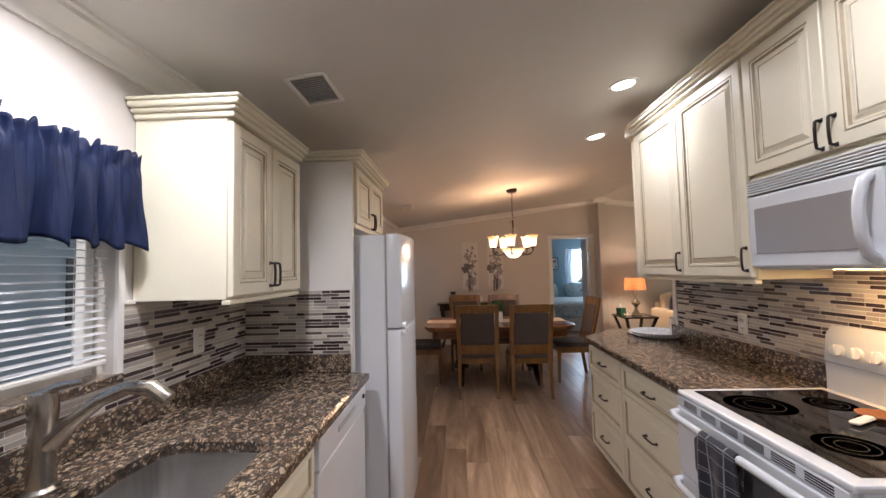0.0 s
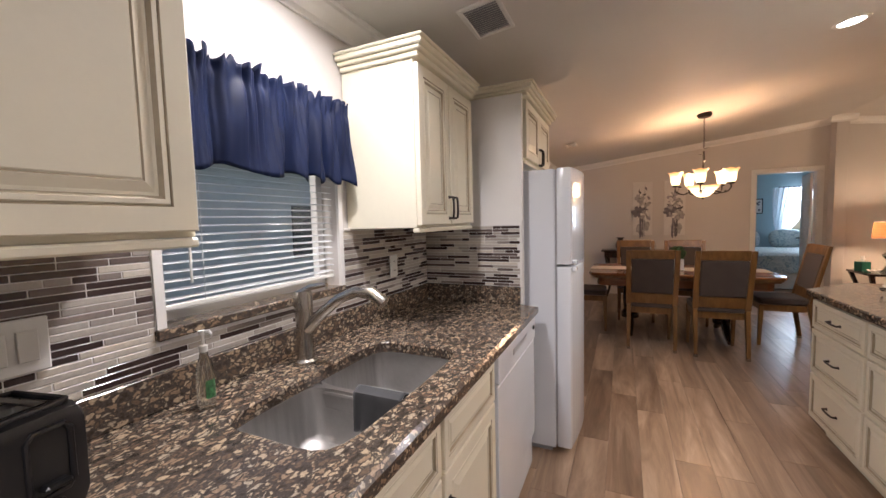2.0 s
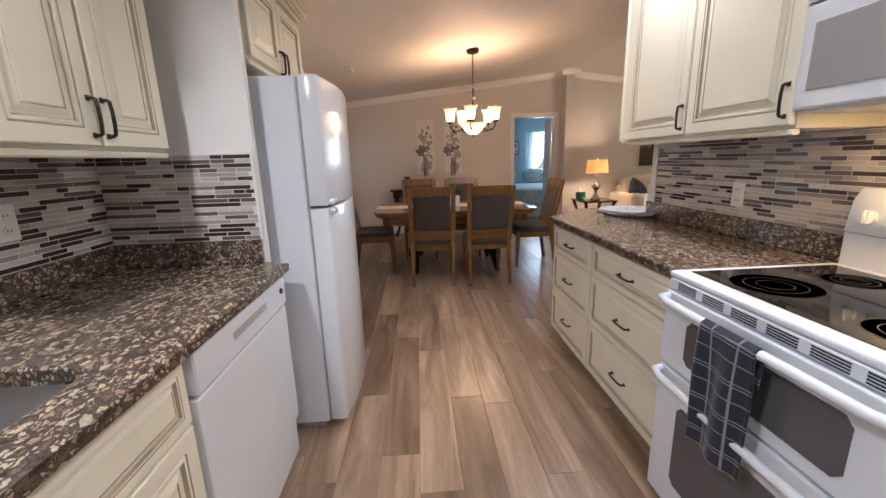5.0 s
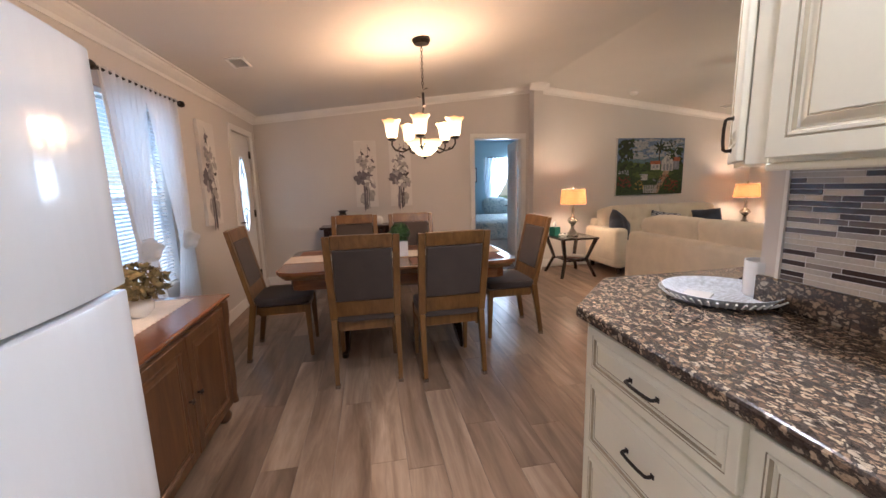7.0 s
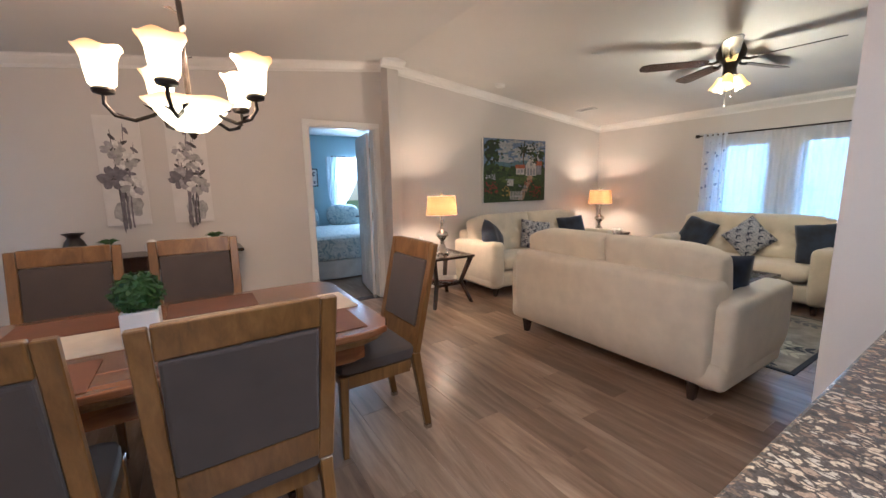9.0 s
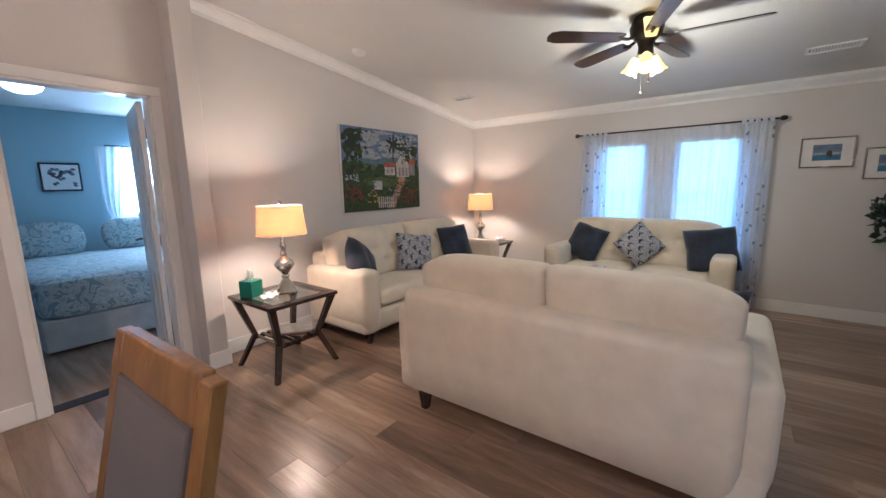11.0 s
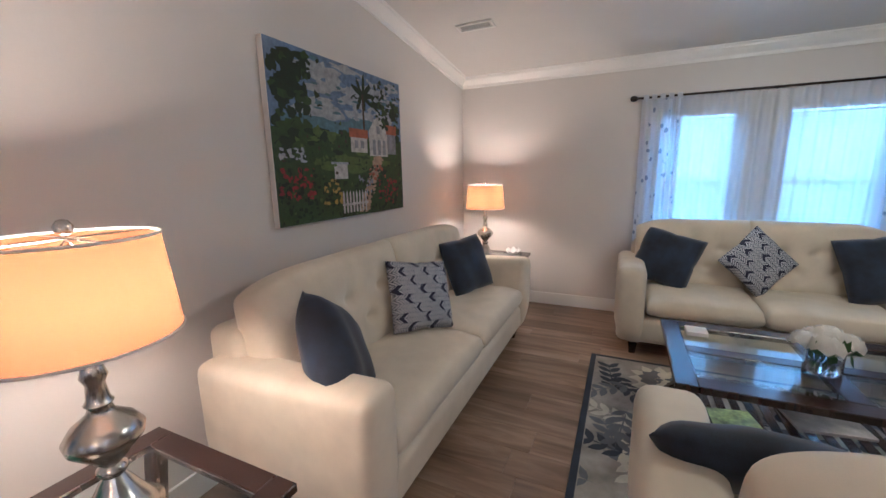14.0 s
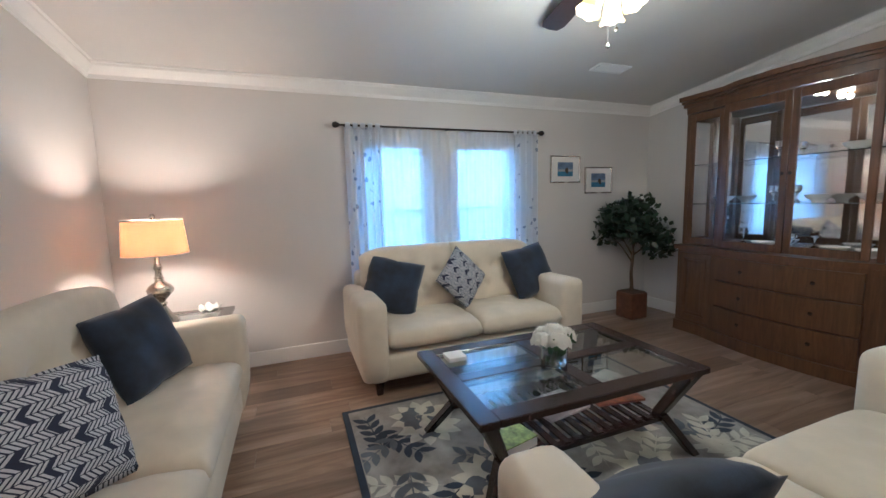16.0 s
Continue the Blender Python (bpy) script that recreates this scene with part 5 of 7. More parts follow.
def patch(bm, cx, cz, rx, rz, y, mi, n=9, seed=0, wob=0.25, rot=0.0):
    """A flat dab of paint in the xz plane."""
    rnd = random.Random(seed)
    vs = []
    for i in range(n):
        a = 2 * math.pi * i / n
        k = 1 + rnd.uniform(-wob, wob)
        u, w = rx * k * math.cos(a), rz * k * math.sin(a)
        vs.append(bm.verts.new((cx + u * math.cos(rot) - w * math.sin(rot), y, cz + u * math.sin(rot) + w * math.cos(rot))))
    f = bm.faces.new(vs)
    f.material_index = mi
    f.normal_update()
    if f.normal.y > 0:
        f.normal_flip()


fl_mats = [canvas, paint("mauve_grey", (0.17, 0.155, 0.185)), paint("charcoal", (0.06, 0.055, 0.06)), paint("pale_grey", (0.42, 0.41, 0.41)), paint("off_white", (0.78, 0.76, 0.74)), paint("soft_mauve", (0.38, 0.36, 0.39))]


def flower_panel(m, w, h, seed):
    o = thing("flower_canvas", m, "tall white canvas with grey and mauve flowers", "wall art", "flower canvases")
    part("canvas", B(-w / 2, -0.03, 0, w / 2, 0, h, bev=0.002), canvas, o)
    rnd = random.Random(seed)
    bm, y = bmesh.new(), -0.031
    for i in range(3):
        patch(bm, rnd.uniform(-0.22, 0.22) * w, h * rnd.uniform(0.12, 0.2), w * 0.16, h * 0.10, y, 3, 12, i, 0.25, rnd.uniform(-0.3, 0.3))
        y -= 0.0003
    for i in range(8):
        x0, x1, top = rnd.uniform(-0.14, 0.14) * w, rnd.uniform(-0.30, 0.30) * w, rnd.uniform(0.45, 0.92) * h
        for k in range(7):
            f = k / 6
            patch(bm, x0 + (x1 - x0) * f * f, 0.02 * h + top * f * 0.97, w * 0.018 * (1.6 - f), top * 0.10, y, (2, 1, 1)[i % 3], 8, 31 * i + k, 0.25, -0.25 * f * (x1 - x0) / w)
        for k in range(2):
            patch(bm, x1 + rnd.uniform(-0.07, 0.07) * w, 0.02 * h + top * (0.98 - 0.13 * k), w * 0.11, w * 0.045, y - 0.0002, rnd.choice((2, 1)), 9, 70 + i + 9 * k, 0.15, rnd.uniform(-1.2, 1.2))
        y -= 0.0003
    for cx, cz, r, hue in ((-0.20, 0.44, 0.40, (1, 1, 5)), (0.18, 0.36, 0.34, (3, 4, 5)), (0.10, 0.60, 0.30, (3, 4, 3)), (-0.14, 0.70, 0.30, (4, 5, 3))):
        for k in range(9):
            a = k * 0.70 + rnd.uniform(-0.2, 0.2)
            patch(bm, (cx + r * 0.5 * math.cos(a)) * w, cz * h + r * 0.42 * w * math.sin(a), r * w * 0.44, r * w * 0.27, y, rnd.choice(hue), 12, rnd.randrange(999), 0.18, a)
            y -= 0.0003
        for k in range(5):
            patch(bm, (cx + rnd.uniform(-0.06, 0.06)) * w, cz * h + rnd.uniform(-0.04, 0.04) * w, w * 0.03, w * 0.014, y, 2, 7, k, 0.3, rnd.uniform(0, 3))
        y -= 0.0003
    part("flower_painting", bm, fl_mats, o)
    return o


flower_panel(pose(0.595, N - 0.002, 1.07), 0.31, 0.93, 4)
flower_panel(pose(1.085, N - 0.002, 1.07), 0.31, 0.93, 9)
flower_panel(pose(W + 0.002, 6.44, 1.04, 0, 0, 90), 0.36, 0.95, 14)

# front door
fdn = tagged(new("door_1"), "closed white front door with an oval leaded glass", "door", "", "structure")
part("door_panel", B(W - 0.07, FD[0] + 0.004, 0.004, W - 0.025, FD[1] - 0.004, FD[3] - 0.004, bev=0.003), trim_paint, fdn)
cy, cz = (FD[0] + FD[1]) / 2, 1.30
bm, pr = bmesh.new(), []
for i in range(40):
    a = 2 * math.pi * i / 40
    pr.append((W - 0.024, cy + 0.155 * math.cos(a), cz + 0.46 * math.sin(a)))
tube(bm, pr + pr[:1], 0.013, 8)
og = part("oval_frame", bm, trim_paint, fdn, "", True)
bm = bmesh.new()
bm.faces.new([bm.verts.new((W - 0.0235, y, z)) for _, y, z in pr])
# the opaque oval emits light itself, standing in for daylight behind it
part("oval_glass", bm, glow("daylit_leaded_glass", (0.62, 0.80, 0.95), 1.6), fdn, "leaded oval glass glowing in place of daylight")
bm = bmesh.new()
for k in (-0.09, -0.03, 0.03, 0.09):
    hh = 0.46 * math.sqrt(1 - (k / 0.155) ** 2)
    tube(bm, [(W - 0.020, cy + k * 1.2 * math.cos(t * math.pi / 2), cz + hh * t) for t in [i / 6 - 1 for i in range(13)]], 0.004, 5)
for k in (-0.22, 0.0, 0.22):
    ww = 0.155 * math.sqrt(1 - (k / 0.46) ** 2)
    tube(bm, [(W - 0.020, cy + ww * t, cz + k + 0.05 * (1 - t * t)) for t in [i / 4 - 1 for i in range(9)]], 0.004, 5)
part("leading", bm, black_ceramic, fdn, "dark lead lines", True)
part("door_handle", tube(bmesh.new(), [(W - 0.024, FD[0] + 0.07, 0.98), (W + 0.02, FD[0] + 0.07, 0.98), (W + 0.03, FD[0] + 0.10, 0.98), (W + 0.03, FD[0] + 0.16, 0.975)], 0.009, 8), nickel, fdn, "nickel lever handle", True)
for z in (0.25, 1.05, 1.80):
    part("hinge", B(W - 0.024, FD[1] - 0.03, z - 0.045, W - 0.006, FD[1] + 0.01, z + 0.045), bronze, fdn, "dark hinge")

# dining window
sash("window_2", W - 0.09, DW[0], DW[1], DW[2], DW[3], "white framed tall window")
blind("b", W - 0.035, DW[0] + 0.01, DW[1] - 0.01, DW[2] + 0.02, DW[3], 25)


def curtain_sheet(y0, y1, z0, z1, x, folds, amp, n=70, rows=18, pinch=None, seed=0):
    """A hanging sheet in the plane of a wall that runs along y; pinch: (height, share of the width left)."""
    rnd = random.Random(seed)
    ph = rnd.uniform(0, 6)
    bm, g = bmesh.new(), []
    for j in range(rows + 1):
        z = z1 + (z0 - z1) * j / rows
        k, sh = 1.0, 0.0
        if pinch:
            d = (z - pinch[0]) / (z1 - pinch[0]) if z > pinch[0] else (pinch[0] - z) / (pinch[0] - z0)
            k = pinch[1] + (1 - pinch[1]) * min(1, d) ** (0.7 if z > pinch[0] else 0.8)
            sh = pinch[2] * (1 - min(1, d))
        mid = (y0 + y1) / 2 + sh
        row = []
        for i in range(n + 1):
            u = i / n
            row.append(bm.verts.new((x + amp * (0.7 + 0.3 * k) * math.sin(2 * math.pi * folds * u + ph + 0.6 * math.sin(3 * u + j * 0.12)), mid + (u - 0.5) * (y1 - y0) * k, z + 0.004 * math.sin(9 * u))))
        g.append(row)
    for a, b in zip(g, g[1:]):
        for i in range(n):
            bm.faces.new((a[i], a[i + 1], b[i + 1], b[i]))
    return bm


def rod(name, x, y0, y1, z, label):
    o = thing("curtain_rod", pose(x, 0, z), label, "curtain rod", "curtain rods")
    part("pole", tube(bmesh.new(), [(0, y0, 0), (0, y1, 0)], 0.009, 10), bronze, o, "", True)
    for y, s in ((y0, -1), (y1, 1)):
        bm = lathe(bmesh.new(), [(0.0, -0.03), (0.02, -0.022), (0.026, 0), (0.02, 0.02), (0.01, 0.03)], 16)
        part("finial", bm, bronze, o, "", True).matrix_local = pose(0, y + s * 0.03, 0, 90, 0, 0)
    wx = (W if x < 2 else E) - x
    for y in (y0 + 0.05, (y0 + y1) / 2, y1 - 0.05):
        part("bracket", tube(bmesh.new(), [(wx, y, 0), (0, y, 0)], 0.006, 6), bronze, o)
    return o


rod("r", W + 0.09, 4.86, 5.82, 2.03, "dark rod with round finials over the dining window")
for y0, y1, sh, sd in ((4.88, 5.32, 0.0, 1), (5.34, 5.79, 0.08, 2)):
    o = thing("gauze_curtain", pose(0, 0, 0), "white gauze curtain tied in a knot", "curtain", "knotted dining curtains")
    part("sheet", curtain_sheet(y0, y1, 0.30, 2.045, W + 0.09, 7, 0.018, pinch=(1.02, 0.36, sh), seed=sd), gauze, o, "", True, 180)
    k = rounded(0.06, 0.078, 0.075, ((W + 0.11), (y0 + y1) / 2 + sh, 1.0), 2.2, 18, lambda p: p * (1 + 0.09 * math.sin(34 * p.y + 62 * p.z) + 0.07 * math.sin(50 * p.x - 70 * p.z + 20 * p.y) + 0.04 * math.sin(110 * p.z)))
    part("knot", k, gauze, o, "", True, 180)

# buffet by the window
bf = thing("buffet", pose(-0.235, 3.65, 0, 0, 0, 90) @ Matrix.Diagonal((1, 1, 0.90, 1)), "brown oak buffet cabinet on bun feet", "cabinet")
part("top", B(-0.02, -0.025, 0.825, 1.13, 0.63, 0.85, bev=0.008, seg=2), cherry, bf)
part("body", B(0.0, 0.0, 0.13, 1.10, 0.62, 0.8245, bev=0.004), oak_dark, bf)
for x in (0.05, 1.05):
    for y in (0.06, 0.56):
        part("bun_foot", lathe(bmesh.new(), [(0.022, 0.0), (0.04, 0.02), (0.045, 0.05), (0.03, 0.08), (0.04, 0.095), (0.04, 0.1295)], 18, (x, y, 0)), oak_dark, bf, "", True)
    part("corner_post", lathe(bmesh.new(), [(0.03, 0.14), (0.022, 0.20), (0.03, 0.3), (0.022, 0.66), (0.03, 0.72), (0.03, 0.82)], 16, (x, -0.005, 0)), oak_dark, bf, "", True)
for a, b in ((0.10, 0.545), (0.555, 1.0)):
    d = part("door", door_bm(a, 0.16, b, 0.80, -0.002), oak_dark, bf)
    part("knob", lathe(bmesh.new(), [(0.006, 0), (0.006, 0.012), (0.016, 0.02), (0.0, 0.028)], 14), bronze, d).matrix_local = pose(b - 0.04 if a < 0.3 else a + 0.04, -0.023, 0.48, 90, 0, 0)
bm = bmesh.new()
prism(bm, [(-0.50 + 0.02 * i, -0.16 + 0.012 * (i % 2)) for i in range(51)] + [(0.50 - 0.02 * i, 0.16 - 0.012 * (i % 2)) for i in range(51)], 0, 0.003)
single("lace_runner", bm, cloth("lace", (0.72, 0.66, 0.60), 0.15, 200), "cream lace runner with a scalloped edge on the buffet", "runner", m=pose(-0.53, 4.20, 0.7655, 0, 0, 90))


def table_lamp(m, label, energy=11):
    o = thing("table_lamp", m, label, "lamp", "table lamps")
    part("base", lathe(bmesh.new(), [(0.085, 0.0), (0.088, 0.012), (0.075, 0.022), (0.072, 0.034), (0.06, 0.045), (0.038, 0.085), (0.022, 0.115), (0.03, 0.125), (0.03, 0.135), (0.02, 0.145), (0.045, 0.175), (0.072, 0.205), (0.076, 0.225), (0.06, 0.25), (0.028, 0.275), (0.022, 0.29), (0.028, 0.30), (0.022, 0.31), (0.018, 0.345), (0.026, 0.365), (0.02, 0.385), (0.014, 0.40), (0.012, 0.47)], 36), nickel, o, "brushed nickel turned base", True, 60)
    bm = lathe(bmesh.new(), [(0.182, 0.455), (0.162, 0.675)], 48)
    bmesh.ops.delete(bm, geom=[f for f in bm.faces if len(f.verts) > 4], context="FACES")
    part("shade", bm, shade_cloth, o, "lit cream drum shade", True, 180)
    for r, z in ((0.182, 0.455), (0.162, 0.675)):
        part("shade_rim", tube(bmesh.new(), arc((0, 0, z), r, 0, 360, 48, "xy"), 0.0035, 6), canvas, o)
    part("bulb", rounded(0.03, 0.03, 0.045, (0, 0, 0.535), 2, 5), bulb_glow, o, "", True)
    part("harp", tube(bmesh.new(), [(0, 0, 0.46), (0.05, 0, 0.49), (0.055, 0, 0.56), (0.03, 0, 0.64), (0, 0, 0.67), (-0.03, 0, 0.64), (-0.055, 0, 0.56), (-0.05, 0, 0.49), (0, 0, 0.46)], 0.003, 6), nickel, o)
    part("spider", tube(tube(bmesh.new(), [(-0.161, 0, 0.674), (0.161, 0, 0.674)], 0.0025, 5), [(0, -0.161, 0.674), (0, 0.161, 0.674)], 0.0025, 5), nickel, o)
    part("finial", lathe(bmesh.new(), [(0.006, 0.678), (0.015, 0.685), (0.017, 0.70), (0.010, 0.712), (0.0, 0.715)], 14), nickel, o, "", True)
    lamp("table_lamp_bulb", "POINT", m @ pose(0, 0, 0.545), energy, WARM, 0.045)
    return o


table_lamp(pose(-0.57, 4.03, 0.769), "lit nickel table lamp with a cream shade on the buffet", 9)
hp = thing("dried_flowers", pose(-0.50, 4.42, 0.769), "dried gold hydrangeas in a white round vase", "plant")
part("vase", lathe(bmesh.new(), [(0.0, 0), (0.04, 0), (0.065, 0.03), (0.068, 0.06), (0.05, 0.09), (0.04, 0.10), (0.036, 0.098), (0.0, 0.06)], 24), ceramic, hp, "", True)
part("blossoms", leaf_ball(0.14, 700, 0.035, (0, 0, 0.165), 0.6, 8, 0.5), dry_leaf, hp)

# console against the north wall
cn = thing("console_table", pose(0.69, 7.96, 0), "dark scrolled wooden console table against the wall", "table")
part("top", B(-0.75, -0.19, 0.80, 0.75, 0.19, 0.83, bev=0.008), espresso, cn)
part("apron", B(-0.70, -0.165, 0.70, 0.70, 0.165, 0.7995, bev=0.004), espresso, cn)
for x in (-0.66, 0.66):
    for y in (-0.13, 0.13):
        part("leg", tube(bmesh.new(), [(x, y, 0.70), (x * 0.97, y, 0.55), (x * 0.90, y, 0.30), (x * 0.95, y, 0.10), (x * 1.02, y, 0.012)], [0.035, 0.032, 0.02, 0.018, 0.028], 8), espresso, cn, "", True)
single("black_vase", lathe(bmesh.new(), [(0.05, 0), (0.075, 0.03), (0.08, 0.09), (0.06, 0.145), (0.04, 0.175), (0.045, 0.19), (0.075, 0.21), (0.07, 0.21), (0.03, 0.175), (0.0, 0.1)], 28), black_ceramic, "matt black flared ceramic vase on the console", "vase", smooth=True, m=pose(0.245, 7.95, 0.8305))
for x, w_ in ((0.46, 0.10), (1.225, 0.11)):
    su = thing("succulent", pose(x, 7.93, 0.8305), "small green succulent in a white pot", "plant", "succulents")
    part("pot", lathe(bmesh.new(), [(0.04, 0), (0.05, 0.06), (0.055, 0.10), (0.048, 0.10), (0.0, 0.08)], 20), ceramic, su, "", True)
    bm = bmesh.new()
    for i in range(26):
        a, t = i * 2.4, 0.35 + 0.5 * (i / 26)
        tube(bm, [(0, 0, 0.09), (w_ * 0.4 * t * math.cos(a), w_ * 0.4 * t * math.sin(a), 0.12 + 0.03 * (1 - t)), (w_ * t * math.cos(a), w_ * t * math.sin(a), 0.12 + 0.05 * (1 - t))], [0.008, 0.009, 0.001], 5)
    part("leaves", bm, leaf_green, su, "", True)
dog = single("ornament", rounded(0.05, 0.04, 0.06, (0, 0, 0.06), 2.3, 6, lambda p: Vector((p.x * (1.1 - 3 * p.z), p.y, p.z))), ceramic, "small white and black ornament on the console", "ornament", smooth=True, m=pose(0.745, 7.93, 0.8305))


# ---- living room ----
def cushion(hx, hz, front_t, back_t, fold, tufts, n, outer=0):
    """A stuffed cushion that faces -y, with a welted edge, buttoned dimples and soft creases."""
    bm, g = bmesh.new(), {}
    for side in (1, -1):
        for i in range(n + 1):
            for j in range(n + 1):
                if side < 0 and (i in (0, n) or j in (0, n)):
                    g[side, i, j] = g[1, i, j]
                    continue
                u, v = (math.sin(math.pi / 2 * (2 * q / n - 1)) * 0.55 + 0.45 * (2 * q / n - 1) for q in (i, j))
                x, z = u * hx, v * hz
                h = (front_t if side > 0 else back_t) * ((1 - abs(u) ** 12) * (1 - abs(v) ** 7)) ** 0.32
                if side > 0:
                    h *= 0.90 + 0.10 * (1 - u * u)
                    for tx, tz in tufts:
                        dx, dz = x - tx, z - tz
                        r2 = dx * dx + dz * dz
                        h -= 0.042 * math.exp(-r2 / 0.0007) + 0.026 * math.exp(-r2 / 0.006)
                        h -= 0.007 * math.exp(-(dx / 0.012) ** 2) * math.exp(-((dz - 0.09) / 0.09) ** 2)
                        h -= 0.005 * math.exp(-((abs(dx) - 0.06 - abs(dz)) / 0.012) ** 2) * math.exp(-r2 / 0.01)
                    if fold:
                        h += fold(x, z)
                g[side, i, j] = bm.verts.new((x, -side * h, z - 0.07 * max(0.0, u * outer) ** 3.5 * max(0.0, v)))
    for side in (1, -1):
        for i in range(n):
            for j in range(n):
                q = [g[side, i, j], g[side, i + 1, j], g[side, i + 1, j + 1], g[side, i, j + 1]]
                bm.faces.new(q if side > 0 else q[::-1])
    bmesh.ops.recalc_face_normals(bm, faces=bm.faces[:])
    return bm


def wrinkle(x, z):
    return 0.0035 * math.sin(23 * x + 9 * math.sin(6 * z)) * math.exp(-((z - 0.12) / 0.14) ** 2) + 0.003 * math.sin(40 * z + 5 * math.sin(9 * x)) * math.exp(-((z + 0.1) / 0.16) ** 2)


def sofa(m, length, label, inset=0.14):
    """A cream sofa; local x is its length, the seat faces -y, the back stands at y = 0."""
    o = thing("sofa", m, label, "sofa", "cream sofas")
    L, D, A = length / 2, 0.87, 0.20

    def tuck(p):
        k = max(0.0, (0.26 - p.z) / 0.20)
        return Vector((p.x * (1 - 0.035 * k * k), p.y + (0.05 * k * k if p.y < -0.4 else 0), p.z))
    bm = B(-L + 0.02, -D + 0.04, 0.11, L - 0.02, -0.03, 0.31, bev=0.05, seg=4)
    part("base", bm, sofa_cloth, o, "", True)
    for s in (-1, 1):
        x0, x1 = (s * L, s * (L - A))

        def shape(p, s=s):
            k = max(0.0, (0.34 - p.z) / 0.24)
            q = max(0.0, (p.z - 0.5) / 0.12)
            return Vector((p.x - s * 0.07 * k * k * (1 if p.x * s > L - 0.12 else 0.2), p.y + 0.05 * k * k * (1 if p.y < -0.6 else 0), p.z - 0.02 * q * (p.y + 0.5)))
        bm = B(min(x0, x1), -D, 0.095, max(x0, x1), -0.04, 0.672, bev=0.055, seg=4)
        bmesh.ops.subdivide_edges(bm, edges=[e for e in bm.edges if abs(e.verts[0].co.z - e.verts[1].co.z) > 0.3], cuts=6)
        for v in bm.verts:
            v.co = shape(v.co)
        part("arm", bm, sofa_cloth, o, "", True, 60)
    bm = B(-L + 0.10, -0.20, 0.10, L - 0.10, 0.0, 0.77, bev=0.05, seg=4)
    bmesh.ops.subdivide_edges(bm, edges=[e for e in bm.edges if abs(e.verts[0].co.z - e.verts[1].co.z) > 0.3], cuts=6)
    for v in bm.verts:
        k = max(0.0, (0.34 - v.co.z) / 0.24)
        v.co.x *= 1 - 0.05 * k * k
        v.co.y -= 0.05 * k * k if v.co.y > -0.1 else 0
    part("back_frame", bm, sofa_cloth, o, "", True, 60)
    w = (2 * L - 2 * A) / 2
    for i in (0, 1):
        cx = -L + A + w * (i + 0.5)
        seat = cushion(w / 2 - 0.003, 0.335, 0.10, 0.07, wrinkle, (), 30)
        seat.transform(pose(cx, -0.515, 0.385, -90, 0, 0))
        part("seat_cushion", seat, sofa_cloth, o, "", True, 180)
        wb = (2 * L - 0.26) / 2
        cb = (-0.5 + i) * wb
        bc = cushion(wb / 2 + 0.004, 0.27, 0.125, 0.085, None, ((-0.27 * wb, 0.04), (0.0, 0.04), (0.27 * wb, 0.04), (-0.135 * wb, -0.10), (0.135 * wb, -0.10)), 44, 2 * i - 1)
        bc.transform(pose(cb, -0.225, 0.70, -10, 0, 0))
        part("back_cushion", bc, sofa_cloth, o, "", True, 180)
    for x in (-L + inset, L - inset):
        for y in (-D + 0.12, -0.07):
            part("leg", bar(bmesh.new(), (x, y, 0.12), (x, y, 0.0), 0.065, 0.065, 0.65), espresso, o, "dark tapered wooden leg")
    return o


sofa(pose(5.135, 8.10, 0), 2.31, "cream three-seat sofa with tufted cushions against the wall")
sofa(pose(3.54, 5.57, 0, 0, 0, 90) @ Matrix.Diagonal((1, 1.1, 1, 1)), 1.86, "cream loveseat with its back to the dining room", 0.205)
sofa(pose(6.975, 5.69, 0, 0, 0, -90), 1.79, "cream loveseat under the bright window")


def pillow(m, size, mat, label, t=0.075, sag=0.0):
    n = 18
    bm, g = bmesh.new(), {}
    for side in (1, -1):
        for i in range(n + 1):
            for j in range(n + 1):
                u, v = 2 * i / n - 1, 2 * j / n - 1
                if side < 0 and (i in (0, n) or j in (0, n)):
                    g[side, i, j] = g[1, i, j]
                    continue
                k = 1 - 0.07 * (1 - abs(u * v) ** 0.5) * max(abs(u), abs(v)) ** 3
                h = t * ((1 - u ** 4) * (1 - v ** 4)) ** 0.6 * (1 + 0.05 * math.sin(7 * u + 3 * v))
                g[side, i, j] = bm.verts.new((u * k * size / 2, -side * h - sag * (1 - u * u) * (v > 0) * v, v * k * size / 2))
    for side in (1, -1):
        for i in range(n):
            for j in range(n):
                q = [g[side, i, j], g[side, i + 1, j], g[side, i + 1, j + 1], g[side, i, j + 1]]
                bm.faces.new(q if side > 0 else q[::-1])
    bmesh.ops.recalc_face_normals(bm, faces=bm.faces[:])
    return single("throw_pillow", bm, mat, label, "pillow", "throw pillows", True, m, 180)


NV, ZZ = "navy velvet throw pillow leaning on the sofa", "navy and white herringbone throw pillow on the sofa"
pillow(pose(4.26, 7.57, 0.67, -28, 38, 14), 0.41, navy_velvet, NV, 0.10)
pillow(pose(5.06, 7.62, 0.665, -24, 8, -30), 0.41, zigzag, ZZ)
pillow(pose(5.84, 7.63, 0.675, -22, -4, -22), 0.42, navy_velvet, NV)
pillow(pose(6.56, 6.245, 0.68, -26, 14, -108), 0.43, navy_velvet, NV)
pillow(pose(6.56, 5.665, 0.69, -24, 45, -90), 0.38, zigzag, ZZ)
pillow(pose(6.56, 5.01, 0.69, -24, -8, -80), 0.45, navy_velvet, NV)
pillow(pose(4.05, 4.96, 0.68, -24, 4, 118), 0.42, navy_velvet, NV)
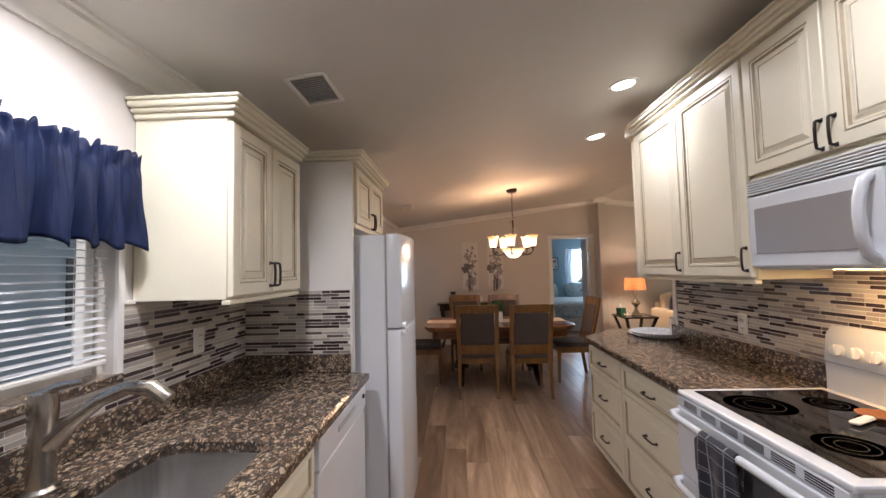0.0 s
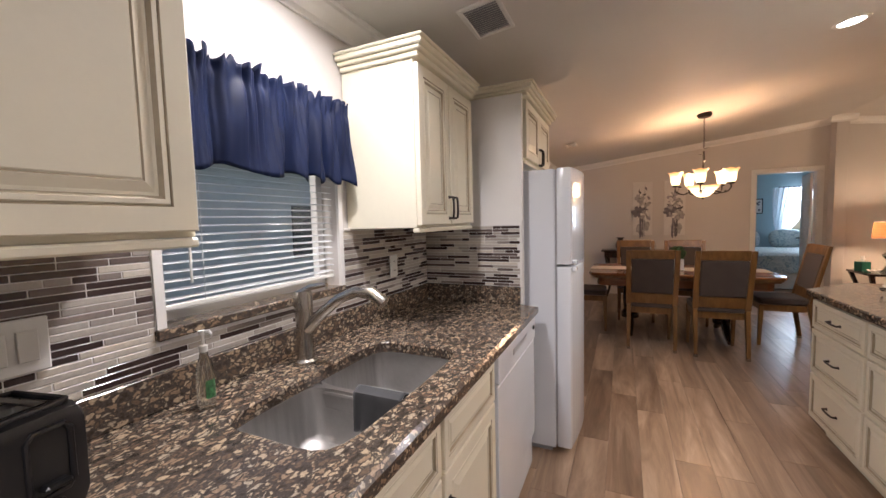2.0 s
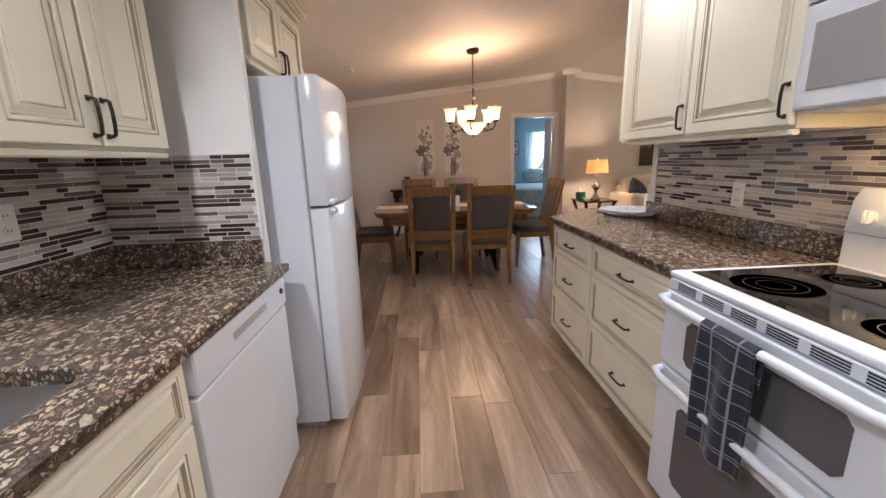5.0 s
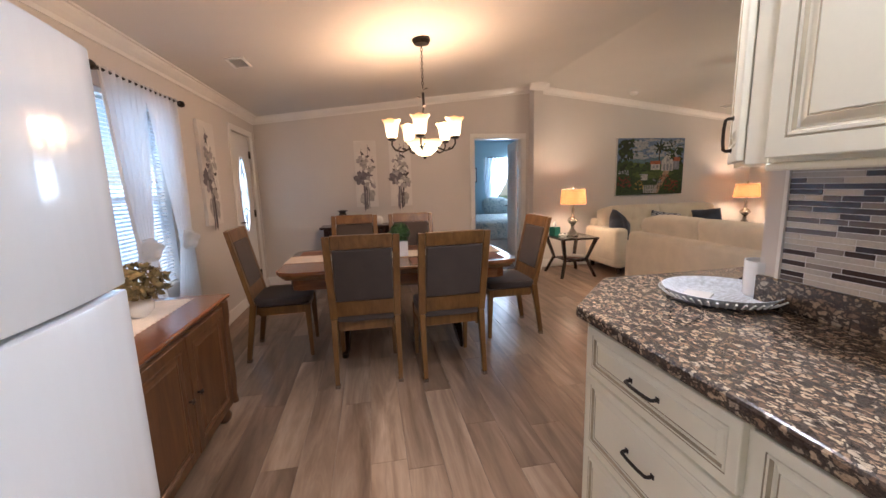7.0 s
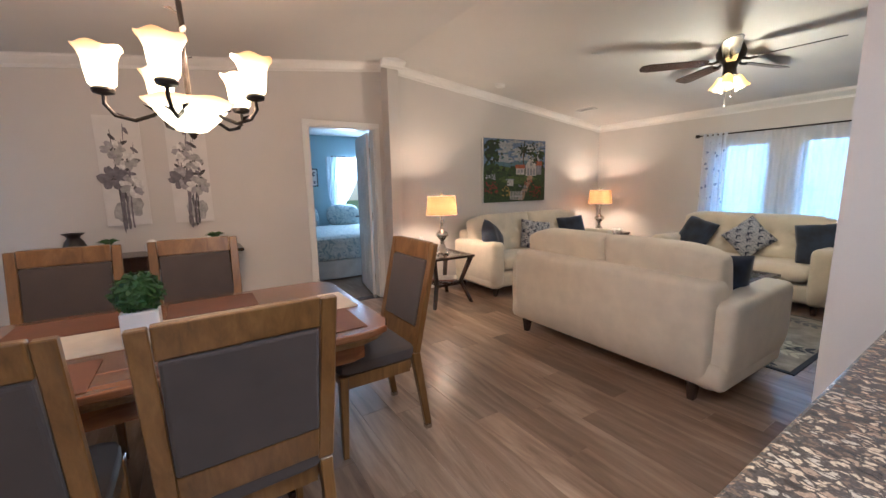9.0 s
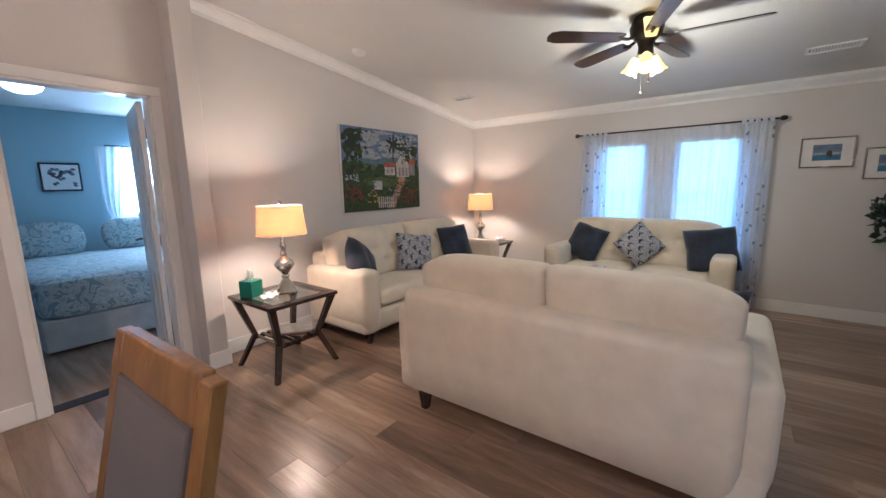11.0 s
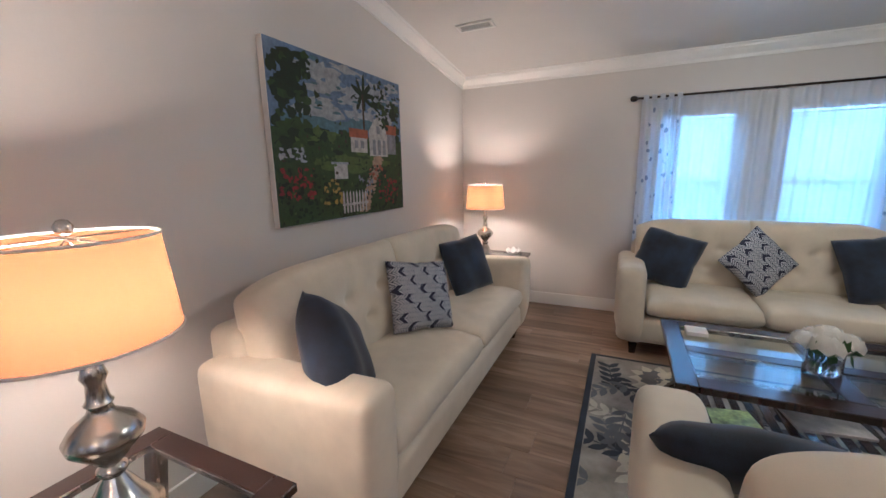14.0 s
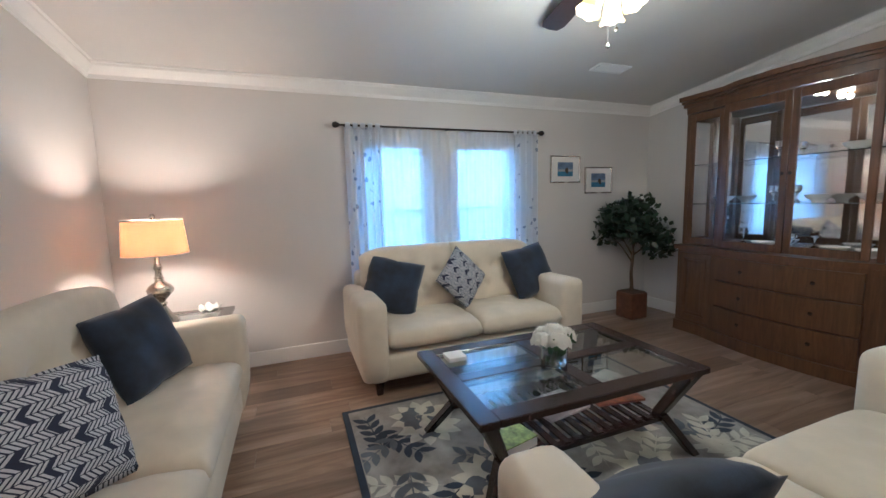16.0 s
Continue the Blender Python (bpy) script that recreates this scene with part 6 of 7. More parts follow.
pillow(pose(4.27, 6.24, 0.60, -50, 6, 86), 0.43, navy_velvet, NV)


def end_table(m, label):
    o = thing("end_table", m, label, "table", "end tables")
    bm = bmesh.new()
    for a, b, c, d in ((-0.285, -0.285, 0.285, -0.215), (-0.285, 0.215, 0.285, 0.285), (-0.285, -0.215, -0.215, 0.215), (0.215, -0.215, 0.285, 0.215)):
        box(bm, a, b, 0.57, c, d, 0.598, bev=0.003)
    part("top_frame", bm, espresso, o)
    part("glass_top", B(-0.2145, -0.2145, 0.588, 0.2145, 0.2145, 0.596), table_glass, o, "clear glass inset").visible_shadow = False
    for sx in (-1, 1):
        for sy in (-1, 1):
            bm = bar(bar(bmesh.new(), (sx * 0.25, sy * 0.25, 0.5695), (sx * 0.165, sy * 0.165, 0.26), 0.05, 0.05, 0.8), (sx * 0.165, sy * 0.165, 0.26), (sx * 0.255, sy * 0.255, 0.0), 0.04, 0.04, 0.9)
            part("leg", bm, espresso, o)
    bm = bmesh.new()
    for s in (-1, 1):
        box(bm, -0.19, s * 0.165 - 0.015, 0.225, 0.19, s * 0.165 + 0.015, 0.245)
    part("shelf_rail", bm, espresso, o)
    for i in range(7):
        part("shelf_slat", B(-0.17 + i * 0.052, -0.175, 0.2455, -0.14 + i * 0.052, 0.175, 0.257, bev=0.002), espresso, o)
    return o


end_table(pose(3.486, 7.605, 0) @ Matrix.Diagonal((1, 1.05, 0.955, 1)), "dark wood and glass end table with crossed legs")
end_table(pose(6.66, 7.68, 0) @ Matrix.Diagonal((1, 1.05, 0.955, 1)), "dark wood and glass end table in the corner")
table_lamp(pose(3.525, 7.62, 0.5715), "lit nickel table lamp with a cream drum shade", 32)
table_lamp(pose(6.66, 7.76, 0.5715), "lit nickel table lamp in the corner", 30)
tx = thing("tissue_box", pose(3.305, 7.735, 0.5715, 0, 0, 20), "teal green tissue box with a white tissue", "tissue box")
part("box", B(-0.058, -0.058, 0, 0.058, 0.058, 0.125, bev=0.003), green_box, tx)
bm = bmesh.new()
for i in range(7):
    a = i * 0.9
    vs = [bm.verts.new(q) for q in ((0.012 * math.cos(a), 0.012 * math.sin(a), 0.124), (0.032 * math.cos(a + 0.5), 0.03 * math.sin(a + 0.5), 0.16), (0.018 * math.cos(a + 0.9), 0.015 * math.sin(a + 0.9), 0.21), (-0.015 * math.cos(a), -0.012 * math.sin(a), 0.17))]
    bm.faces.new(vs)
part("tissue", bm, tissue_m, tx, "crumpled white tissue")


def shell(m, label):
    bm = bmesh.new()
    g = []
    for j in range(8):
        row = []
        for i in range(28):
            a = 2 * math.pi * i / 28
            r = (0.02 + 0.09 * j / 7) * (1 + 0.12 * (j / 7) * math.sin(7 * a))
            row.append(bm.verts.new((r * math.cos(a), 0.62 * r * math.sin(a), 0.006 + 0.035 * (j / 7) ** 1.6 + 0.012 * (j / 7) * math.sin(7 * a + 1))))
        g.append(row)
    bm.faces.new(g[0][::-1])
    for a, b in zip(g, g[1:]):
        for i in range(28):
            bm.faces.new((a[i], a[(i + 1) % 28], b[(i + 1) % 28], b[i]))
    o = single("shell_dish", bm, ceramic, label, "dish", "shell dishes", True, m, 180)
    o.modifiers.new("thick", "SOLIDIFY").thickness = 0.006
    return o


shell(pose(3.335, 7.52, 0.5715, 0, 0, 30) @ Matrix.Scale(0.8, 4), "white ruffled shell-shaped dish on the end table")
sh2 = shell(pose(6.80, 7.52, 0.5715, 0, 0, 10), "white seashell on the corner table")
for k, (x, y, rz, mt, lb) in enumerate(((3.55, 7.61, 25, paper, "glossy magazine"), (3.52, 7.59, 40, rust_print, "rust-coloured magazine"), (3.54, 7.58, 55, paper, "glossy magazine"))):
    single("magazine", B(-0.10, -0.135, 0, 0.10, 0.135, 0.012, bev=0.001), mt, lb + " in a pile on the table shelf", "magazine", "magazines", m=pose(x, y, 0.246 + k * 0.0125, 0, 0, rz))

# coffee table
cf = thing("coffee_table", pose(5.305, 5.70, 0.0125) @ Matrix.Diagonal((1.1, 1.04, 0.905, 1)), "dark wood coffee table with glass panes and a slatted shelf", "table")
bm = bmesh.new()
X, Y = 0.365, 0.60
for a, b, c, d in ((-X, -Y, X, -Y + 0.085), (-X, Y - 0.085, X, Y), (-X, -Y + 0.085, -X + 0.085, Y - 0.085), (X - 0.085, -Y + 0.085, X, Y - 0.085), (-X + 0.085, -0.04, X - 0.085, 0.04), (-0.035, -Y + 0.085, 0.035, -0.04), (-0.035, 0.04, 0.035, Y - 0.085)):
    box(bm, a, b, 0.475, c, d, 0.512, bev=0.004)
part("top_frame", bm, espresso, cf)
for sx in (-1, 1):
    for sy in (-1, 1):
        g = part("glass_pane", B(min(sx * 0.0355, sx * 0.2795), min(sy * 0.0405, sy * 0.5145), 0.498, max(sx * 0.0355, sx * 0.2795), max(sy * 0.0405, sy * 0.5145), 0.508), table_glass, cf, "clear glass inset")
        g.visible_shadow = False
        bm = bar(bar(bmesh.new(), (sx * 0.32, sy * 0.55, 0.4745), (sx * 0.24, sy * 0.44, 0.22), 0.065, 0.065, 0.8), (sx * 0.24, sy * 0.44, 0.22), (sx * 0.33, sy * 0.56, 0.0), 0.052, 0.052, 0.9)
        part("leg", bm, espresso, cf)
bm = bmesh.new()
for s in (-1, 1):
    box(bm, s * 0.24 - 0.018, -0.46, 0.18, s * 0.24 + 0.018, 0.46, 0.205)
part("shelf_rail", bm, espresso, cf)
for i in range(15):
    part("shelf_slat", B(-0.255, -0.44 + i * 0.06, 0.2055, 0.255, -0.405 + i * 0.06, 0.218, bev=0.002), espresso, cf)
vz = thing("flower_vase", pose(5.25, 5.735, 0.4765) @ Matrix.Scale(1.18, 4), "white peonies in a low clear glass vase", "flowers")
part("vase", lathe(bmesh.new(), [(0.05, 0), (0.056, 0.006), (0.056, 0.085), (0.053, 0.085), (0.053, 0.01), (0.0, 0.008)], 28), clear, vz, "clear glass vase", True).visible_shadow = False
part("water", lathe(bmesh.new(), [(0.0, 0.0105), (0.051, 0.0105), (0.051, 0.05), (0.0, 0.05)], 24), glass("water", (0.85, 0.93, 0.95)), vz)
rnd = random.Random(5)
for x, y, z, r in ((0, 0, 0.135, 0.05), (0.058, 0.01, 0.115, 0.042), (-0.055, 0.02, 0.12, 0.045), (0.01, -0.06, 0.115, 0.043), (0.0, 0.06, 0.115, 0.042)):
    bm = bmesh.new()
    for i in range(34):
        a, t = i * 2.4, i / 34
        d = Vector((math.cos(a) * (0.25 + 0.75 * t), math.sin(a) * (0.25 + 0.75 * t), 1.05 - 1.0 * t)).normalized()
        s = d.cross(Vector((0, 0, 1))).normalized() * r * 0.55
        up = d.cross(s).normalized() * r * 0.55
        c = Vector((x, y, z)) + d * r * (0.35 + 0.6 * t)
        bm.faces.new([bm.verts.new(c + q) for q in (-s * 0.5 - up, s * 0.5 - up, s + up * 0.4 + d * 0.006, up * 1.1 + d * 0.01, -s + up * 0.4 + d * 0.006)])
    part("blossom", bm, petal, vz, "white peony blossom", True, 180)
bm = bmesh.new()
for i in range(9):
    a = i * 0.7
    tube(bm, [(0.02 * math.cos(a), 0.02 * math.sin(a), 0.014), (0.03 * math.cos(a + 1), 0.03 * math.sin(a + 1), 0.10)], 0.003, 5)
part("stems", bm, leaf_green, vz)
bm = leaf_ball(0.075, 26, 0.05, (0, 0, 0.10), 0.35, 6, 0.8)
part("leaves", bm, leaf_green, vz)
co = thing("coaster_stack", pose(5.53, 6.165, 0.4765), "small stack of pale coasters on the coffee table", "coasters")
for k in range(3):
    part("coaster", B(-0.05, -0.05, k * 0.007, 0.05, 0.05, k * 0.007 + 0.0065, bev=0.001), canvas, co)
gb = thing("game_box", pose(5.10, 6.08, 0.2103, 0, 0, 12) @ Matrix.Diagonal((0.9, 0.95, 0.75, 1)), "flat box with a green and yellow printed lid", "box")
part("box", B(-0.07, -0.11, 0, 0.07, 0.11, 0.055, bev=0.002), canvas, gb)
part("lid", B(-0.0715, -0.1115, 0.0555, 0.0715, 0.1115, 0.064, bev=0.002), plain("green_yellow_print", (0.25, 0.30, 0.10), 0.35, 0, 0.7, 14, 60, 0.05), gb, "printed lid")
for k, (x, y, rz) in enumerate(((5.30, 5.68, 8), (5.28, 5.33, -10), (5.36, 5.27, 15))):
    single("magazine", B(-0.105, -0.14, 0, 0.105, 0.14, 0.014, bev=0.001), (paper, rust_print, paper)[k], "magazine on the coffee table's slatted shelf", "magazine", "magazines", m=pose(x, y, 0.2103 + (0.0145 if k == 2 else 0), 0, 0, rz))

# rug
rug = thing("area_rug", pose(0, 0, 0), "navy bordered area rug with grey and cream leaves", "rug")
RX0, RX1, RY0, RY1 = 4.505, 6.08, 4.59, 6.72
part("border", B(RX0, RY0, 0.0, RX1, RY1, 0.009, bev=0.003), rug_navy, rug, "navy rug border")
part("field", B(RX0 + 0.035, RY0 + 0.035, 0.0092, RX1 - 0.035, RY1 - 0.035, 0.0105), rug_field, rug, "mottled grey beige field")
rnd = random.Random(11)
lmats = [rug_navy, rug_cream, rug_grey]


def leaf_poly(bm, x, y, a, ln, wd, z, mi):
    pts = []
    for t, s in ((0, 0), (0.25, 0.8), (0.5, 1), (0.75, 0.7), (1, 0), (0.75, -0.7), (0.5, -1), (0.25, -0.8)):
        u, v = t * ln, s * wd / 2
        px, py = x + u * math.cos(a) - v * math.sin(a), y + u * math.sin(a) + v * math.cos(a)
        pts.append((min(max(px, RX0 + 0.04), RX1 - 0.04), min(max(py, RY0 + 0.04), RY1 - 0.04), z))
    try:
        f = bm.faces.new([bm.verts.new(p) for p in pts])
        f.material_index = mi
    except ValueError:
        pass


bm = bmesh.new()
z = 0.0107
for k in range(46):
    x, y, a = rnd.uniform(RX0 + 0.1, RX1 - 0.1), rnd.uniform(RY0 + 0.1, RY1 - 0.1), rnd.uniform(0, 6.28)
    mi = rnd.choice((0, 0, 2, 2, 1))
    z += 0.00002
    leaf_poly(bm, x, y, a, 0.42, 0.008, z, mi)
    for i in range(5):
        for s in (-1, 1):
            leaf_poly(bm, x + 0.07 * (i + 0.6) * math.cos(a), y + 0.07 * (i + 0.6) * math.sin(a), a + s * 0.75, 0.105, 0.045, z, mi)
for k in range(9):
    x, y = rnd.uniform(RX0 + 0.25, RX1 - 0.25), rnd.uniform(RY0 + 0.25, RY1 - 0.25)
    for ring, r in ((0, 0.17), (1, 0.11)):
        for i in range(11):
            z += 0.00001
            a = i * 6.28 / 11 + ring * 0.3
            leaf_poly(bm, x + 0.03 * math.cos(a), y + 0.03 * math.sin(a), a, r, 0.085, z, 1 if ring == 0 else rnd.choice((1, 2)))
part("leaf_pattern", bm, lmats, rug, "woven navy, slate and cream leaves")

# painting over the sofa
pt = thing("landscape_painting", pose(5.16, N - 0.003, 1.106), "large canvas painting of a white cottage in a flower garden", "wall art")
PW, PH = 1.222, 0.905
part("canvas", B(-PW / 2, -0.035, 0, PW / 2, 0, PH, bev=0.002), canvas, pt)
pc = [paint("sky_blue", (0.14, 0.20, 0.32)), paint("cloud_white", (0.36, 0.37, 0.40)), paint("far_hill", (0.10, 0.18, 0.22)), paint("deep_green", (0.012, 0.026, 0.012)), paint("mid_green", (0.032, 0.062, 0.018)), paint("lawn_green", (0.085, 0.125, 0.03)), paint("cottage_white", (0.50, 0.47, 0.44)), paint("roof_red", (0.36, 0.10, 0.05)), paint("flower_red", (0.24, 0.025, 0.025)), paint("flower_yellow", (0.40, 0.27, 0.06)), paint("path_sand", (0.42, 0.27, 0.17)), paint("shade_grey", (0.24, 0.24, 0.27)), paint("trunk", (0.05, 0.03, 0.02))]
bm = bmesh.new()
yy = [-0.0355]


def dab(u, v, ru, rv, mi, seed=0, n=10, wob=0.25, rot=0.0):
    yy[0] -= 0.000015
    u0, v0 = -PW / 2 + u * PW, v * PH
    ru, rv = min(ru * PW, min(u, 1 - u) * PW / (1 + wob)), min(rv * PH, min(v, 1 - v) * PH / (1 + wob))
    patch(bm, u0, v0, max(ru, 0.003), max(rv, 0.003), yy[0], mi, n, seed, wob, rot)


def quad(u0, v0, u1, v1, mi, top=None):
    yy[0] -= 0.000015
    q = [(u0, v0), (u1, v0), (u1, v1)] + ([top] if top else []) + [(u0, v1)]
    f = bm.faces.new([bm.verts.new((-PW / 2 + u * PW, yy[0], v * PH)) for u, v in q])
    f.material_index = mi


quad(0.002, 0.55, 0.998, 0.998, 0)
quad(0.002, 0.002, 0.998, 0.55, 4)
rnd = random.Random(21)
for k in range(26):
    dab(rnd.uniform(0.2, 0.95), rnd.uniform(0.66, 0.97), rnd.uniform(0.04, 0.11), rnd.uniform(0.02, 0.06), 1, k, 11, 0.35)
for k in range(9):
    dab(0.15 + k * 0.07, 0.60 + rnd.uniform(-0.02, 0.03), 0.10, 0.045, 2, k + 40)
for k in range(60):
    dab(rnd.uniform(0.02, 0.22), rnd.uniform(0.42, 0.97), rnd.uniform(0.02, 0.05), rnd.uniform(0.02, 0.05), rnd.choice((3, 3, 4)), k + 80, 9, 0.4)
for k in range(40):
    dab(rnd.uniform(0.72, 0.98), rnd.uniform(0.55, 0.85), rnd.uniform(0.02, 0.04), rnd.uniform(0.02, 0.05), rnd.choice((3, 4, 3)), k + 180, 9, 0.4)
for k in range(9):
    dab(0.62 + 0.05 * math.cos(k * 0.7), 0.84 + 0.05 * math.sin(k * 0.7), 0.055, 0.018, 3, k, 8, 0.3, k * 0.7)
quad(0.612, 0.55, 0.628, 0.84, 12)
for k in range(50):
    dab(rnd.uniform(0.12, 0.6), rnd.uniform(0.38, 0.56), rnd.uniform(0.02, 0.06), rnd.uniform(0.015, 0.04), rnd.choice((3, 4, 5, 4)), k + 260, 9, 0.4)
for k in range(14):
    dab(rnd.uniform(0.3, 0.85), rnd.uniform(0.32, 0.42), rnd.uniform(0.05, 0.12), rnd.uniform(0.012, 0.03), 5, k + 330)
quad(0.50, 0.44, 0.64, 0.54, 6)
quad(0.49, 0.54, 0.65, 0.60, 7)
quad(0.66, 0.42, 0.84, 0.60, 6, (0.75, 0.73))
quad(0.84, 0.44, 0.93, 0.60, 11)
quad(0.83, 0.59, 0.94, 0.66, 7)
for u in (0.69, 0.74, 0.79):
    quad(u, 0.43, u + 0.03, 0.54, 11)
quad(0.735, 0.585, 0.765, 0.64, 11)
for u in (0.53, 0.58):
    quad(u, 0.47, u + 0.03, 0.52, 11)
for k in range(14):
    dab(0.74 - 0.012 * k, 0.40 - 0.028 * k, 0.05, 0.02, 10, k + 400)
quad(0.36, 0.26, 0.46, 0.36, 6)
quad(0.34, 0.355, 0.48, 0.37, 1)
for cu, cv, su, sv, hue, count in ((0.5, 0.12, 0.45, 0.09, 3, 110), (0.12, 0.24, 0.08, 0.07, 8, 75), (0.10, 0.40, 0.06, 0.03, 1, 26), (0.34, 0.18, 0.05, 0.06, 9, 34), (0.82, 0.16, 0.08, 0.07, 8, 60), (0.72, 0.30, 0.06, 0.04, 7, 26), (0.60, 0.22, 0.05, 0.05, 11, 24)):
    for k in range(count):
        u, v = (min(0.98, max(0.02, c + s_ * rnd.uniform(-1.3, 1.3))) for c, s_ in ((cu, su), (cv, sv)))
        dab(u, v, rnd.uniform(0.005, 0.017), rnd.uniform(0.006, 0.02), rnd.choice((hue, hue, hue, 3, 4)), k + 500, 7, 0.4)
for k in range(150):
    u, v = rnd.uniform(0.02, 0.98), rnd.uniform(0.02, 0.62)
    if 0.48 < u < 0.95 and v > 0.40:
        continue
    dab(u, v, rnd.uniform(0.004, 0.012), rnd.uniform(0.006, 0.016), rnd.choice((3, 3, 3, 4, 5, 12)), k + 900, 6, 0.4)
for k in range(70):
    dab(rnd.uniform(0.25, 0.97), rnd.uniform(0.66, 0.97), rnd.uniform(0.01, 0.035), rnd.uniform(0.006, 0.016), rnd.choice((0, 1, 2)), k + 1100, 7, 0.4)
for k in range(60):
    dab(rnd.choice((rnd.uniform(0.02, 0.3), rnd.uniform(0.7, 0.97))), rnd.uniform(0.62, 0.97), rnd.uniform(0.006, 0.02), rnd.uniform(0.008, 0.02), 3, k + 1300, 6, 0.5)
for k in range(8):
    quad(0.40 + k * 0.026, 0.03, 0.414 + k * 0.026, 0.16, 6, (0.407 + k * 0.026, 0.18))
quad(0.395, 0.08, 0.61, 0.095, 6)
part("painted_scene", bm, pc, pt)


def small_picture(m, w, h, label):
    o = thing("framed_print", m, label, "picture", "small framed prints")
    bm = bmesh.new()
    f = 0.014
    for a, b, c, d in ((0, 0, w, f), (0, h - f, w, h), (0, f, f, h - f), (w - f, f, w, h - f)):
        box(bm, a, -0.02, b, c, 0, d, bev=0.002)
    part("frame", bm, nickel, o)
    part("mat_board", B(f, -0.010, f, w - f, -0.002, h - f), canvas, o)
    bm, k = bmesh.new(), 0.24
    for i, (lo, hi, mi) in enumerate(((0.24, 0.42, 3), (0.42, 0.50, 1), (0.50, 0.76, 0))):
        g = bm.faces.new([bm.verts.new(q) for q in ((w * k, -0.0105, h * lo), (w * (1 - k), -0.0105, h * lo), (w * (1 - k), -0.0105, h * hi), (w * k, -0.0105, h * hi))])
        g.material_index = mi
    patch(bm, w * 0.55, h * 0.45, w * 0.06, h * 0.12, -0.011, 2, 8, 3)
    part("print", bm, [pc[0], pc[1], pc[12], paint("sea_blue", (0.05, 0.18, 0.32))], o)
    return o


small_picture(pose(E - 0.003, 4.392, 1.474, 0, 0, -90), 0.382, 0.283, "small framed lighthouse print on the wall")
small_picture(pose(E - 0.003, 3.945, 1.357, 0, 0, -90), 0.375, 0.285, "small framed seascape print on the wall")

# living room window and curtains
for nm, w_ in (("window_3", LW1), ("window_4", LW2)):
    sash(nm, E + 0.085, *w_, "white framed living room window")
    blind("b", E + 0.035, w_[0] + 0.008, w_[1] - 0.008, w_[2] + 0.01, w_[3], -52)
rod("r", E - 0.075, 4.575, 6.515, 1.963, "dark curtain rod with small finials over the living room window")
o = thing("sheer_curtain", pose(0, 0, 0), "white sheer curtain across the bright window", "curtain")
part("sheet", curtain_sheet(4.83, 6.25, 0.06, 1.948, E - 0.075, 16, 0.014, 150, 6, seed=3), sheer, o, "", True, 180)
for y0, y1, sd in ((6.17, 6.48, 4), (4.60, 4.88, 5)):
    o = thing("leaf_curtain", pose(0, 0, 0), "white voile curtain with blue-grey leaf print", "curtain", "leaf print curtains")
    part("sheet", curtain_sheet(y0, y1, 0.03, 1.948, E - 0.078, 4, 0.026, 60, 8, seed=sd), voile, o, "", True, 180)
    for i in range(5):
        y = y0 + 0.03 + i * (y1 - y0 - 0.06) / 4
        part("tab", B(-0.016, -0.02, -0.03, 0.016, 0.02, 0.022, bev=0.008, seg=2), voile, o).matrix_local = pose(E - 0.075, y, 1.963)

# ceiling fan
FX, FY = 5.20, 5.46
FZ = ceil_z(FX)
fn = thing("ceiling_fan", pose(FX, FY, 0), "dark bronze ceiling fan with five blades and lit glass shades", "ceiling fan")
part("motor_housing", lathe(bmesh.new(), [(0.075, FZ + 0.02), (0.10, FZ - 0.03), (0.115, FZ - 0.07), (0.105, FZ - 0.12), (0.08, FZ - 0.145), (0.06, FZ - 0.165), (0.05, FZ - 0.20), (0.055, FZ - 0.25), (0.07, FZ - 0.265), (0.0, FZ - 0.275)], 36), bronze, fn, "", True)
for k in range(5):
    R = Matrix.Rotation(radians(131 + 72 * k), 4, "Z")
    bm = tube(bmesh.new(), [(0.09, 0, FZ - 0.135), (0.14, 0, FZ - 0.15), (0.20, 0, FZ - 0.145)], 0.012, 8)
    bm.transform(R)
    part("blade_iron", bm, bronze, fn, "", True)
    bm = prism(bmesh.new(), [(0.17, -0.045), (0.22, -0.058), (0.65, -0.072), (0.715, -0.052), (0.73, 0.0), (0.715, 0.052), (0.65, 0.072), (0.22, 0.058), (0.17, 0.045)], 0, 0.007, 0.002, 1)
    bm.transform(R @ pose(0, 0, FZ - 0.142, 12, 0, 0))
    part("blade", bm, espresso, fn)
for k in range(3):
    R = Matrix.Rotation(radians(75 + 120 * k), 4, "Z")
    bm = lathe(bmesh.new(), [(0.022, 0.0), (0.035, -0.02), (0.042, -0.07), (0.05, -0.105), (0.06, -0.12)], 24, (0, 0, 0), 0, -0.004, 6)
    s = part("glass_shade", bm, fan_glass, fn, "lit frosted glass shade", True, 180)
    s.matrix_local = R @ pose(0.06, 0, FZ - 0.262, 0, -28, 0)
bm = lathe(bmesh.new(), [(0.035, 0.0), (0.042, 0.02), (0.05, 0.07), (0.06, 0.115)], 24, (0, 0, 0), 0, 0.004, 6)
s = part("uplight_shade", bm, lit_glass("lit_uplight_glass", (1, 0.58, 0.12), (1, 0.68, 0.22), 0.0, 0.12, 0.6, 0.7), fn, "amber glass shade opening upwards", True, 180)
s.matrix_local = Matrix.Rotation(radians(205), 4, "Z") @ pose(0.115, 0, FZ - 0.165, 0, 8, 0)
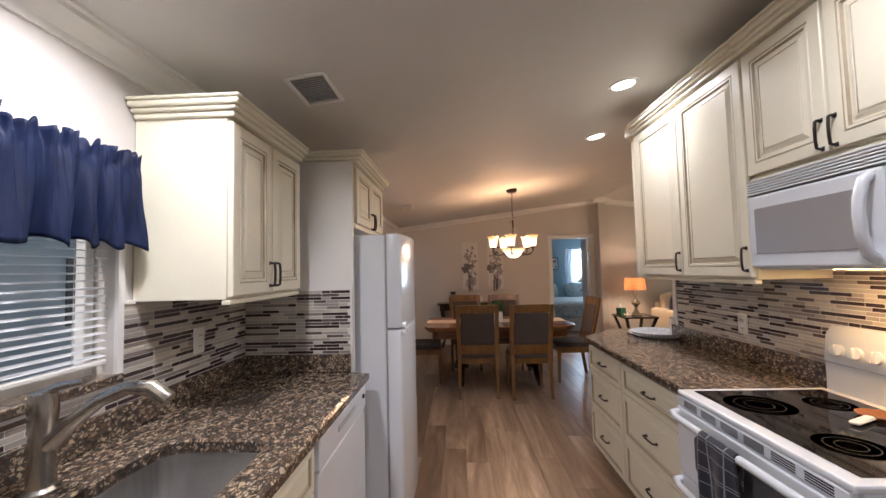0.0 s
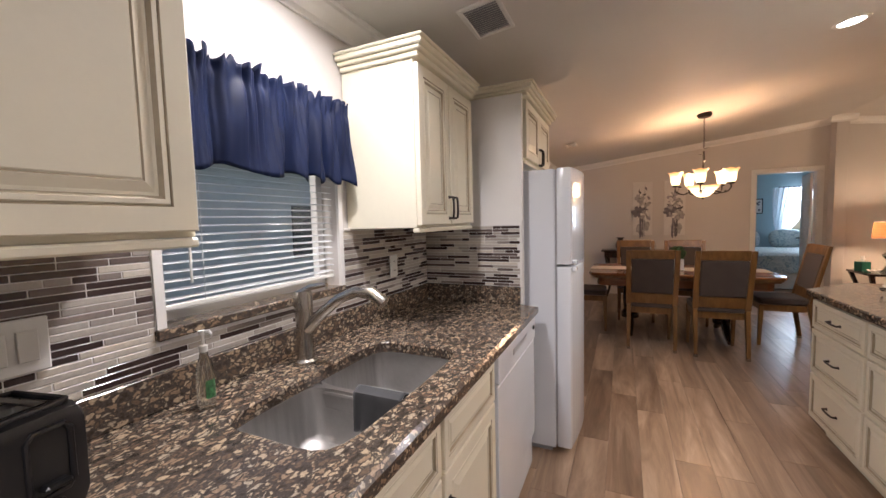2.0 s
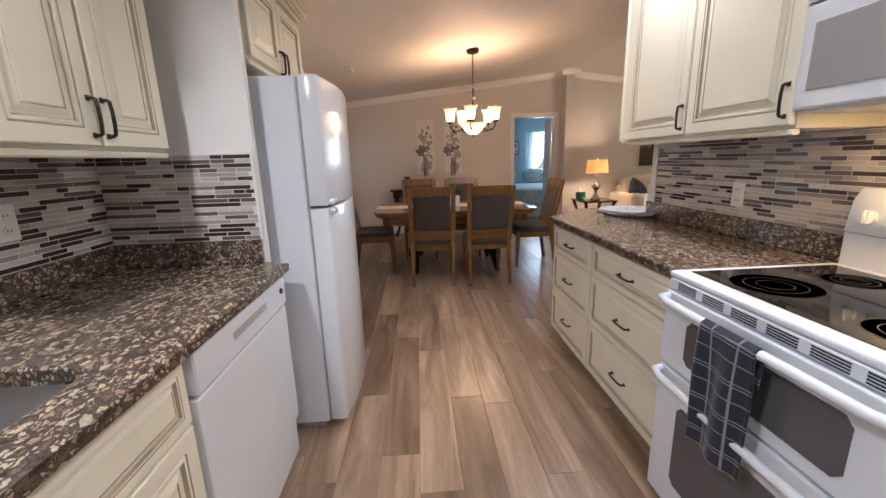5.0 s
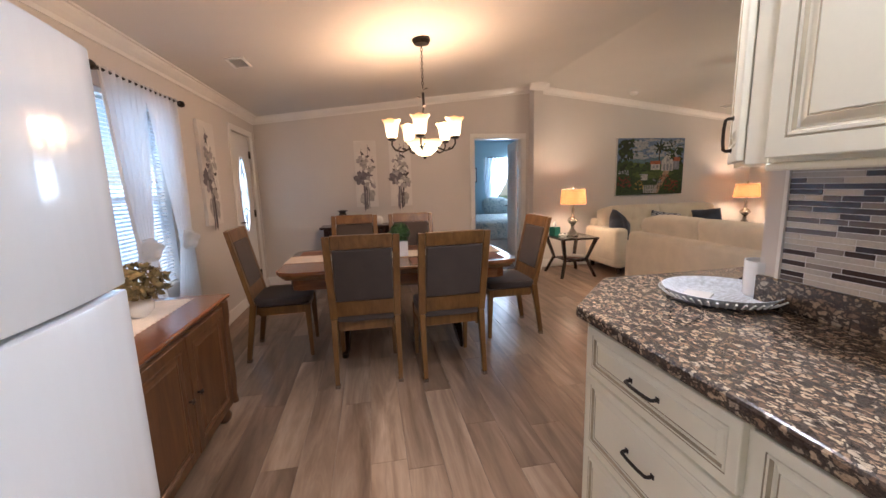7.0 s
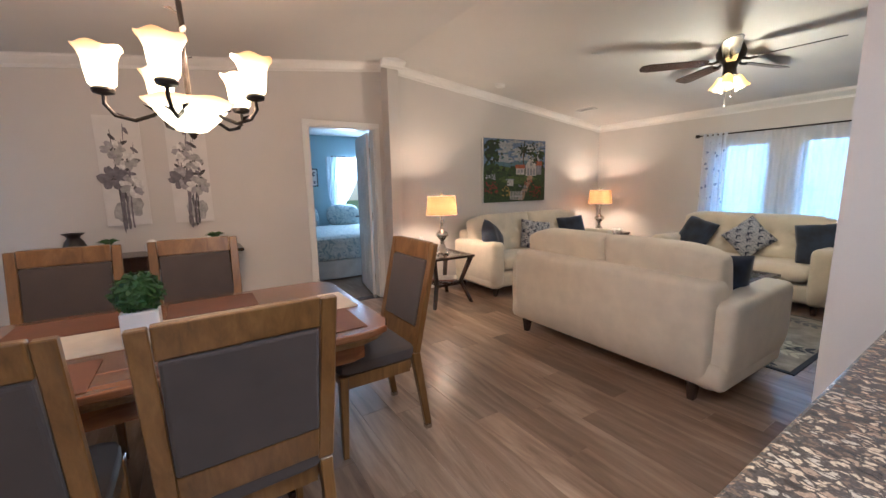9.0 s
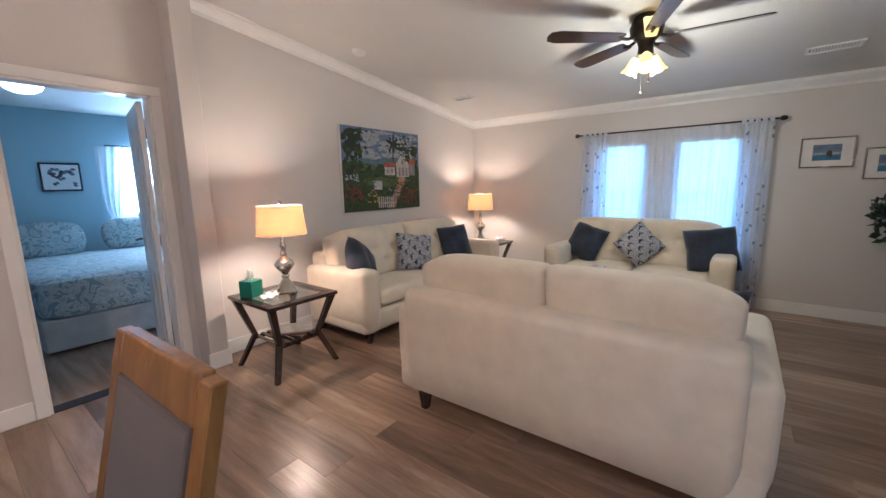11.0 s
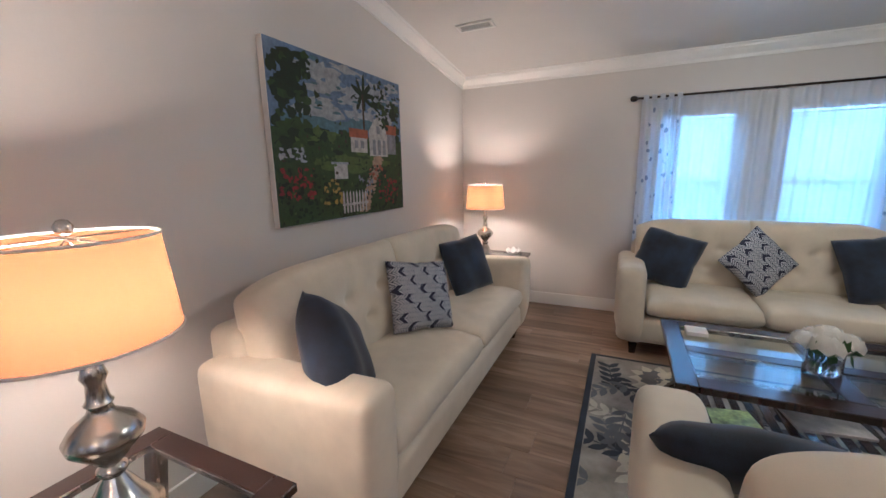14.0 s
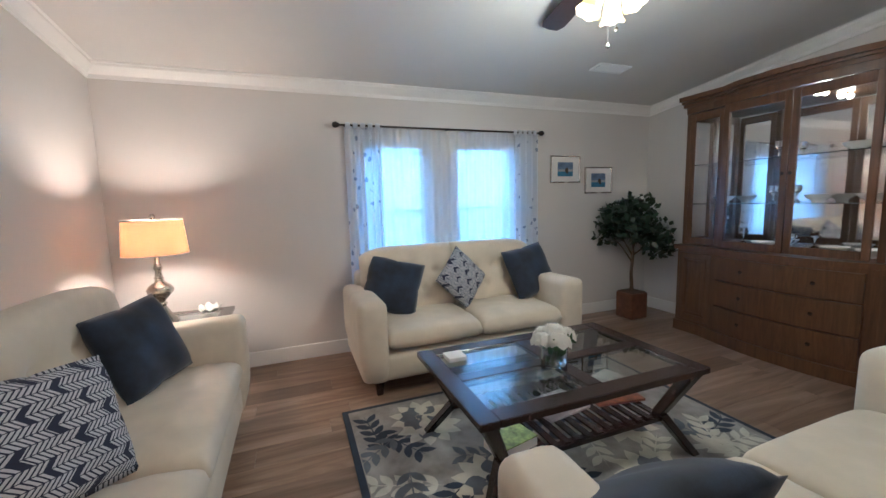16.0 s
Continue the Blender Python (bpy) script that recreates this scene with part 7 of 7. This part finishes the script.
for y, ln in ((0.02, 0.26), (-0.03, 0.18)):
    bm = tube(bmesh.new(), [(0, y, FZ - 0.275), (0, y, FZ - 0.25 - ln)], 0.0018, 5)
    lathe(bm, [(0.0, -0.02), (0.01, -0.012), (0.008, 0.0), (0.0, 0.008)], 10, (0, y, FZ - 0.25 - ln))
    part("pull_chain", bm, bronze, fn, "", True)
lamp("fan_lamp", "POINT", pose(FX, FY, FZ - 0.46), 20, (1, 0.82, 0.56), 0.13)

# china cabinet
cc = thing("china_cabinet", pose(6.38 - 1.78, 3.025, 0), "tall walnut bow-front china cabinet with glass doors", "cabinet")
CW, SW, D0, D1 = 1.78, 0.38, 0.42, 0.50


def bow(x):
    """Depth of the front at x."""
    t = (x - SW) / (CW - 2 * SW)
    return D0 if t < 0 or t > 1 else D0 + 0.03 + (D1 - D0) * 4 * t * (1 - t) * 0.8


def bow_slab(x0, x1, z0, z1, out=0.0, back=0.0):
    xs = [x0 + (x1 - x0) * i / 14 for i in range(15)]
    pts = [(x, bow(min(max(x, 0.001), CW - 0.001)) + out) for x in xs] + [(x1, back), (x0, back)]
    return prism(bmesh.new(), pts, z0, z1)


part("plinth", bow_slab(0.0, CW, 0.0, 0.10, 0.015), oak_dark, cc)
part("base_body", bow_slab(0.01, CW - 0.01, 0.1005, 0.80), oak_dark, cc)
part("waist_shelf", bow_slab(-0.015, CW + 0.015, 0.8005, 0.84, 0.025), oak_dark, cc)
part("back_panel", B(0.02, 0.002, 0.8405, CW - 0.02, 0.012, 2.06), mirror, cc, "mirrored back panel")
part("top_body", bow_slab(0.0, CW, 2.0605, 2.12, -0.05), oak_dark, cc)
bm = bmesh.new()
for o_, lo, hi in ((-0.04, 2.1205, 2.15), (-0.015, 2.1505, 2.17), (0.02, 2.1705, 2.21)):
    b2 = bow_slab(-0.03, CW + 0.03, lo, hi, o_)
    me = bpy.data.meshes.new("tmp")
    b2.to_mesh(me)
    b2.free()
    bm.from_mesh(me)
    bpy.data.meshes.remove(me)
part("cornice", bm, oak_dark, cc)
for x in (0.0, SW - 0.02, CW - SW - 0.02, CW - 0.04):
    d = bow(x + 0.02) - 0.06
    part("post", B(x, d - 0.04, 0.8405, x + 0.04, d, 2.06, bev=0.003), oak_dark, cc)
    if x in (0.0, CW - 0.04):
        part("post", B(x, 0.0125, 0.8405, x + 0.04, 0.05, 2.06, bev=0.003), oak_dark, cc)
        part("side_rail", B(x, 0.0505, 0.8405, x + 0.04, d - 0.0405, 0.90, bev=0.003), oak_dark, cc)
        part("side_rail", B(x, 0.0505, 1.99, x + 0.04, d - 0.0405, 2.06, bev=0.003), oak_dark, cc)
        part("side_pane", B(x + 0.018, 0.0505, 0.9005, x + 0.022, d - 0.0405, 1.9895), pane_glass, cc, "clear glass side").visible_shadow = False
for z in (1.22, 1.58):
    part("glass_shelf", B(0.045, 0.015, z, CW - 0.045, 0.33, z + 0.008), table_glass, cc, "clear glass shelf").visible_shadow = False


def glazed(x0, x1):
    ya, yb = bow(max(x0, 0.01)) - 0.055, bow(min(x1, CW - 0.01)) - 0.055
    y = max(bow(x0 + 0.03), bow(x1 - 0.03)) - 0.05
    bm = bmesh.new()
    f = 0.045
    for a, b, lo, hi in ((x0, x0 + f, 0.85, 2.05), (x1 - f, x1, 0.85, 2.05), (x0 + f, x1 - f, 0.85, 0.91), (x0 + f, x1 - f, 1.98, 2.05)):
        box(bm, a, y - 0.02, lo, b, y, hi, bev=0.003)
    d = part("glass_door", bm, oak_dark, cc)
    part("pane", B(x0 + f - 0.003, y - 0.012, 0.905, x1 - f + 0.003, y - 0.008, 1.985), pane_glass, d, "clear glass pane").visible_shadow = False
    part("knob", lathe(bmesh.new(), [(0.005, 0), (0.005, 0.012), (0.013, 0.02), (0.0, 0.026)], 14), bronze, d).matrix_local = pose(x1 - f / 2 if x0 < CW / 2 else x0 + f / 2, y, 1.45, -90, 0, 0)


mid = CW / 2
glazed(0.045, SW - 0.025)
glazed(SW + 0.025, mid - 0.003)
glazed(mid + 0.003, CW - SW - 0.025)
glazed(CW - SW + 0.025, CW - 0.045)
for x0, x1 in ((0.045, SW - 0.03), (CW - SW + 0.03, CW - 0.045)):
    b2 = door_bm(x0, 0.13, x1, 0.77, 0)
    b2.transform(Matrix.Translation((x0 + x1, D0, 0)) @ Matrix.Rotation(math.pi, 4, "Z"))
    part("door", b2, oak_dark, cc)
for lo, hi in ((0.13, 0.33), (0.345, 0.56), (0.575, 0.77)):
    b2 = bow_slab(SW + 0.03, CW - SW - 0.03, lo, hi, 0.018, D0)
    dr = part("drawer_front", b2, oak_dark, cc)
    for x in (SW + 0.27, CW - SW - 0.27):
        part("knob", lathe(bmesh.new(), [(0.006, 0), (0.006, 0.012), (0.014, 0.02), (0.0, 0.026)], 14), bronze, dr).matrix_local = pose(x, bow(x) + 0.017, (lo + hi) / 2, -90, 0, 0)
lamp("china_cabinet_lamp", "POINT", pose(5.44, 3.20, 2.03), 1.0, (1, 0.8, 0.5), 0.02)
part("lamp_bulb", lathe(bmesh.new(), [(0.0, 2.02), (0.02, 2.03), (0.028, 2.045), (0.02, 2.06)], 14, (mid, 0.17, 0)), bulb_glow, cc, "lit puck lamp")
for k, (x, z) in enumerate(((0.55, 0.841), (0.75, 0.841), (1.02, 0.841), (1.22, 0.841), (0.6, 1.2285), (0.9, 1.2285), (1.2, 1.2285), (0.62, 1.5885), (1.1, 1.5885), (0.2, 1.2285), (0.2, 0.841))):
    if k % 3 == 1:
        bm = lathe(bmesh.new(), [(0.0, 0.0), (0.03, 0.0), (0.006, 0.02), (0.006, 0.06), (0.035, 0.10), (0.03, 0.14), (0.0, 0.135)], 18)
        single("goblet", bm, clear, "clear glass goblet on the cabinet shelf", "glassware", "cabinet glassware", True, pose(6.33 - x, 3.025 + 0.17, z))
    else:
        bm = lathe(bmesh.new(), [(0.0, 0.004), (0.035, 0.0), (0.05, 0.03), (0.085, 0.06), (0.09, 0.06), (0.06, 0.025), (0.0, 0.012)], 24)
        single("china_bowl", bm, ceramic, "white china bowl on the cabinet shelf", "bowl", "cabinet china", True, pose(6.33 - x, 3.025 + 0.17, z))

# ficus
fc = thing("ficus_tree", pose(6.84, 3.52, 0) @ Matrix.Diagonal((1.12, 1.12, 1.08, 1)), "artificial ficus tree in a copper basket pot", "plant")
part("pot", prism(bmesh.new(), [(-0.10, -0.10), (0.10, -0.10), (0.10, 0.10), (-0.10, 0.10)], 0, 0.26, 0.012), terracotta, fc)
part("soil", B(-0.085, -0.085, 0.2605, 0.085, 0.085, 0.268), bark, fc)
bm = tube(bmesh.new(), [(0, 0, 0.26), (0.015, 0, 0.45), (-0.01, 0.01, 0.62), (0.01, 0, 0.85)], [0.018, 0.015, 0.013, 0.008], 8)
rnd = random.Random(3)
tips = []
for i in range(14):
    a, h = i * 2.4, 0.55 + 0.3 * rnd.random()
    tip = (0.22 * math.cos(a), 0.22 * math.sin(a), h + 0.25 * rnd.random() + 0.08)
    tips.append(tip)
    tube(bm, [(0, 0, h), (tip[0] * 0.5, tip[1] * 0.5, (h + tip[2]) / 2 + 0.03), tip], [0.007, 0.005, 0.003], 6)
part("trunk", bm, bark, fc, "", True)
bm = bmesh.new()
for k, tip in enumerate(tips + [(0, 0, 1.12), (0.1, 0.08, 1.08), (-0.1, 0.02, 1.1), (0.05, -0.12, 1.05)]):
    b2 = leaf_ball(0.14, 75, 0.065, tip, 0.8, 30 + k, 0.2)
    me = bpy.data.meshes.new("tmp")
    b2.to_mesh(me)
    b2.free()
    bm.from_mesh(me)
    bpy.data.meshes.remove(me)
part("crown", bm, dark_leaf, fc)

# ---- bedroom beyond the door ----
setting("floor_bedroom", B(0.5, N + 0.1205, -0.12, 5.4, 11.6, -0.004), plank_rest)
for nm, a in (("wall_bedroom_west", (0.4, N + 0.121, 0, 0.5, 11.6, 2.35)), ("wall_bedroom_east", (5.4, N + 0.121, 0, 5.5, 11.6, 2.35)), ("wall_bedroom_south_1", (0.5, N + 0.1205, 0, BD[0], N + 0.1245, 2.35)), ("wall_bedroom_south_2", (BD[1], N + 0.1205, 0, 5.4, N + 0.1245, 2.35))):
    setting(nm, B(*a), teal_paint)
bm = bmesh.new()
for a in ((0.4, 11.45, 0, 3.55, 11.6, 2.35), (4.20, 11.45, 0, 5.5, 11.6, 2.35), (3.55, 11.45, 0, 4.20, 11.6, 0.75), (3.55, 11.45, 1.90, 4.20, 11.6, 2.35)):
    box(bm, *a)
setting("wall_bedroom_north", bm, teal_paint)
setting("ceiling_bedroom", B(0.4, N + 0.1205, 2.35, 5.5, 11.6, 2.45), ceil_paint)
bd = thing("bed", pose(3.12, 11.40, 0), "made bed with a blue-grey damask bedspread", "bed")
part("bedspread", rounded(0.80, 1.02, 0.19, (0, -1.03, 0.47), 9, 10), bed_cloth, bd, "", True)
part("bed_skirt", B(-0.77, -2.0, 0.02, 0.77, -0.05, 0.30, bev=0.01), carpet, bd)
for x in (-0.4, 0.4):
    single("bed_pillow", rounded(0.32, 0.10, 0.22, (0, 0, 0), 3, 7, None, pose(0, 0, 0, -25, 0, 0)), bed_cloth, "damask pillow on the bed", "pillow", "bed pillows", True, pose(3.12 + x, 11.2, 0.83))
o = thing("bedroom_curtain", pose(0, 0, 0), "white curtain swept aside at the bedroom window", "curtain")
bm = curtain_sheet(-0.48, 0.32, 0.15, 1.95, 0, 9, 0.02, pinch=(1.05, 0.35, -0.2), seed=8)
bm.transform(pose(3.77, 11.38, 0, 0, 0, -90))
part("sheet", bm, sheer, o, "", True, 180)
bmr = tube(bmesh.new(), [(3.40, 11.38, 1.96), (4.40, 11.38, 1.96)], 0.009, 8)
part("pole", bmr, bronze, o)
pb = thing("bedroom_print", pose(2.77, 11.447, 1.39) @ Matrix.Diagonal((0.74, 1, 0.85, 1)), "black and white floral print in a dark frame", "picture")
part("frame", B(0, -0.02, 0, 0.50, 0, 0.40, bev=0.004), espresso, pb)
bm = bmesh.new()
bm.faces.new([bm.verts.new(q) for q in ((0.025, -0.0205, 0.025), (0.475, -0.0205, 0.025), (0.475, -0.0205, 0.375), (0.025, -0.0205, 0.375))])
for k in range(26):
    rnd2 = random.Random(k)
    patch(bm, rnd2.uniform(0.08, 0.42), rnd2.uniform(0.08, 0.32), 0.03, 0.02, -0.021 - k * 0.0001, rnd2.choice((1, 2)), 8, k)
part("print", bm, fl_mats, pb)
fl = thing("flush_light", pose(2.57, 9.97, 2.349), "lit white bowl ceiling light in the bedroom", "ceiling light")
part("bowl", lathe(bmesh.new(), [(0.0, -0.10), (0.07, -0.092), (0.12, -0.065), (0.145, -0.02), (0.145, -0.012)], 28), glow("lit_bedroom_bowl", (1, 0.95, 0.88), 3.0), fl, "", True)
part("pan", lathe(bmesh.new(), [(0.15, -0.0118), (0.155, -0.006), (0.155, 0.0)], 28), white_plastic, fl, "", True)
dn = tagged(new("door_2"), "open white six-panel bedroom door", "door", "", "structure")
dn.matrix_world = pose(BD[1] - 0.016, N + 0.13, 0.006, 0, 0, 80)
part("door_panel", B(0, 0.0, 0, 0.72, 0.034, 2.0, bev=0.003), trim_paint, dn)
for a, b in ((0.10, 0.33), (0.39, 0.62)):
    for lo, hi in ((0.15, 0.75), (0.83, 1.50), (1.58, 1.86)):
        for y in (-0.0045, 0.0385):
            part("raised_panel", B(a, y - 0.004, lo, b, y + 0.004, hi, bev=0.0035), trim_paint, dn)
for y, s in ((-0.001, -1), (0.035, 1)):
    part("door_handle", tube(bmesh.new(), [(0.66, y, 0.96), (0.66, y + s * 0.045, 0.96), (0.63, y + s * 0.055, 0.96), (0.57, y + s * 0.055, 0.96)], 0.009, 8), bronze, dn, "dark lever handle", True)
for z in (0.22, 1.0, 1.78):
    part("hinge", B(-0.012, -0.004, z - 0.045, 0.012, -0.0005, z + 0.045), bronze, dn, "dark hinge")

# ---- outside ----
sd = thing("neighbour_house", pose(-6.5, 2.0, -0.55), "grey sided neighbouring house seen through the blinds", "house")
part("wall", B(-4, -7, 0, 0, 9, 3.2), siding_m, sd)
part("roof", prism(bmesh.new(), [(-4.4, -7.3), (0.4, -7.3), (0.4, 9.3), (-4.4, 9.3)], 3.205, 3.4), bark, sd)
for y in (-3, 1.2, 5):
    part("window", B(0.002, y, 1.2, 0.04, y + 1.0, 2.4, bev=0.01), oven_glass, sd)

# ---- mosaic tiles ----
TH, GAP = 0.0176, 0.0026
tile_mesh = {}
rnd = random.Random(77)


def tile(ln, parent, m):
    if ln not in tile_mesh:
        bm = B(0, -0.006, 0, ln, 0, TH - GAP, bev=0.0012)
        me = bpy.data.meshes.new("tile")
        bm.to_mesh(me)
        bm.free()
        me.materials.append(tile_m)
        tile_mesh[ln] = me
    o = new("tile", tile_mesh[ln])
    o.parent = parent
    o.matrix_local = m


def splash(name, m, width, z0, z1, skip, label, keep=(0.0, 9.0)):
    """Rows of strip tiles on a wall, local x along it, facing -y."""
    bed = setting(name, B(0, -0.0078, z0, width, 0, z1), grout, label)
    if skip:
        bpy.data.objects.remove(bed)
        bm = bmesh.new()
        for a, b, lo, hi in ((0, skip[0], z0, z1), (skip[1], width, z0, z1), (skip[0], skip[1], z0, skip[2])):
            box(bm, a, -0.0078, lo, b, 0, hi)
        bed = setting(name, bm, grout, label)
    bed.matrix_world = m
    rest, count = bmesh.new(), 0
    z = z0 + 0.002
    while z + TH < z1 + 0.001:
        x = 0.0
        while x < width - 0.02:
            ln = rnd.choice((0.049, 0.0735, 0.098, 0.098, 0.147, 0.147, 0.196))
            end = min(x + ln, width)
            if skip and z + TH > skip[2]:
                if x < skip[0] < end:
                    end = skip[0]
                if skip[0] <= x < skip[1]:
                    x = skip[1]
                    continue
            w = round(end - x - GAP, 4)
            if w > 0.008:
                if keep[0] <= x <= keep[1] and count < 300:
                    tile(w, bed, pose(x, -0.0032, z))
                    count += 1
                else:
                    box(rest, x, -0.0092, z, x + w, -0.0032, z + TH - GAP)
            x = end
        z += TH
    if len(rest.verts):
        q = part("tiles", rest, tile_rest, bed)
        q["kind"] = "stuff"
    else:
        rest.free()


splash("tile_splash_west", pose(W + 0.001, -0.33, 0, 0, 0, 90), 2.96, 1.0155, 1.372, (1.365, 2.145, 1.10), "mosaic strip tile splash in browns and greys", (0.75, 9))
splash("tile_splash_panel", pose(-0.85, 2.6335, 0, 0, 0, 0), 0.602, 1.0155, 1.372, None, "mosaic strip tile splash on the end panel")
splash("tile_splash_range", pose(1.984, 3.42, 0, 0, 0, -90), 2.05, 1.0155, 1.46, None, "mosaic strip tile splash behind the range", (0, 9))
setting("trim_tile_edge_1", B(-0.25, 2.622, 1.0155, -0.238, 2.6338, 1.384), trim_paint)
setting("trim_tile_edge_2", B(1.968, 3.421, 1.0155, 1.9838, 3.433, 1.39), trim_paint)
setting("trim_tile_edge_3", B(-0.858, 1.816, 1.3725, -0.843, 1.861, 1.384), trim_paint)

# ---- floor planks ----
PLW, PLL = 0.178, 1.22
pm = {}
rest, made = bmesh.new(), 0
rnd = random.Random(9)
rows_ = int((E - W) / PLW) + 1
for i in range(rows_):
    x0 = W + i * PLW
    x1 = min(x0 + PLW, E)
    y = -2.5 - rnd.uniform(0, PLL)
    while y < N:
        a, b = max(y, -2.5), min(y + PLL, N)
        y += PLL
        if b - a < 0.05 or x1 - x0 < 0.03:
            continue
        near = b > 0.3 and not (x0 > 2.2 and b < 3.4) and not (x0 < -0.7 and b < 3.3)
        if near and made < 300:
            key = (round(x1 - x0, 3), round(b - a, 2))
            if key not in pm:
                bm = B(0, 0, -0.0055, key[0] - 0.0009, key[1] - 0.0009, 0, bev=0.0008)
                me = bpy.data.meshes.new("plank")
                bm.to_mesh(me)
                bm.free()
                me.materials.append(plank_m)
                pm[key] = me
            o = new("plank", pm[key])
            o.parent = floor
            o.matrix_local = pose(x0, a, 0)
            made += 1
        else:
            box(rest, x0, a, -0.0055, x1 - 0.0016, b - 0.0016, 0)
q = part("planks", rest, plank_rest, floor)
q["kind"] = "stuff"
# strip of floor at the bedroom threshold
setting("trim_threshold", B(BD[0] + 0.0145, N + 0.001, -0.006, BD[1] - 0.0145, N + 0.1203, 0.004, bev=0.002), espresso)
